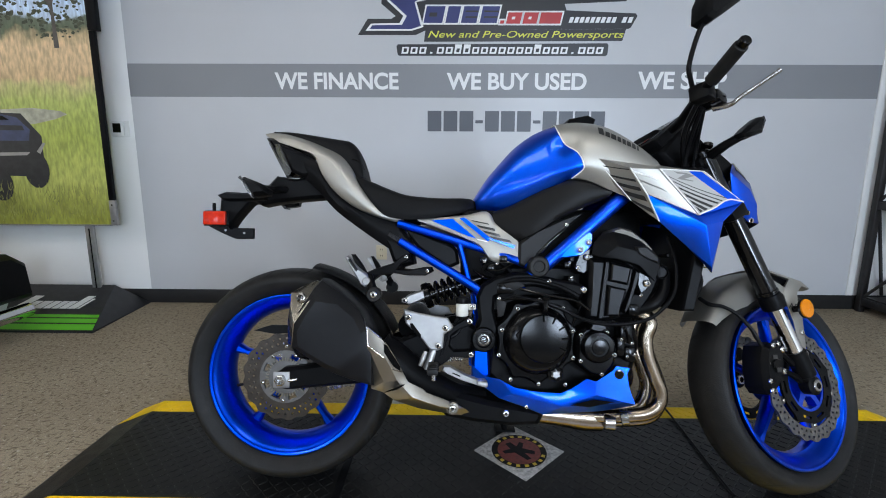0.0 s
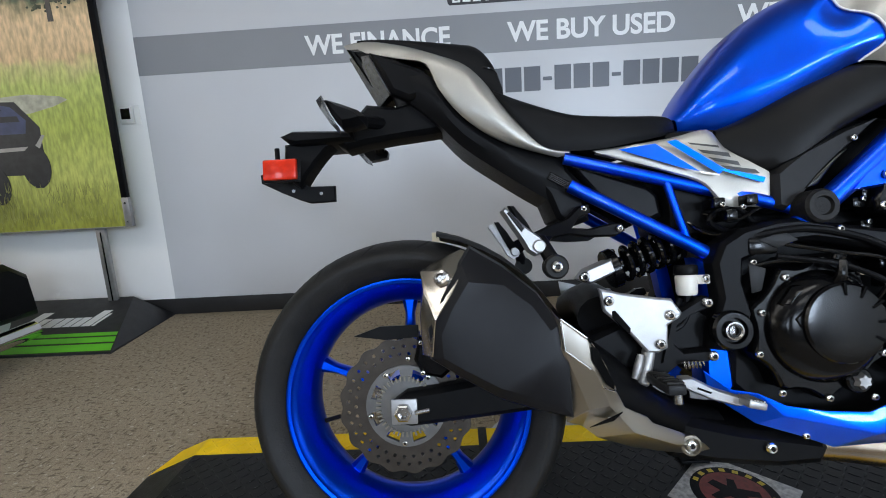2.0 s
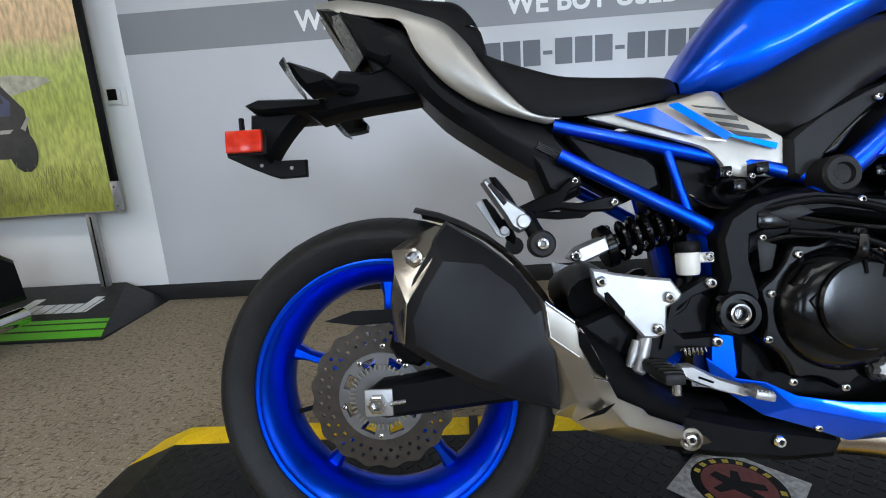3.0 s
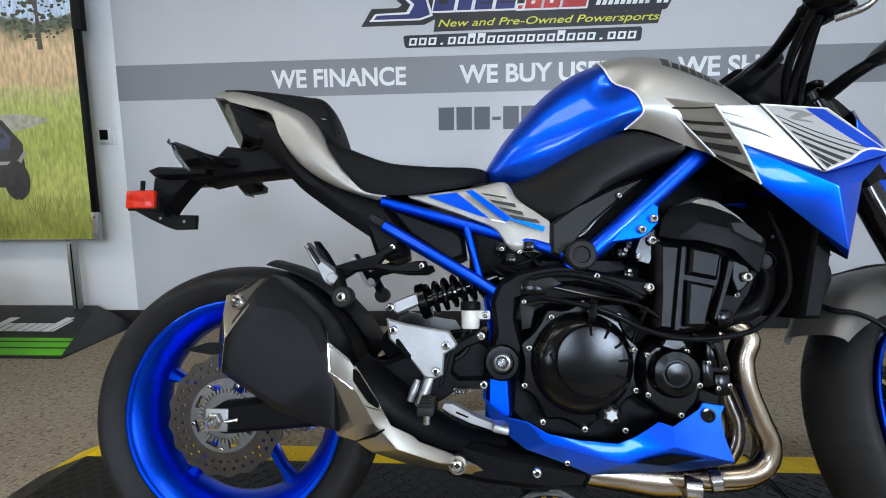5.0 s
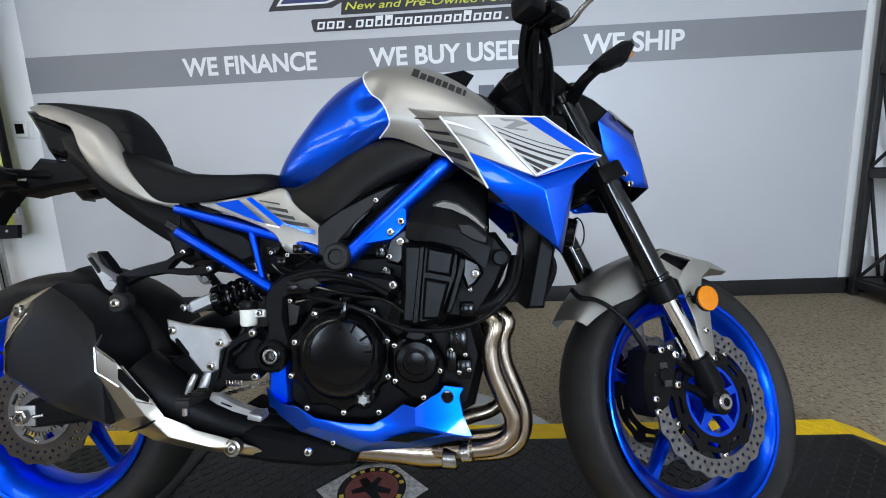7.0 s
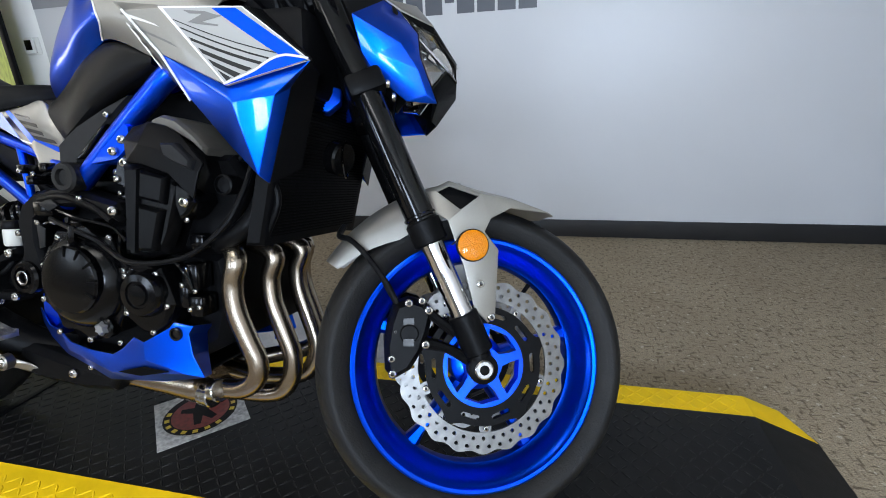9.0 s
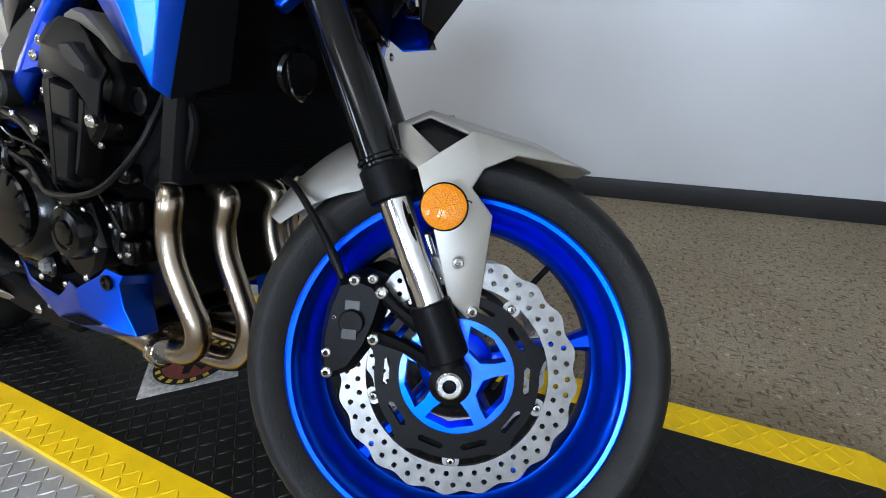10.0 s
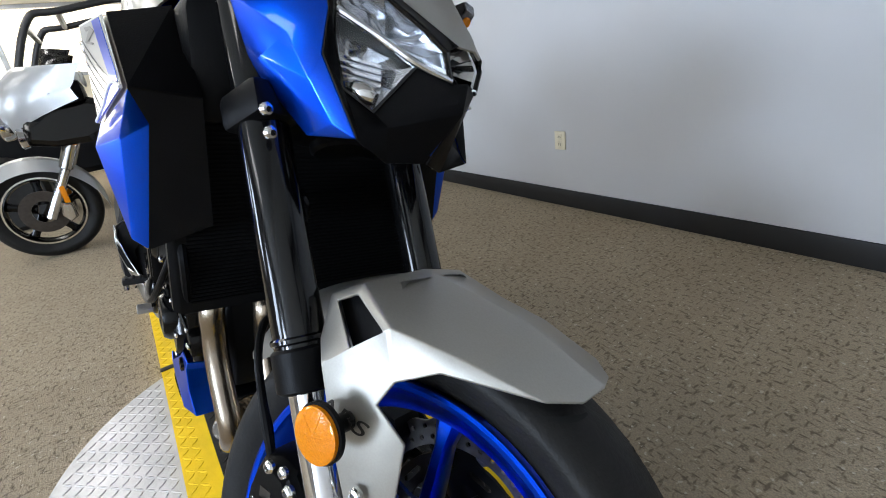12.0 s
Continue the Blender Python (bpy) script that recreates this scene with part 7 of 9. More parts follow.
# ---- handlebar, instruments, mirrors ----
bar = [(1.085, 0.0, 1.020), (1.075, -0.10, 1.022), (1.030, -0.20, 1.028), (0.985, -0.30, 1.036), (0.957, -0.405, 1.058)]
hb = part("handlebar", turned(tube_bm([(x, -y, z) for x, y, z in bar[:0:-1]] + bar, 0.012, 14)), M_MATTE, moto, "black tapered handlebar")
for s in (-1, 1):
    a, b = Vector((0.985, s * 0.30, 1.036)), Vector((0.957, s * 0.405, 1.058))
    part("grip", turned(cyl_bm(a, b, 0.0165, 18, 0.002)), M_RUBBER, hb, "black rubber grip")
    part("bar_end", turned(cyl_bm(b, b + (b - a).normalized() * 0.018, 0.013, 16, 0.003)), M_ENGINE, hb)
    part("switch_box", turned(merge(bmesh.new(), box_bm(-0.021, -0.026, -0.026, 0.022, 0.026, 0.018, 0.009), Matrix.Translation((0.997, s * 0.262, 1.030)) @ Matrix.Rotation(s * -0.3, 4, "Z"))), M_BLACK, hb)
    part("brake_cylinder", turned(merge(bmesh.new(), box_bm(-0.022, -0.045, -0.016, 0.034, 0.030, 0.016, 0.008), Matrix.Translation((1.045, s * 0.225, 1.030)) @ Matrix.Rotation(s * -0.3, 4, "Z"))), M_ENGINE, hb)
    part("lever", turned(tube_bm([(1.062, s * 0.235, 1.010), (1.080, s * 0.270, 1.006), (1.090, s * 0.295, 1.018), (1.118, s * 0.330, 1.040), (1.142, s * 0.362, 1.060)], [0.009, 0.006, 0.005, 0.0045, 0.0055], 10)), M_STEEL, hb, "bare alloy lever")
    mi = part("mirror_stalk", turned(tube_bm([(0.990, s * 0.245, 1.040), (0.965, s * 0.262, 1.060), (0.950, s * 0.275, 1.085), (0.965, s * 0.292, 1.150), (0.985, s * 0.305, 1.200)], 0.006, 10)), M_BLACK, hb, "black mirror stalk")
    drop, fwd = (0.070, 0.0) if s > 0 else (0.0, 0.0)
    part("mirror_head", turned(pillow_bm([(x + fwd, z - drop) for x, z in ((0.962, 1.190), (0.988, 1.186), (1.020, 1.208), (1.090, 1.262), (1.118, 1.305), (1.085, 1.318), (1.000, 1.290), (0.972, 1.240))], s * 0.285, s * 0.330, s * 0.338, 0.012)), M_BLACK, mi, "angular black mirror")
    fs = part("front_indicator", turned(pillow_bm([(1.140, 0.950), (1.165, 0.972), (1.210, 1.004), (1.232, 1.010), (1.236, 0.998), (1.215, 0.962), (1.178, 0.944), (1.152, 0.940)], s * 0.220, s * 0.245, s * 0.252, 0.010)), M_BLACK, moto, "black arrow-shaped front indicator")
    part("indicator_stem", turned(tube_bm([(1.165, s * 0.235, 0.952), (1.150, s * 0.19, 0.940), (1.160, s * 0.12, 0.930)], [0.010, 0.012, 0.016], 10)), M_BLACK, fs)
    part("lens", turned(shell_bm([(1.234, s * 0.222, 1.011), (1.238, s * 0.222, 0.998), (1.238, s * 0.246, 0.998), (1.234, s * 0.246, 1.011), (1.216, s * 0.246, 0.960), (1.216, s * 0.222, 0.960)], [(0, 1, 2, 3), (1, 5, 4, 2)], 0.002, 0)), M_LENSC, fs, "clear indicator lens")
    part("bulb", turned(cyl_bm((1.229, s * 0.234, 0.985), (1.236, s * 0.234, 0.982), 0.008, 14, 0.002)), M_AMBER, fs)
part("fluid_reservoir", turned(cyl_bm((1.068, -0.205, 1.035), (1.072, -0.205, 1.068), 0.019, 20, 0.003)), M_BLACK, hb, "small black brake fluid reservoir")
for s in (-1, 1):
    part("bar_riser", turned(tube_bm([(1.085, s * 0.045, 1.020), (1.090, s * 0.042, 0.985), (1.105, s * 0.040, 0.945)], 0.020, 12)), M_MATTE, hb)
part("bar_clamp", turned(box_bm(1.055, -0.05, 0.965, 1.115, 0.05, 1.040, 0.01)), M_MATTE, hb)
mt_ = part("instrument_panel", turned(merge(bmesh.new(), box_bm(-0.080, -0.085, -0.016, 0.080, 0.085, 0.020, 0.012), Matrix.Translation((1.090, 0.0, 1.020)) @ Matrix.Rotation(radians(-38), 4, "Y"))), M_BLACK, moto, "black instrument panel")
part("screen", turned(merge(bmesh.new(), box_bm(-0.065, -0.070, 0.019, 0.065, 0.070, 0.022, 0.001), Matrix.Translation((1.090, 0.0, 1.020)) @ Matrix.Rotation(radians(-38), 4, "Y"))), M_GLOSSB, mt_, "dark instrument screen")
part("meter_cowl", turned(pillow_bm([(1.020, 0.945), (1.060, 0.985), (1.130, 1.045), (1.165, 1.030), (1.220, 0.985), (1.215, 0.930), (1.130, 0.900), (1.060, 0.910)], 0.085, -0.080, -0.090, 0.012)), M_BLACK, moto)
for pts in ([(1.06, -0.20, 1.015), (1.10, -0.14, 0.98), (1.12, -0.08, 0.93), (1.14, -0.06, 0.86)], [(1.03, -0.23, 1.01), (1.06, -0.16, 0.96), (1.08, -0.11, 0.90), (1.10, -0.10, 0.84)], [(1.05, 0.20, 1.015), (1.11, 0.12, 0.97), (1.14, 0.07, 0.90)], [(1.00, -0.245, 1.012), (1.015, -0.19, 0.975), (1.05, -0.14, 0.945), (1.09, -0.10, 0.90)], [(1.035, -0.215, 1.012), (1.05, -0.16, 0.98), (1.075, -0.12, 0.94), (1.11, -0.09, 0.90)], [(1.045, -0.225, 1.02), (1.09, -0.17, 1.00), (1.12, -0.12, 0.95), (1.13, -0.09, 0.88)]):
    part("cable", turned(tube_bm(pts, 0.0065, 8)), M_BLACK, hb)

# ---- headlight ----
HL = {"a": (1.258, -0.120, 0.924), "b": (1.288, -0.106, 0.912), "c": (1.318, -0.118, 0.870), "d": (1.322, -0.123, 0.827), "tip": (1.356, -0.100, 0.755), "f": (1.300, -0.112, 0.752), "g": (1.268, -0.114, 0.776), "h": (1.225, -0.130, 0.815), "i": (1.206, -0.150, 0.880),
      "lt": (1.312, -0.106, 0.852), "ll": (1.325, -0.098, 0.803), "lb": (1.341, -0.067, 0.786), "lr": (1.376, -0.052, 0.834), "g2": (1.400, -0.022, 0.826), "a2": (1.396, -0.033, 0.853), "b2": (1.380, -0.046, 0.868), "b3": (1.350, -0.078, 0.891), "ct": (1.306, -0.104, 0.896),
      "nose": (1.405, 0.0, 0.801), "nt": (1.406, 0.0, 0.832), "ridge": (1.358, -0.060, 0.773), "cl": (1.350, -0.094, 0.764), "cb": (1.366, -0.004, 0.744), "cb2": (1.352, -0.050, 0.738),
      "bt": (1.408, 0.0, 0.864), "bt2": (1.402, -0.022, 0.862), "bu": (1.400, 0.0, 0.880), "pk": (1.330, 0.0, 0.960), "pk2": (1.318, -0.058, 0.950), "bo": (1.349, -0.084, 0.900), "r1": (1.288, -0.138, 0.842), "r2": (1.318, -0.131, 0.802), "p1": (1.252, -0.137, 0.822), "p2": (1.334, -0.113, 0.766)}
HLK = list(HL)


def hl_shell(s, names, thick=0.003, bevel=0.001, dx=0.0, squeeze=1.0):
    """One moulding of the headlight, from named corners; s mirrors it."""
    used = sorted({n for f_ in names for n in f_}, key=HLK.index)
    v = [(HL[n][0] + dx, s * HL[n][1] * squeeze, 0.84 + (HL[n][2] - 0.84) * squeeze) for n in used]
    return turned(shell_bm(v, [tuple(used.index(n) for n in f_) for f_ in names], thick, bevel))


M_LAMP = mat("lamp_chrome_facets", (0.80, 0.83, 0.88), 0.14, metal=1.0, rvary=0.05, scale=60)
for s in (1, -1):
    blue = part("headlight_cowl", hl_shell(s, [("a", "b", "c", "r1", "i"), ("c", "d", "r2", "r1"), ("d", "tip", "p2", "r2"), ("i", "r1", "p1", "h"), ("r1", "r2", "p1"), ("r2", "p2", "p1"), ("h", "p1", "p2", "f", "g"), ("p2", "tip", "f")], 0.003, 0.0045), M_BLUE, moto, "creased blue headlight side cowl", smooth=45)
    part("brow", hl_shell(s, [("bt", "bt2", "bo", "pk2", "bu"), ("bu", "pk2", "pk")]), M_SILP, blue, "silver headlight brow")
    part("brow_side", hl_shell(s, [("bo", "b", "a", "pk2")]), M_SILP, blue)
    part("lamp_surround", hl_shell(s, [("b", "bo", "b3", "ct"), ("b", "ct", "lt", "c"), ("c", "lt", "ll", "d"), ("d", "ll", "cl", "tip")], 0.002, 0.0006), M_MATTE, blue, "dark lamp surround")
    part("brow_lip", hl_shell(s, [("bo", "bt2", "a2", "b2", "b3")], 0.002, 0.0006), M_GLOSSB, blue)
    part("lamp_back", hl_shell(s, [("ct", "lt", "ll", "lb", "lr", "g2", "a2", "b2", "b3")], 0.003, 0, -0.050, 0.97), M_REFLD, blue, "dark back of the lamp")
    div = [(1.314, s * -0.104, 0.874), (1.346, s * -0.076, 0.856), (1.376, s * -0.053, 0.838), (1.400, s * -0.022, 0.828)]
    part("lamp_divider", turned(tube_bm(div, 0.0034, 8)), M_LAMP, blue)
    # two chambers of bright facets behind the lens, with flutes and a bulb shield in the lower one
    up_ring = [HL[n] for n in ("ct", "b3", "b2", "a2", "g2", "lr")] + [(1.345, -0.078, 0.856), (1.314, -0.106, 0.872)]
    low_ring = [HL["lt"], (1.340, -0.082, 0.846), HL["lr"], HL["lb"], HL["ll"]]
    for ring, deep, cells in ((up_ring, 0.030, 0.62), (low_ring, 0.040, 0.50)):
        c = sum((Vector(r) for r in ring), Vector()) / len(ring)
        back = Vector((-0.90, 0.40, 0.0)) * deep
        fine = [Vector(a_).lerp(Vector(b_), f_) for a_, b_ in zip(ring, ring[1:] + ring[:1]) for f_ in (0.0, 0.5)]
        rim = [c + (r - c) * 0.97 + Vector((-0.004, 0.002, 0.0)) for r in fine]
        mid_ = [c + (r - c) * cells + back * (0.75 if k % 2 else 0.45) for k, r in enumerate(fine)]
        for k in range(len(fine)):
            j = (k + 1) % len(fine)
            for tri_ in ((rim[k], rim[j], mid_[j], mid_[k]), (mid_[k], mid_[j], c + back)):
                part("reflector_facet", turned(shell_bm([(v_.x, s * v_.y, v_.z) for v_ in tri_], [tuple(range(len(tri_)))], 0.0012, 0)), M_LAMP, blue)
    for k in range(5):
        part("reflector_flute", turned(tube_bm([(1.300 + 0.002 * k, s * -0.088, 0.838 - 0.0065 * k), (1.338 + 0.001 * k, s * -0.060, 0.833 - 0.0065 * k)], 0.0030, 8)), M_LAMP, blue)
    part("bulb_shield", turned(tube_bm([(1.306, s * -0.086, 0.806), (1.330, s * -0.074, 0.803), (1.340, s * -0.066, 0.800)], [0.010, 0.012, 0.009], 14)), M_CHROME, blue)
    lens = part("headlight_lens", hl_shell(s, [("ct", "lt", "lr", "g2", "a2", "b2", "b3"), ("lt", "ll", "lb", "lr")], 0.0022, 0), glass, blue, "clear headlight lens")
    lens.visible_shadow = False
    part("lamp_bezel", turned(tube_bm([(HL[n][0] + 0.001, s * HL[n][1], HL[n][2]) for n in ("ct", "lt", "ll", "lb", "lr", "g2", "a2", "b2", "b3")], 0.0026, 6, straight=True)), M_GLOSSB, blue)
    part("chin", hl_shell(s, [("lb", "ridge", "nose", "nt", "g2", "lr"), ("lb", "ll", "cl", "ridge"), ("cl", "tip", "cb2", "ridge"), ("ridge", "cb2", "cb", "nose")]), M_BLACK, blue, "black headlight chin")
    part("cowl_inner", turned(pillow_bm([(1.205, 0.915), (1.285, 0.930), (1.290, 0.880), (1.285, 0.790), (1.280, 0.755), (1.235, 0.800)], s * 0.0, s * -0.085, s * -0.095, 0.012)), M_MATTE, blue)

vis = part("headlight_visor", turned(pillow_bm([(1.150, 0.930), (1.172, 0.968), (1.198, 0.972), (1.235, 0.958), (1.285, 0.924), (1.300, 0.890), (1.240, 0.870), (1.170, 0.880)], 0.112, -0.104, -0.114, 0.012)), M_BLACK, moto, "black cowl over the headlight", smooth=25)
part("visor_bolt", turned(cyl_bm((1.180, -0.108, 0.968), (1.182, -0.108, 0.982), 0.016, 18, 0.003)), M_ENGINE, vis)

# ---- final drive on the far side ----
spr = part("rear_sprocket", holed_bm([(0.104 * math.cos(2 * math.pi * i / 88) * (1.0 if i % 2 else 0.94), RAZ + 0.104 * math.sin(2 * math.pi * i / 88) * (1.0 if i % 2 else 0.94)) for i in range(88)], [[(0.06 * math.cos(-2 * math.pi * i / 24), RAZ + 0.06 * math.sin(-2 * math.pi * i / 24)) for i in range(24)]], 0.098, 0.104), M_STEEL, moto, "steel rear sprocket")
links = bmesh.new()
for a, b in (((0.0, 0.101, RAZ + 0.104), (0.600, 0.101, 0.440)), ((0.0, 0.101, RAZ - 0.104), (0.600, 0.101, 0.360))):
    a, b = Vector(a), Vector(b)
    for k in range(40):
        p = a.lerp(b, (k + 0.5) / 40)
        box_bm(p.x - 0.0062, 0.094 if k % 2 else 0.096, p.z - 0.005, p.x + 0.0062, 0.108 if k % 2 else 0.106, p.z + 0.005, bm=links)
tagged(part("drive_chain", links, M_STEEL, spr, "steel drive chain", smooth=0), kind="stuff")

# ---- the platform under the motorcycle ----
PX0, PX1, PY0, PY1 = -0.66, 2.085, -0.232, 0.384
IY0, IY1 = -0.154, 0.303
plat = tagged(new("display_platform"), "low black tread display platform with yellow painted edges", "platform")
part("deck", box_bm(PX0, IY0, CARPET, PX1, IY1, TOP - 0.0018), M_MAT, plat, "black tread deck")
for y0, y1, cut in ((PY0, IY0 - 0.0006, -1), (IY1 + 0.0006, PY1, 1)):
    part("edge_strip", box_bm(PX0, y0, CARPET, PX1, y1, TOP - 0.0018), M_YELLOW, plat, "yellow painted tread edge")
    tagged(part("edge_tread", tread(lambda x, y: not (0.125 < x < 0.175), PX0 + 0.005, PX1 - 0.005, y0 + 0.003, y1 - 0.003, TOP - 0.0019, 0.0245, 0.0145, bmesh.new()), M_YELLOW, plat, smooth=0), kind="stuff")
tagged(part("deck_tread", tread(lambda x, y: not (0.135 < x < 0.165) and abs(x - 0.699) + abs(y - 0.083) > 0.158, PX0 + 0.005, PX1 - 0.005, IY0 + 0.004, IY1 - 0.004, TOP - 0.0019, 0.0245, 0.0145, bmesh.new()), M_MAT, plat, smooth=0), kind="stuff")
part("seam_strap", box_bm(0.138, PY0 - 0.002, TOP - 0.0012, 0.162, PY1 + 0.002, TOP + 0.0016, 0.0004), M_BLACK, plat)
for s, xa, xb in ((-1, PX0, -0.80), (1, PX1, 2.23)):
    # sloping ends with cut corners
    for name, poly, m_ in (("ramp", [(xa, IY0), (xb, IY0 + 0.004), (xb, IY1 - 0.004), (xa, IY1)], M_MAT),
                           ("ramp_edge", [(xa, PY0), (xa + (xb - xa) * 0.62, PY0), (xb, IY0 + 0.003), (xa, IY0 - 0.0006)], M_YELLOW),
                           ("ramp_edge", [(xa, PY1), (xa + (xb - xa) * 0.62, PY1), (xb, IY1 - 0.003), (xa, IY1 + 0.0006)], M_YELLOW)):
        bm = slab_bm(poly, CARPET, TOP)
        for v in bm.verts:
            if v.co.z > CARPET + 0.01:
                v.co.z = TOP - 0.0018 + (CARPET + 0.002 - TOP) * abs(v.co.x - xa) / abs(xb - xa)
        part(name, bm, m_, plat, smooth=0)

# silver turntable that shows past both long edges
TCX, TCY, TR = 0.70, 0.08, 0.615
turn = tagged(new("turntable"), "round silver tread plate turntable under the platform", "turntable")
part("disc", slab_bm([(TCX + TR * math.cos(2 * math.pi * i / 96), TCY + TR * math.sin(2 * math.pi * i / 96)) for i in range(96)], CARPET, -0.0115), M_SILVER, turn)
tagged(part("disc_tread", tread(lambda x, y: (x - TCX) ** 2 + (y - TCY) ** 2 < (TR - 0.014) ** 2 and not PY0 - 0.004 < y < PY1 + 0.004, TCX - TR, TCX + TR, TCY - TR, TCY + TR, -0.0116, 0.0245, 0.0150, bmesh.new()), M_SILVER, turn, smooth=0), kind="stuff")

# worn badge plate on the deck
M_BADGE = mat("scuffed_badge", (0.50, 0.48, 0.46), 0.45, metal=0.3, vary=0.5, scale=60, bump=0.3, bscale=200, rvary=0.15)
M_BRED = mat("badge_red", (0.16, 0.022, 0.018), 0.5, vary=0.4, scale=60, rvary=0.1)
M_BYEL = mat("badge_yellow", (0.55, 0.40, 0.03), 0.5, vary=0.3, scale=90)
badge = holder("floor_badge", pose(0.699, 0.083, TOP - 0.0006, 0, 0, 45) @ Matrix.Diagonal((0.70, 0.70, 1, 1)), "scuffed square badge plate with a dark red disc", "floor badge")


def disc(r, z0, z1, x=0.0, y=0.0, n=40):
    return slab_bm([(x + r * math.cos(2 * math.pi * i / n), y + r * math.sin(2 * math.pi * i / n)) for i in range(n)], z0, z1)


part("plate", box_bm(-0.15, -0.15, 0, 0.15, 0.15, 0.0016, 0.0005), M_BADGE, badge)
part("ring", disc(0.140, 0.0016, 0.0020, n=64), M_BADGE, badge)
part("black_ring", disc(0.128, 0.0020, 0.0024, n=64), M_BLACK, badge, "black printed ring")
part("red_disc", disc(0.100, 0.0024, 0.0028, n=64), M_BRED, badge, "dark red printed disc")
for i in range(15):
    a = radians(-160 + i * 20 if i < 8 else 20 + (i - 8) * 20)
    bm = box_bm(-0.009, -0.008, 0.0024, 0.009, 0.008, 0.0029)
    part("printed_bar", merge(bmesh.new(), bm, Matrix.Rotation(a - radians(45), 4, "Z") @ Matrix.Translation((0.113, 0, 0)) @ Matrix.Rotation(radians(90), 4, "Z")), M_BYEL, badge)
fig = slab_bm([(-0.03, -0.07), (-0.008, -0.075), (0.004, -0.03), (0.03, -0.068), (0.05, -0.055), (0.026, 0.0), (0.062, 0.02), (0.055, 0.04), (0.018, 0.028), (0.022, 0.07), (-0.006, 0.078), (-0.018, 0.036), (-0.06, 0.05), (-0.066, 0.03), (-0.026, 0.004)], 0.0028, 0.0033)
part("printed_shape", fig, M_BLACK, badge)

# thin cable lying across the deck
thing("cable", tube_bm([(1.30, 0.62, CARPET + 0.004), (1.305, 0.41, CARPET + 0.02), (1.30, 0.375, TOP + 0.004), (1.295, 0.20, TOP + 0.004), (1.285, 0.02, TOP + 0.004), (1.28, -0.12, TOP + 0.004)], 0.0035, 8), M_BLACK, "thin black cable lying across the platform", "cable")

# ---- wall print: dealer's mark in plain shapes, number bars, tag line ----
LZ = WALL_Y - 0.0055
M_NAVY = mat("navy_vinyl", (0.020, 0.030, 0.16), 0.35, vary=0.15, scale=6)
M_LRED = mat("red_vinyl", (0.52, 0.03, 0.035), 0.35, vary=0.15, scale=6)
M_LBLK = mat("black_vinyl", (0.012, 0.012, 0.016), 0.35, vary=0.15, scale=6)
M_LYEL = mat("yellow_vinyl", (0.66, 0.66, 0.05), 0.4)
logo = tagged(new("wall_sign"), "black, navy and red dealer's mark printed on the wall", "wall sign")


def flat(name, pts, layer, material, parent):
    return part(name, plate_bm(pts, LZ + 0.001 - 0.0007 * layer, LZ + 0.0003 - 0.0007 * layer), material, parent, smooth=0)


flat("plate", [(-0.141, 1.757), (0.235, 1.757), (0.30, 1.786), (1.60, 1.796), (1.615, 1.803), (1.652, 1.872), (1.640, 1.888), (1.200, 1.906), (1.185, 1.944), (1.575, 1.960), (1.62, 2.12), (1.0, 2.13), (0.9, 2.20), (0.14, 2.20), (0.02, 2.10), (0.015, 1.945), (0.105, 1.872), (0.078, 1.855), (-0.075, 1.855)], 1, M_LBLK, logo)
for pts, m_ in (([(-0.090, 1.783), (0.210, 1.783), (0.285, 1.806), (0.240, 1.955), (0.330, 1.972), (0.50, 1.980), (0.55, 2.13), (0.12, 2.12), (0.045, 2.05), (0.050, 1.965), (0.155, 1.872), (0.130, 1.830), (-0.055, 1.826)], M_LETTER_W),
                ([(-0.065, 1.793), (0.205, 1.793), (0.268, 1.812), (0.228, 1.955), (0.280, 1.985), (0.48, 1.992), (0.52, 2.12), (0.13, 2.11), (0.062, 2.045), (0.068, 1.968), (0.178, 1.872), (0.145, 1.818), (-0.045, 1.816)], M_NAVY)):
    flat("letter_shape", pts, 2 if m_ is M_LETTER_W else 3, m_, logo)
for i, (a, b, m_, z0, z1) in enumerate([(0.285, 0.405, M_NAVY, 1.830, 1.930), (0.425, 0.505, M_NAVY, 1.830, 1.930), (0.525, 0.625, M_NAVY, 1.830, 1.930), (0.645, 0.755, M_NAVY, 1.830, 1.930), (0.775, 0.800, M_LRED, 1.826, 1.845), (0.815, 0.905, M_LRED, 1.826, 1.893), (0.920, 1.010, M_LRED, 1.826, 1.893), (1.025, 1.160, M_LRED, 1.826, 1.893)]):
    k = 0.22 * (z1 - z0)
    flat("letter_shape", [(a - 0.011, z0 - 0.010), (b + 0.008, z0 - 0.010), (b + k + 0.012, z1 + 0.010), (a + k - 0.008, z1 + 0.010)], 2, M_LETTER_W, logo)
    flat("letter_shape", [(a, z0), (b, z0), (b + k, z1), (a + k, z1)], 4, m_, logo)
    if i in (0, 5, 6):
        flat("letter_shape", [(a + 0.035, z0 + (z1 - z0) * 0.38), (b - 0.035, z0 + (z1 - z0) * 0.38), (b - 0.030, z0 + (z1 - z0) * 0.62), (a + 0.040, z0 + (z1 - z0) * 0.62)], 5, M_LBLK if i == 0 else M_LETTER_W, logo)
    if i in (2, 3):
        for q in (0.30, 0.64):
            flat("letter_shape", [(a + 0.03, z0 + (z1 - z0) * q), (b + k * q, z0 + (z1 - z0) * q), (b + k * q, z0 + (z1 - z0) * (q + 0.1)), (a + 0.03, z0 + (z1 - z0) * (q + 0.1))], 5, M_LBLK, logo)
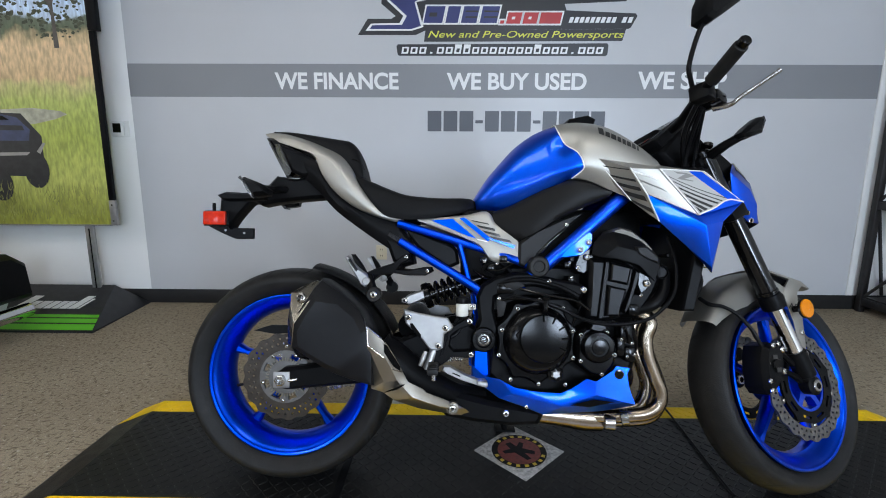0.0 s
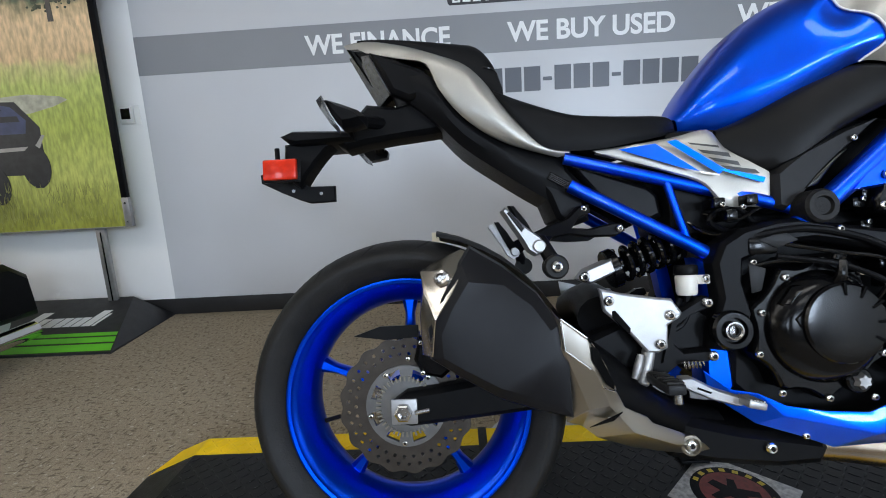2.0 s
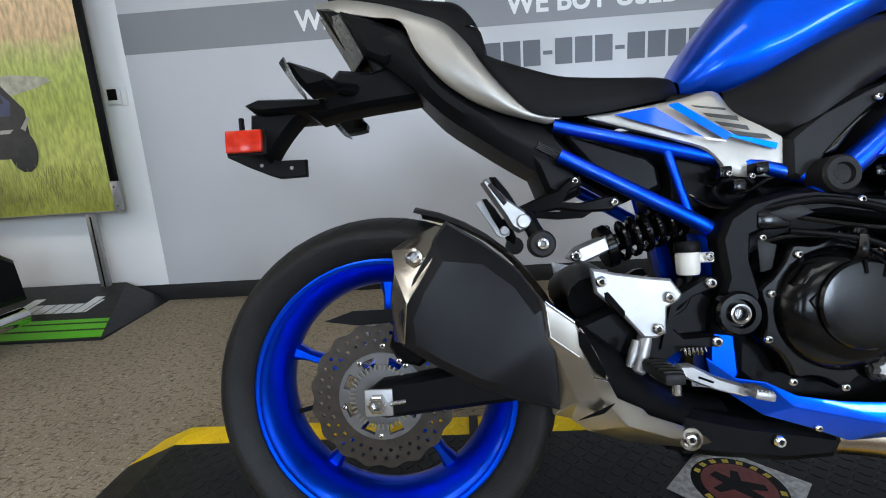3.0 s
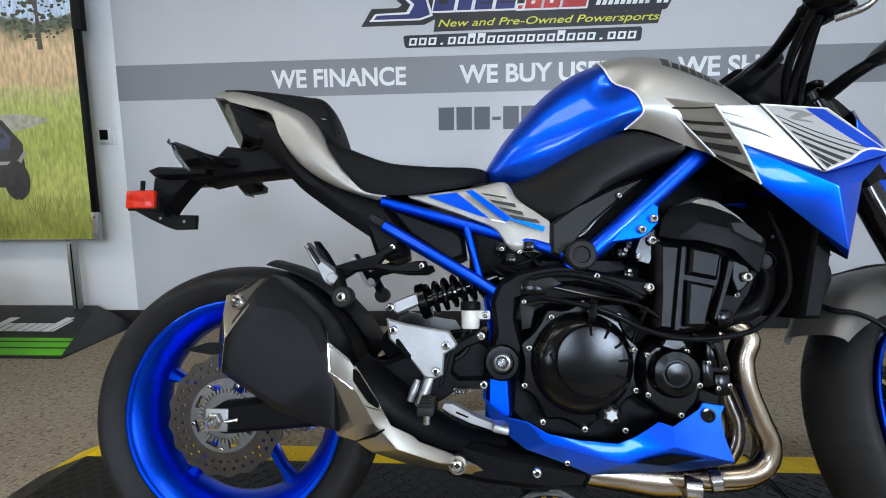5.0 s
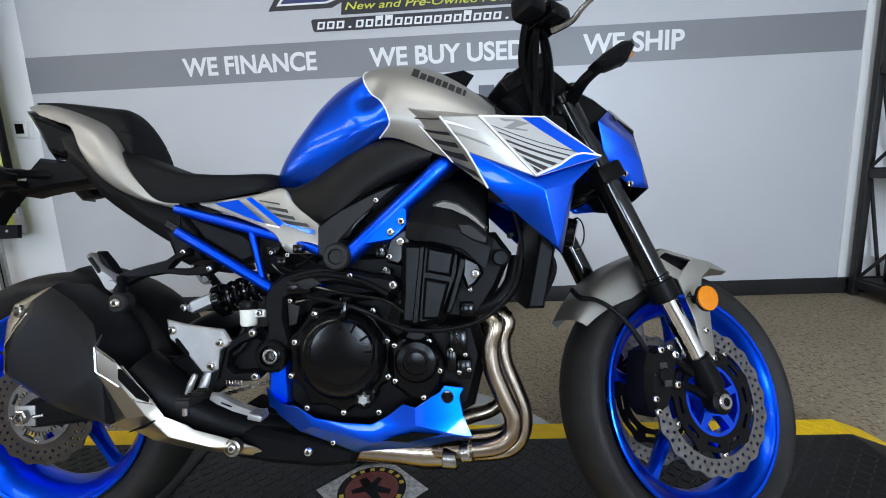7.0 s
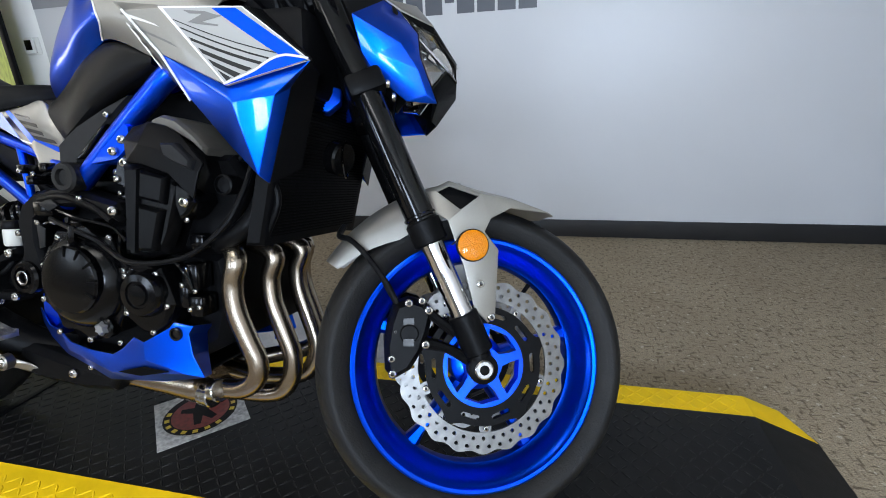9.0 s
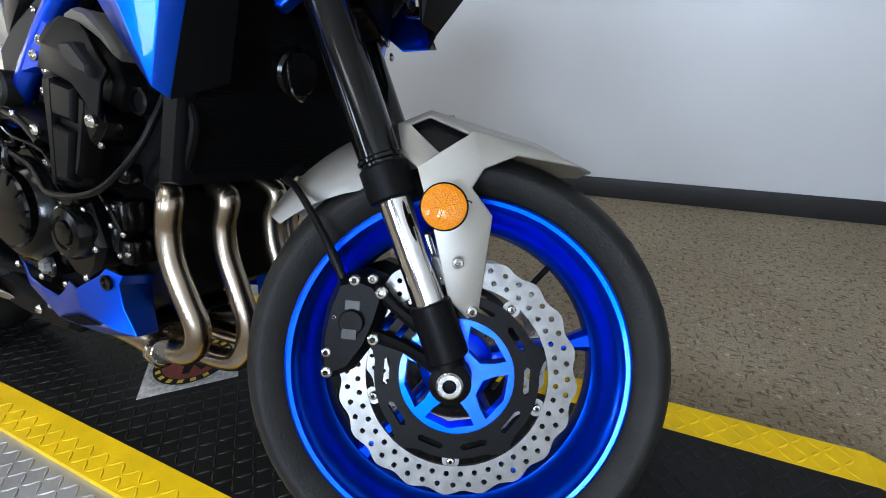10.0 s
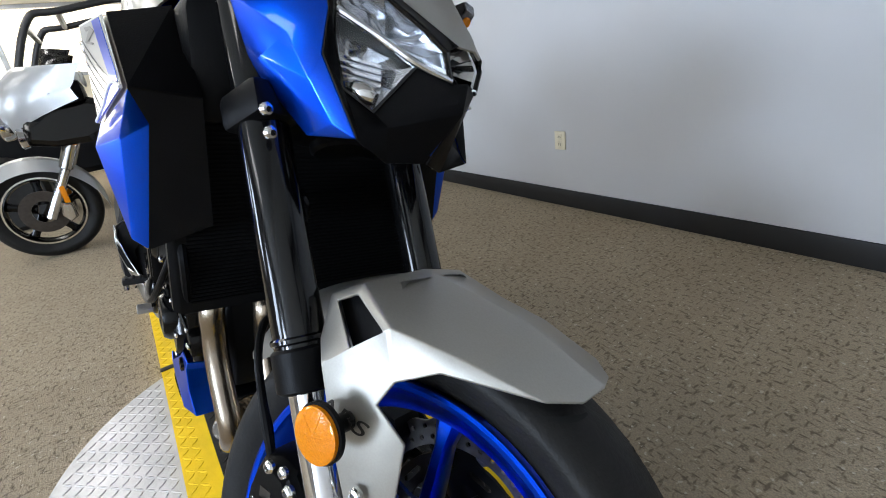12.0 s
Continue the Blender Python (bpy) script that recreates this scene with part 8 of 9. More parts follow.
for i in range(9):
    a = 1.215 + 0.034 * i
    flat("printed_bar", [(a, 1.832), (a + 0.024, 1.832), (a + 0.036, 1.866), (a + 0.012, 1.866)], 2, M_LETTER_W, logo)
for a in (1.552, 1.590):
    flat("printed_bar", [(a, 1.832), (a + 0.026, 1.832), (a + 0.038, 1.866), (a + 0.012, 1.866)], 2, M_LETTER_W, logo)
flat("tag_plate", [(0.288, 1.716), (1.565, 1.722), (1.586, 1.795), (0.297, 1.786)], 2, M_LBLK, logo)
text_thing("New and Pre-Owned Powersports", "tag_line", M_LYEL, 0.314, 1.728, 1.572, 1.782, LZ - 0.0026, "yellow slanted tag line lettering", shear=0.28, bold=0.006, depth=0.0004, parent=logo)
flat("address_plate", [(0.126, 1.630), (1.466, 1.630), (1.476, 1.640), (1.480, 1.696), (1.470, 1.708), (0.118, 1.700), (0.108, 1.690), (0.116, 1.640)], 2, M_LBLK, logo)
for i in range(23):
    a = 0.140 + i * 0.0572
    tall = i in (6, 7, 15)
    dot = i in (3, 19)
    if dot:
        flat("printed_bar", [(a + 0.014, 1.643), (a + 0.030, 1.643), (a + 0.033, 1.653), (a + 0.017, 1.653)], 3, M_LETTER_W, logo)
        continue
    h = 1.700 if tall else 1.684
    flat("printed_bar", [(a, 1.643), (a + 0.044, 1.643), (a + 0.052, h), (a + 0.008, h)], 3, M_LETTER_W, logo)
    flat("printed_gap", [(a + 0.013, 1.652), (a + 0.033, 1.652), (a + 0.038, 1.675), (a + 0.018, 1.675)], 4, M_LBLK, logo)
num = tagged(new("number_bars"), "dark grey number bars printed on the wall", "printed bars")
xs = 0.311
for i in range(12):
    w = 0.050 if i in (3, 7) else 0.092
    z0, z1 = (1.205, 1.225) if i in (3, 7) else (1.152, 1.284)
    flat("bar", [(xs, z0), (xs + w, z0), (xs + w, z1), (xs, z1)], 1, M_LETTER_D, num)
    xs += w + 0.0142
    
# white strip beside the covering, thermostat, outlet
thing("trim", box_bm(3.245, WALL_Y - 0.014, 0.045, 3.290, WALL_Y - 0.0004, CEIL - 0.002, 0.003), M_WHITEP, "white corner trim strip beside the wall covering", "trim", kind="structure")
th = tagged(new("thermostat"), "white wall thermostat with a dark square screen", "thermostat")
part("back_plate", box_bm(-1.826, WALL_Y - 0.008, 1.105, -1.707, WALL_Y - 0.0004, 1.212, 0.004), M_WHITEP, th)
part("body", box_bm(-1.822, WALL_Y - 0.026, 1.112, -1.735, WALL_Y - 0.008, 1.206, 0.006), M_WHITEP, th)
part("screen", box_bm(-1.806, WALL_Y - 0.0285, 1.134, -1.752, WALL_Y - 0.0255, 1.194, 0.002), M_GLOSSB, th, "dark glossy screen")
M_CREAM = mat("cream_plastic", (0.70, 0.64, 0.48), 0.4)
ou = tagged(new("wall_outlet"), "cream double wall outlet", "outlet")
part("cover_plate", box_bm(-0.050, WALL_Y - 0.012, 0.273, 0.025, WALL_Y - 0.0045, 0.375, 0.003), M_CREAM, ou)
for z in (0.303, 0.345):
    so = part("socket", box_bm(-0.029, WALL_Y - 0.0145, z - 0.015, 0.004, WALL_Y - 0.0115, z + 0.015, 0.0014), M_CREAM, ou)
    for x in (-0.020, -0.007):
        part("slot", box_bm(x - 0.0015, WALL_Y - 0.0150, z - 0.006, x + 0.0015, WALL_Y - 0.0143, z + 0.006), M_BLACK, so)

# ---- printed banner on a stand ----
def landscape():
    m = bpy.data.materials.new("printed_landscape")
    m.use_nodes = True
    nt = m.node_tree
    b = nt.nodes["Principled BSDF"]
    b.inputs["Roughness"].default_value = 0.45
    tc = nt.nodes.new("ShaderNodeTexCoord")
    sep = nt.nodes.new("ShaderNodeSeparateXYZ")
    nt.links.new(tc.outputs["Object"], sep.inputs[0])
    n = nt.nodes.new("ShaderNodeTexNoise")
    n.inputs["Scale"].default_value, n.inputs["Detail"].default_value = 7.0, 8
    nt.links.new(tc.outputs["Object"], n.inputs["Vector"])
    ad = nt.nodes.new("ShaderNodeMath")
    ad.operation = "MULTIPLY_ADD"
    ad.inputs[1].default_value = 0.22
    nt.links.new(n.outputs["Fac"], ad.inputs[0])
    nt.links.new(sep.outputs["Z"], ad.inputs[2])
    mr = nt.nodes.new("ShaderNodeMapRange")
    mr.inputs["From Min"].default_value, mr.inputs["From Max"].default_value = 0.63, 2.24
    nt.links.new(ad.outputs[0], mr.inputs["Value"])
    r = nt.nodes.new("ShaderNodeValToRGB")
    cols = [(0.0, (0.25, 0.26, 0.035)), (0.18, (0.40, 0.42, 0.10)), (0.36, (0.30, 0.34, 0.06)), (0.50, (0.36, 0.40, 0.10)), (0.555, (0.44, 0.40, 0.16)), (0.585, (0.52, 0.36, 0.19)), (0.70, (0.62, 0.44, 0.25)), (0.735, (0.45, 0.33, 0.18)), (0.76, (0.09, 0.11, 0.06)), (0.80, (0.11, 0.13, 0.09)), (0.81, (0.50, 0.60, 0.72)), (1.0, (0.45, 0.58, 0.80))]
    r.color_ramp.elements[0].position, r.color_ramp.elements[0].color = cols[0][0], (*cols[0][1], 1)
    r.color_ramp.elements[1].position, r.color_ramp.elements[1].color = cols[-1][0], (*cols[-1][1], 1)
    for p, c in cols[1:-1]:
        e = r.color_ramp.elements.new(p)
        e.color = (*c, 1)
    nt.links.new(mr.outputs[0], r.inputs[0])
    # grass blades
    mp = nt.nodes.new("ShaderNodeMapping")
    mp.inputs["Scale"].default_value = (60, 1, 17)
    mp.inputs["Rotation"].default_value = (0, radians(12), 0)
    nt.links.new(tc.outputs["Object"], mp.inputs["Vector"])
    n2 = nt.nodes.new("ShaderNodeTexNoise")
    n2.inputs["Scale"].default_value, n2.inputs["Detail"].default_value = 1.0, 5
    nt.links.new(mp.outputs[0], n2.inputs["Vector"])
    k = nt.nodes.new("ShaderNodeMapRange")
    k.inputs["From Min"].default_value, k.inputs["From Max"].default_value, k.inputs["To Min"].default_value, k.inputs["To Max"].default_value = 0.35, 0.68, 0.85, 1.45
    nt.links.new(n2.outputs["Fac"], k.inputs["Value"])
    mu = nt.nodes.new("ShaderNodeVectorMath")
    mu.operation = "SCALE"
    nt.links.new(r.outputs[0], mu.inputs[0])
    nt.links.new(k.outputs[0], mu.inputs["Scale"])
    nt.links.new(mu.outputs[0], b.inputs["Base Color"])
    return m


BY = 1.72
ban = tagged(new("display_banner"), "large printed outdoor landscape banner on a metal stand", "banner")
part("print", box_bm(-3.6, BY, 0.53, -1.775, BY + 0.006, 2.5), landscape(), ban, "printed field with oaks and a parked utility vehicle", smooth=0)
part("edge_profile", box_bm(-1.775, BY - 0.006, 0.69, -1.742, BY + 0.022, 1.735, 0.002), M_BLACK, ban, "black edge profile")
part("edge_profile", box_bm(-1.775, BY - 0.010, 1.736, -1.715, BY + 0.026, 2.5, 0.002), M_BLACK, ban)
part("corner_bracket", box_bm(-1.776, BY - 0.008, 0.525, -1.735, BY + 0.020, 0.689, 0.002), M_ALLOY, ban, "silver corner bracket")
part("bottom_profile", box_bm(-3.6, BY - 0.004, 0.522, -1.778, BY + 0.016, 0.5295, 0.001), M_ALLOY, ban)
for z in (0.555, 0.66):
    part("rivet", cyl_bm((-1.756, BY - 0.0075, z), (-1.756, BY - 0.011, z), 0.006, 12, 0.001), M_STEEL, ban)
for x in (-1.97, -3.2):
    po = part("post", box_bm(x, BY + 0.008, 0.085, x + 0.055, BY + 0.030, 0.521, 0.002), M_ALLOY, ban, "grey metal post")
    part("post_groove", box_bm(x + 0.024, BY + 0.0065, 0.09, x + 0.032, BY + 0.0085, 0.50), M_ENGINE, po)
M_LEAF = mat("printed_foliage", (0.075, 0.085, 0.045), 0.5, vary=0.6, scale=40)
M_TWIG = mat("printed_bark", (0.10, 0.085, 0.07), 0.5, vary=0.3, scale=40)
rng = random.Random(7)
for tx, tz, w, h in ((-1.99, 1.90, 0.23, 0.28), (-2.42, 1.93, 0.20, 0.27), (-2.75, 1.84, 0.14, 0.10)):
    bm = bmesh.new()
    for i in range(230):
        a, q = rng.uniform(0, 2 * math.pi), rng.random() ** 0.5
        x, z = tx + w * q * math.cos(a), tz + h * q * math.sin(a) * (0.8 if math.sin(a) < 0 else 1)
        if x > -1.80:
            continue
        r = rng.uniform(0.007, 0.020)
        plate_bm([(x + r * rng.uniform(0.5, 1.2) * math.cos(2 * math.pi * j / 6), z + r * rng.uniform(0.4, 0.9) * math.sin(2 * math.pi * j / 6)) for j in range(6)], BY - 0.0010 - 0.000001 * i, BY - 0.0004, bm=bm)
    tagged(part("printed_foliage", bm, M_LEAF, ban, smooth=0), kind="stuff")
    part("printed_trunk", plate_bm([(tx - 0.014, tz - h * 0.95), (tx + 0.018, tz - h * 0.95), (tx + 0.008, tz - 0.02), (tx + 0.05, tz + 0.14), (tx + 0.04, tz + 0.15), (tx - 0.002, tz + 0.02), (tx - 0.06, tz + 0.12), (tx - 0.07, tz + 0.11), (tx - 0.008, tz - 0.05)], BY - 0.0018, BY - 0.0004), M_TWIG, ban, smooth=0)
M_PUD = mat("printed_puddle", (0.46, 0.44, 0.34), 0.45, vary=0.35, scale=26)
part("printed_puddle", plate_bm([(-2.45, 1.262), (-2.20, 1.275), (-2.02, 1.255), (-1.98, 1.235), (-2.06, 1.205), (-2.20, 1.175), (-2.40, 1.165), (-2.55, 1.20)], BY - 0.0012, BY - 0.0003), M_PUD, ban, smooth=0)
M_PRB = mat("printed_black", (0.018, 0.019, 0.022), 0.45, vary=0.5, scale=30)
M_PRN = mat("printed_navy", (0.040, 0.055, 0.13), 0.45, vary=0.4, scale=14)
for i, (pts, m_) in enumerate([([(-2.9, 0.86), (-2.17, 0.84), (-2.165, 1.10), (-2.28, 1.24), (-2.9, 1.26)], M_PRB), ([(-2.9, 1.07), (-2.25, 1.07), (-2.235, 1.14), (-2.31, 1.215), (-2.45, 1.245), (-2.9, 1.25)], M_PRN), ([(-2.9, 1.135), (-2.27, 1.135), (-2.28, 1.165), (-2.9, 1.175)], M_PRB),
                               ([(-2.9, 1.20), (-2.36, 1.20), (-2.40, 1.225), (-2.9, 1.235)], M_ENGINE), ([(-2.9, 0.985), (-2.21, 1.00), (-2.16, 1.06), (-2.145, 1.055), (-2.19, 0.98), (-2.9, 0.965)], M_ALLOY), ([(-2.43, 1.24), (-2.405, 1.245), (-2.50, 1.46), (-2.53, 1.46)], M_PRB)]):
    part("printed_vehicle", plate_bm(pts, BY - 0.0016 - 0.0004 * i, BY - 0.0012 - 0.0004 * i), m_, ban, smooth=0)
for cx_, cz_, r_ in ((-2.225, 0.885, 0.115), (-2.47, 0.79, 0.105)):
    part("printed_wheel", plate_bm([(cx_ + r_ * 0.72 * math.cos(2 * math.pi * j / 24), cz_ + r_ * (1 + 0.03 * (j % 2)) * math.sin(2 * math.pi * j / 24)) for j in range(24)], BY - 0.0052, BY - 0.0038), M_PRB, ban, smooth=0)
bm = bmesh.new()
for i in range(420):
    x, z = rng.uniform(-2.85, -1.80), 0.74 + rng.uniform(-0.19, 0.02)
    h = rng.uniform(0.025, 0.075)
    d = rng.uniform(-0.02, 0.02)
    plate_bm([(x - 0.0026, z), (x + 0.0026, z), (x + d, z + h)], BY - 0.0062, BY - 0.0056, bm=bm)
tagged(part("printed_grass", bm, mat("printed_grass", (0.42, 0.43, 0.12), 0.5, vary=0.5, scale=12), ban, smooth=0), kind="stuff")

# black wedge display stand with a green stripe
M_WEDGE = mat("stand_black", (0.013, 0.013, 0.015), 0.5, vary=0.25, scale=8, bump=0.1, bscale=300, rvary=0.1)
M_GREEN = mat("stand_green", (0.12, 0.50, 0.02), 0.4, vary=0.1, scale=8)
wedge = tagged(new("display_stand"), "black wedge display stand with bright green stripes", "display stand")
A_, B_, C_, D_ = Vector((-4.2, 1.26, CARPET)), Vector((-1.63, 1.26, CARPET)), Vector((-1.84, 1.765, 0.105)), Vector((-4.2, 1.765, 0.105))
E_ = Vector((-1.685, 1.885, CARPET))
F_ = Vector((-4.2, 1.885, CARPET))
lip = Vector((0, 0, 0.012))
bm = bmesh.new()
vs = [bm.verts.new(v) for v in (A_ + lip, B_ + lip, C_, D_, E_, F_, A_, B_)]
for q in ((0, 1, 2, 3), (1, 7, 4, 2), (3, 2, 4, 5), (6, 7, 1, 0), (6, 0, 3, 5), (7, 6, 5, 4)):
    bm.faces.new([vs[i] for i in q])
part("body", bm, M_WEDGE, wedge, smooth=0)


def on_wedge(u, v):
    """u along the front from its end at B, v up the slope."""
    q = (B_ + lip).lerp(C_, v)
    return Vector((q.x - u, q.y, q.z)) + Vector((0, -0.21, 0.98)) * 0.0012


def wedge_strip(name, u0, u1, v0, v1, material, lift=1.0, slant=0.0, follow=True):
    own = bmesh.new()
    pts = []
    for u, v in ((u0, v0), (u1, v0), (u1, v1), (u0, v1)):
        q = on_wedge(u, v) if follow else Vector((-1.95 - u + slant * v, (B_ + lip).lerp(C_, v).y, (B_ + lip).lerp(C_, v).z)) + Vector((0, -0.21, 0.98)) * 0.0012
        pts.append(q)
    a = [own.verts.new(p + Vector((0, -0.0002, 0.0009)) * lift) for p in pts]
    b = [own.verts.new(p - Vector((0, 0, 0.0008))) for p in pts]
    own.faces.new(a)
    for i in range(4):
        own.faces.new((a[i], a[(i + 1) % 4], b[(i + 1) % 4], b[i]))
    return part(name, own, material, wedge, smooth=0)


for v0, v1 in ((0.02, 0.125), (0.155, 0.235), (0.262, 0.315)):
    wedge_strip("green_stripe", 0.004, 2.0, v0, v1, M_GREEN)
for i, (u, w, h) in enumerate([(0.0, 0.016, 0.66), (0.026, 0.050, 0.72), (0.086, 0.045, 0.60), (0.140, 0.040, 0.60), (0.190, 0.045, 0.60), (0.245, 0.060, 0.60), (0.315, 0.045, 0.60), (0.370, 0.060, 0.72)]):
    wedge_strip("printed_bar", u - 0.02, u + w - 0.02, 0.44, h, M_STRIPE_W, follow=False, slant=0.12)

# ---- black metal rack by the side wall ----
M_RACK = mat("rack_black", (0.020, 0.018, 0.018), 0.5, metal=0.2, vary=0.3, scale=14, rvary=0.1)
rack = tagged(new("storage_rack"), "black steel storage rack with slatted shelves", "rack")
for x in (3.315, 3.585):
    for y in (0.55, 1.845):
        part("post", box_bm(x - 0.020, y - 0.020, CARPET, x + 0.020, y + 0.020, 2.1, 0.003), M_RACK, rack)
for z in (0.02, 0.68, 1.25, 1.85):
    for x in (3.315, 3.585):
        part("rail", box_bm(x - 0.014, 0.572, z - 0.028, x + 0.014, 1.823, z + 0.022, 0.003), M_RACK, rack)
    for y in (0.55, 1.845):
        part("rail", box_bm(3.337, y - 0.014, z - 0.028, 3.563, y + 0.014, z + 0.022, 0.003), M_RACK, rack)
    part("shelf", box_bm(3.330, 0.565, z + 0.0225, 3.570, 1.830, z + 0.030), M_RACK, rack, "black shelf board")
for z0, z1 in ((0.06, 0.64), (0.72, 1.22)):
    part("brace", cyl_bm((3.45, 1.845, z0), (3.34, 1.845, z1), 0.010, 8), M_RACK, rack)
    part("brace", cyl_bm((3.315, 1.82, z0), (3.315, 1.25, z1), 0.010, 8), M_RACK, rack)
for y in (1.72,):
    pot = thing("paint_tin", lathe_bm([(0.060, 0.0), (0.062, 0.004), (0.062, 0.13), (0.066, 0.135), (0.062, 0.14), (0.050, 0.136)], 0, 0, 32, m=Matrix.Translation((3.45, y, 0.0505)) @ Matrix.Rotation(radians(90), 4, "X")), M_BLACK, "dark round tin standing on the lowest rack shelf", "tin")

# ---- silver touring motorcycle further back ----
M_CSIL = mat("cruiser_silver", (0.66, 0.66, 0.65), 0.32, metal=0.35, coat=0.6, vary=0.05, scale=200)
cr = holder("touring_motorcycle", pose(-2.22, -0.64, CARPET, 0, 0, -90), "silver and chrome touring motorcycle with a fork-mounted fairing", "motorcycle")
# own axes: x ahead, y to its left, wheel centre above the origin
WR = 0.315
ct = part("front_tyre", lathe_bm(tyre_profile(WR, 0.065, 0.22), 0, WR, 56, closed=True), M_RUBBER, cr)
cw = part("front_rim", lathe_bm([(0.225, 0.045), (0.225, -0.045), (0.205, -0.050), (0.195, -0.03), (0.195, 0.03), (0.205, 0.050)], 0, WR, 56, closed=True), M_ENGINE, cr, "dark cast front wheel")
for k in range(5):
    part("spoke", spoke_bm(0, WR, radians(20 + 72 * k), 0.04, 0.200, 0.03, 0.02, 0.02, 0.014), M_ENGINE, cw)
part("rim_edge", lathe_bm([(0.222, 0.046), (0.222, 0.052), (0.212, 0.052), (0.212, 0.046)], 0, WR, 56, closed=True), M_CHROME, cw)
part("front_disc", holed_bm([(0.135 * math.cos(2 * math.pi * i / 60), WR + 0.135 * math.sin(2 * math.pi * i / 60)) for i in range(60)], [[(0.07 * math.cos(-2 * math.pi * i / 30), WR + 0.07 * math.sin(-2 * math.pi * i / 30)) for i in range(30)]], 0.070, 0.076), M_DISCR, cr, "steel brake disc")
rows = []
for i in range(19):
    a = radians(178 - 148 * i / 18)
    rows.append([((WR + 0.035) * math.cos(a), 0.092 * t, WR + (WR + 0.035) * math.sin(a) - (0.035 + 0.055 * (abs(t) > 0.95)) * abs(t) ** 3) for t in (-1, -0.96, -0.7, -0.35, 0, 0.35, 0.7, 0.96, 1)])
fg = grid_bm(rows)
bmesh.ops.solidify(fg, geom=fg.faces[:], thickness=0.004)
part("front_fender", fg, M_CSIL, cr, "silver full front fender")
for s in (-1, 1):
    lg = part("fork_leg", cyl_bm((-0.02, s * 0.112, WR - 0.05), (-0.20, s * 0.112, 0.56), 0.030, 20, 0.004), M_CHROME, cr, "chrome fork leg")
    part("fork_tube", cyl_bm((-0.20, s * 0.112, 0.56), (-0.31, s * 0.112, 0.76), 0.042, 20, 0.003), M_CHROME, lg)
    part("brake_caliper", pillow_bm([(-0.16, 0.34), (-0.10, 0.36), (-0.08, 0.27), (-0.11, 0.22), (-0.16, 0.25)], s * 0.08, s * 0.13, s * 0.14, 0.012), M_CHROME, lg)
    part("marker", cyl_bm((-0.30, s * 0.130, 0.715), (-0.30, s * 0.170, 0.715), 0.022, 16, 0.004), M_AMBER, cr, "amber marker light")
    part("fork_reflector", box_bm(-0.155, min(s * 0.14, s * 0.148), 0.35, -0.125, max(s * 0.14, s * 0.148), 0.46, 0.003), M_AMBER, lg, "amber side reflector")
    part("passing_lamp", merge(bmesh.new(), lathe_bm([(0.02, -0.05), (0.055, -0.03), (0.062, 0.0), (0.055, 0.006), (0.004, 0.010)], 0, 0, 28), Matrix.Translation((-0.06, s * 0.20, 0.78)) @ Matrix.Rotation(radians(-90), 4, "Z")), M_CHROME, cr, "chrome passing lamp")
    part("crash_bar", tube_bm([(-0.42, s * 0.10, 0.60), (-0.45, s * 0.28, 0.60), (-0.46, s * 0.36, 0.50), (-0.47, s * 0.34, 0.30), (-0.50, s * 0.14, 0.20)], 0.018, 12), M_CHROME, cr, "chrome crash bar")
    part("lower_fairing", pillow_bm([(-0.06, 0.74), (-0.10, 0.86), (-0.24, 0.94), (-0.46, 0.97), (-0.62, 0.90), (-0.56, 0.76), (-0.40, 0.70), (-0.22, 0.70)], s * 0.03, s * 0.20, s * 0.23, 0.04), M_GLOSSB, cr, "black lower fairing")
    part("saddlebag", pillow_bm([(-1.36, 0.22), (-1.34, 0.46), (-1.44, 0.50), (-1.80, 0.49), (-1.90, 0.42), (-1.92, 0.22)], s * 0.14, s * 0.25, s * 0.28, 0.03), M_BLACK, cr, "black hard saddlebag")
    part("exhaust_pipe", tube_bm([(-0.62, s * 0.12, 0.52), (-0.58, s * 0.18, 0.40), (-0.70, s * 0.20, 0.24), (-1.2, s * 0.22, 0.15), (-1.88, s * 0.25, 0.15)], [0.025, 0.025, 0.025, 0.035, 0.042], 14), M_CHROME, cr, "chrome exhaust")
    part("mirror", merge(bmesh.new(), box_bm(-0.01, -0.06, -0.035, 0.02, 0.06, 0.035, 0.012), Matrix.Translation((-0.55, s * 0.42, 1.22))), M_CHROME, cr)
# batwing fairing: rows run over the width
rows = []
for j in range(15):
    t = -1 + j / 7
    a = abs(t)
    nose = 0.08 - 0.40 * a ** 2.2
    row = []
    for z, bulge in ((0.80, 0.0), (0.88, 0.040), (0.97, 0.035), (1.05, -0.01), (1.11, -0.07), (1.15, -0.13)):
        rise = 0.07 * math.cos(a * math.pi / 2) if z > 1.0 else 0.0
        drop = 0.16 * a ** 1.6 * (1 if z < 0.9 else max(0.0, (1.05 - z) / 0.15) * 0.6)
        row.append((nose + bulge * (1 - 0.4 * a) - 0.10, 0.36 * t * (1 - 0.04 * bulge / 0.04), z + drop + rise * 0.5))
    rows.append(row)
fa = grid_bm(rows)
bmesh.ops.solidify(fa, geom=fa.faces[:], thickness=0.010)
fair = part("fairing", fa, M_CSIL, cr, "silver bat-wing fairing", smooth=60)
part("fairing_pod", box_bm(-0.46, -0.24, 0.94, -0.28, 0.24, 1.08, 0.04), M_BLACK, fair)
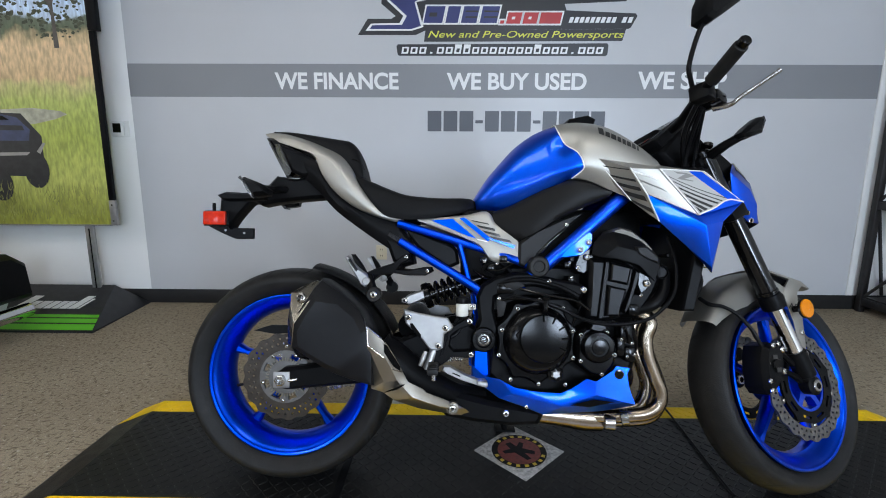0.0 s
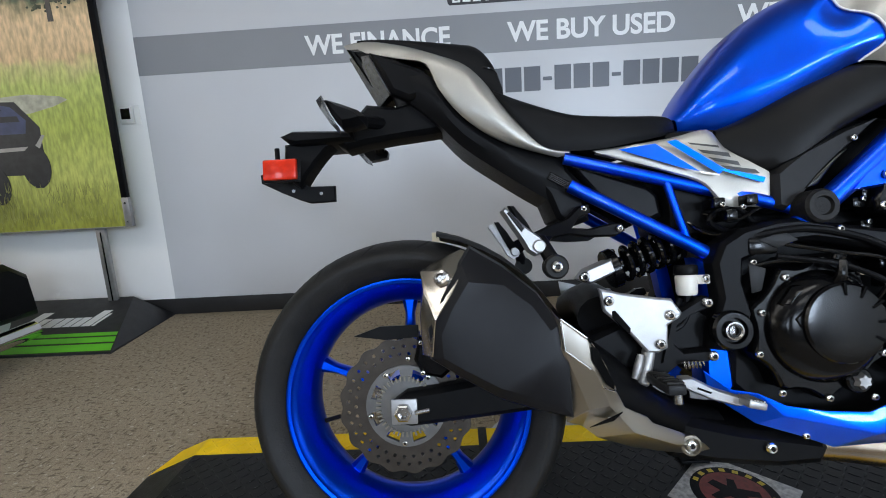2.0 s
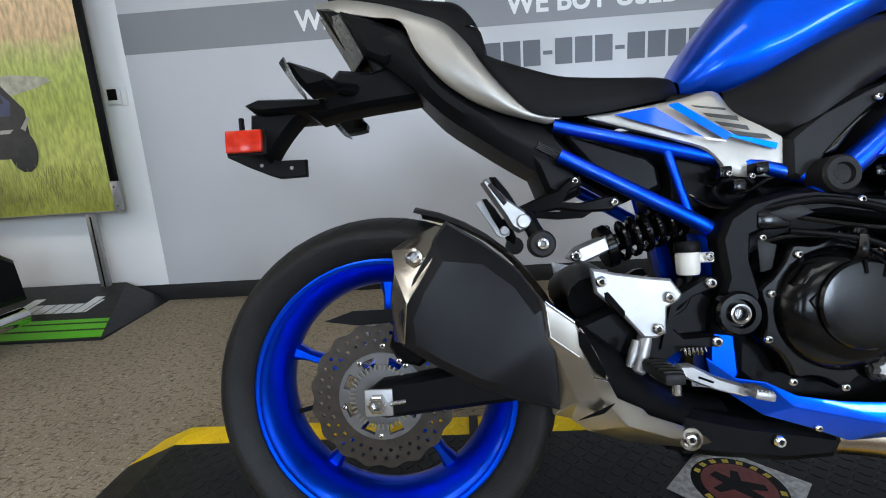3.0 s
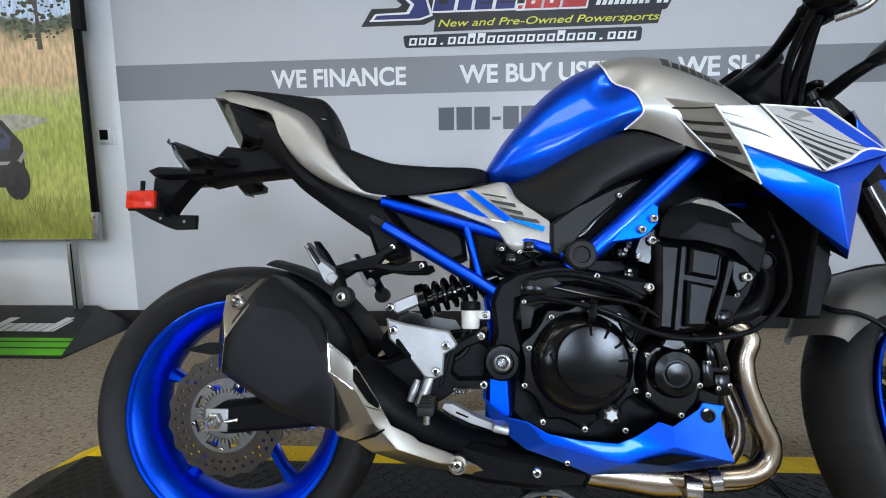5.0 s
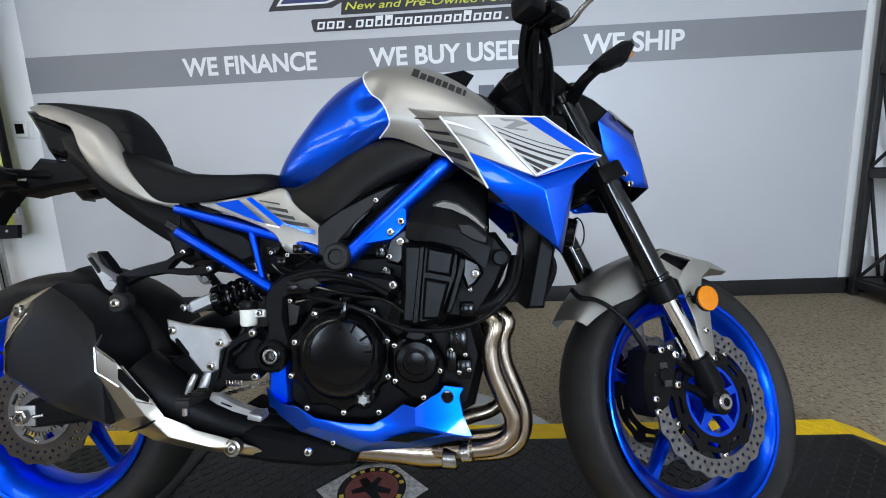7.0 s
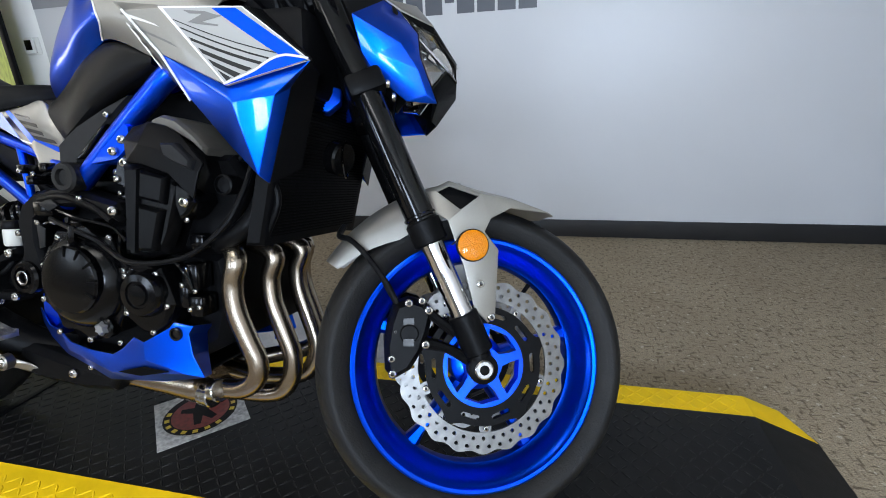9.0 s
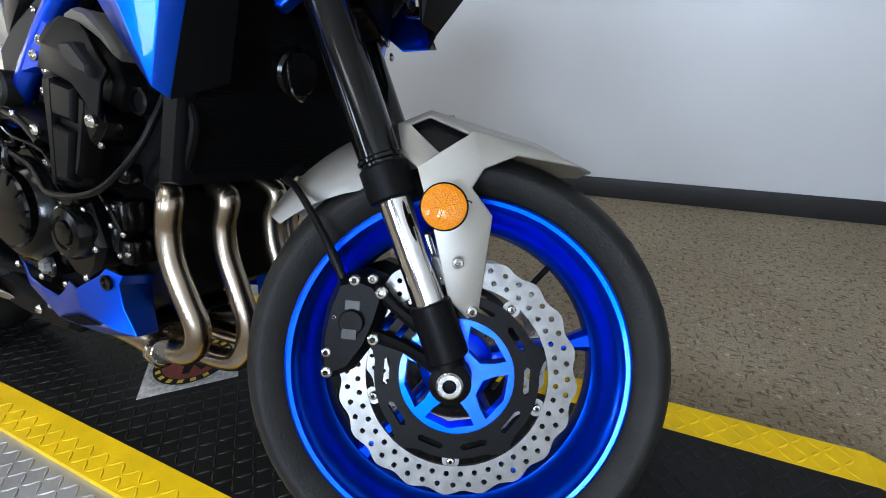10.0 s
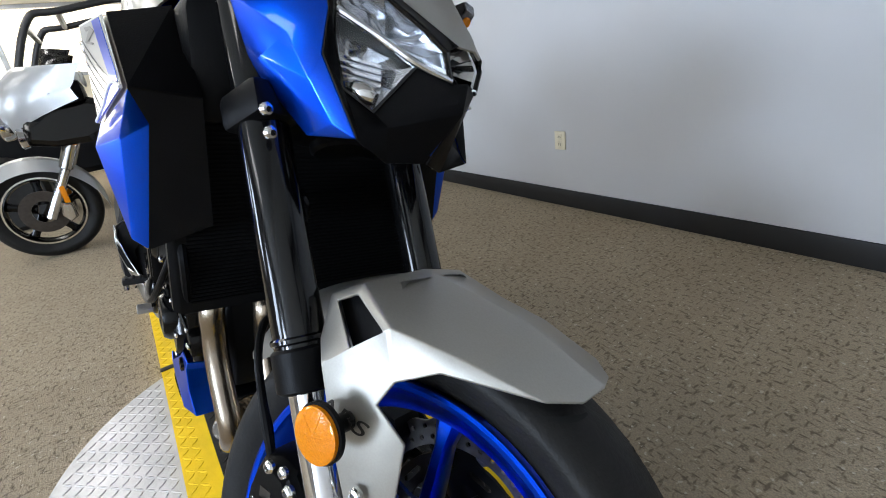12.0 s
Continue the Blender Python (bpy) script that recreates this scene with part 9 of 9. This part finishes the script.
for y in (-0.16, -0.05, 0.06, 0.17):
    part("gauge", merge(bmesh.new(), lathe_bm([(0.04, 0), (0.04, -0.012), (0.034, -0.015), (0.003, -0.012)], 0, 0, 24), Matrix.Translation((-0.465, y, 1.08)) @ Matrix.Rotation(radians(-80), 4, "Z")), M_WHITEP, fair, "round white gauge")
rows = [[(-0.27 - 0.02 * k - 0.16 * abs(t) ** 2, 0.24 * t * (1 - 0.1 * k), 1.17 + 0.055 * k * (1 - 0.35 * t * t)) for t in (-1, -0.6, -0.2, 0.2, 0.6, 1)] for k in (0, 1, 2)]
ws = grid_bm(rows)
bmesh.ops.solidify(ws, geom=ws.faces[:], thickness=0.004)
part("windscreen", ws, M_GLOSSB, cr, "smoked low windscreen", smooth=60)
part("headlight", merge(bmesh.new(), lathe_bm([(0.05, -0.10), (0.085, -0.04), (0.09, 0.0), (0.082, 0.008), (0.004, 0.014)], 0, 0, 32), Matrix.Translation((0.03, 0, 0.86)) @ Matrix.Rotation(radians(-90), 4, "Z")), M_CHROME, cr, "round chrome headlight")
part("fuel_tank", saddle(dense([(-1.10, 0.84, 0.70, 0.08, 0.10), (-0.95, 0.95, 0.66, 0.13, 0.15), (-0.75, 1.00, 0.66, 0.16, 0.17), (-0.58, 0.98, 0.70, 0.13, 0.14), (-0.48, 0.93, 0.76, 0.07, 0.08)])), M_CSIL, cr, "silver teardrop fuel tank")
part("seat", saddle(dense([(-1.85, 0.86, 0.74, 0.12, 0.13), (-1.65, 0.90, 0.70, 0.16, 0.17), (-1.45, 0.80, 0.66, 0.17, 0.18), (-1.25, 0.76, 0.64, 0.17, 0.18), (-1.08, 0.82, 0.68, 0.10, 0.12)])), M_VINYL, cr, "black two-up seat")
part("rear_fender", lathe_bm([(0.33, -0.09), (0.36, -0.06), (0.365, 0), (0.36, 0.06), (0.33, 0.09)], -1.63, WR, 40), M_CSIL, cr)
part("rear_tyre", lathe_bm(tyre_profile(WR, 0.08, 0.2), -1.63, WR, 48, closed=True), M_RUBBER, cr)
for dx, a in ((-0.10, 22), (0.12, -22)):
    for k in range(8):
        part("cylinder_fin", merge(bmesh.new(), box_bm(-0.065, -0.075, -0.005, 0.065, 0.075, 0.005, 0.002), Matrix.Translation((-0.85 + dx * (0.7 + 0.08 * k), 0.0, 0.42 + 0.026 * k)) @ Matrix.Rotation(radians(-a), 4, "Y")), M_ENGINE, cr)
part("crankcase", pillow_bm([(-1.15, 0.20), (-1.18, 0.38), (-1.0, 0.43), (-0.70, 0.42), (-0.60, 0.30), (-0.66, 0.18)], -0.12, 0.14, 0.17, 0.03), M_CHROME, cr, "chrome engine cases")
part("frame_tube", tube_bm([(-0.38, 0.0, 0.92), (-0.48, 0.05, 0.60), (-0.54, 0.08, 0.22), (-0.70, 0.10, 0.15), (-1.3, 0.10, 0.16), (-1.45, 0.08, 0.5)], 0.02, 10), M_GLOSSB, cr)
part("kick_stand", tube_bm([(-0.72, 0.12, 0.18), (-0.76, 0.20, 0.10), (-0.78, 0.27, 0.006)], 0.012, 10), M_CHROME, cr)

# ---- off-road buggy behind it: tubular cage on wheels ----
M_TUBEB = mat("cage_black", (0.03, 0.03, 0.032), 0.4, vary=0.2, scale=20)
bug = holder("off_road_buggy", pose(-4.2, -0.28, CARPET, 0, 0, -90), "black tubular roll cage buggy parked at the back", "vehicle")
for s in (-1, 1):
    part("cage_tube", tube_bm([(0.50, s * 0.55, 0.85), (0.16, s * 0.52, 1.60), (-0.10, s * 0.50, 1.71), (-0.95, s * 0.50, 1.73), (-1.20, s * 0.55, 0.90)], 0.028, 12), M_TUBEB, bug)
    part("cage_brace", tube_bm([(0.30, s * 0.53, 1.20), (0.0, s * 0.52, 1.0), (-0.4, s * 0.54, 0.8)], 0.022, 10), M_TUBEB, bug)
    part("side_panel", pillow_bm([(0.9, 0.45), (0.95, 0.75), (0.4, 0.88), (-1.2, 0.85), (-1.25, 0.40), (0.4, 0.36)], s * 0.40, s * 0.58, s * 0.62, 0.05), M_BLACK, bug)
    for x in (0.75, -1.05):
        part("wheel", lathe_bm([(0.15, s * 0.50), (0.28, s * 0.48), (0.32, s * 0.53), (0.32, s * 0.68), (0.28, s * 0.73), (0.15, s * 0.70)], x, 0.322, 36), M_RUBBER, bug, "black knobbly tyre")
for x, z in ((0.16, 1.60), (-0.10, 1.71), (-0.95, 1.73)):
    part("cross_tube", cyl_bm((x, -0.51, z), (x, 0.51, z), 0.026, 12), M_TUBEB, bug)
part("hood", pillow_bm([(0.40, 0.62), (0.42, 0.92), (0.75, 0.88), (1.02, 0.74), (1.02, 0.52)], -0.42, 0.42, 0.46, 0.05), M_CSIL, bug, "pale plastic hood")
part("seat_back", box_bm(-0.80, -0.40, 0.70, -0.66, 0.40, 1.15, 0.05), M_VINYL, bug)
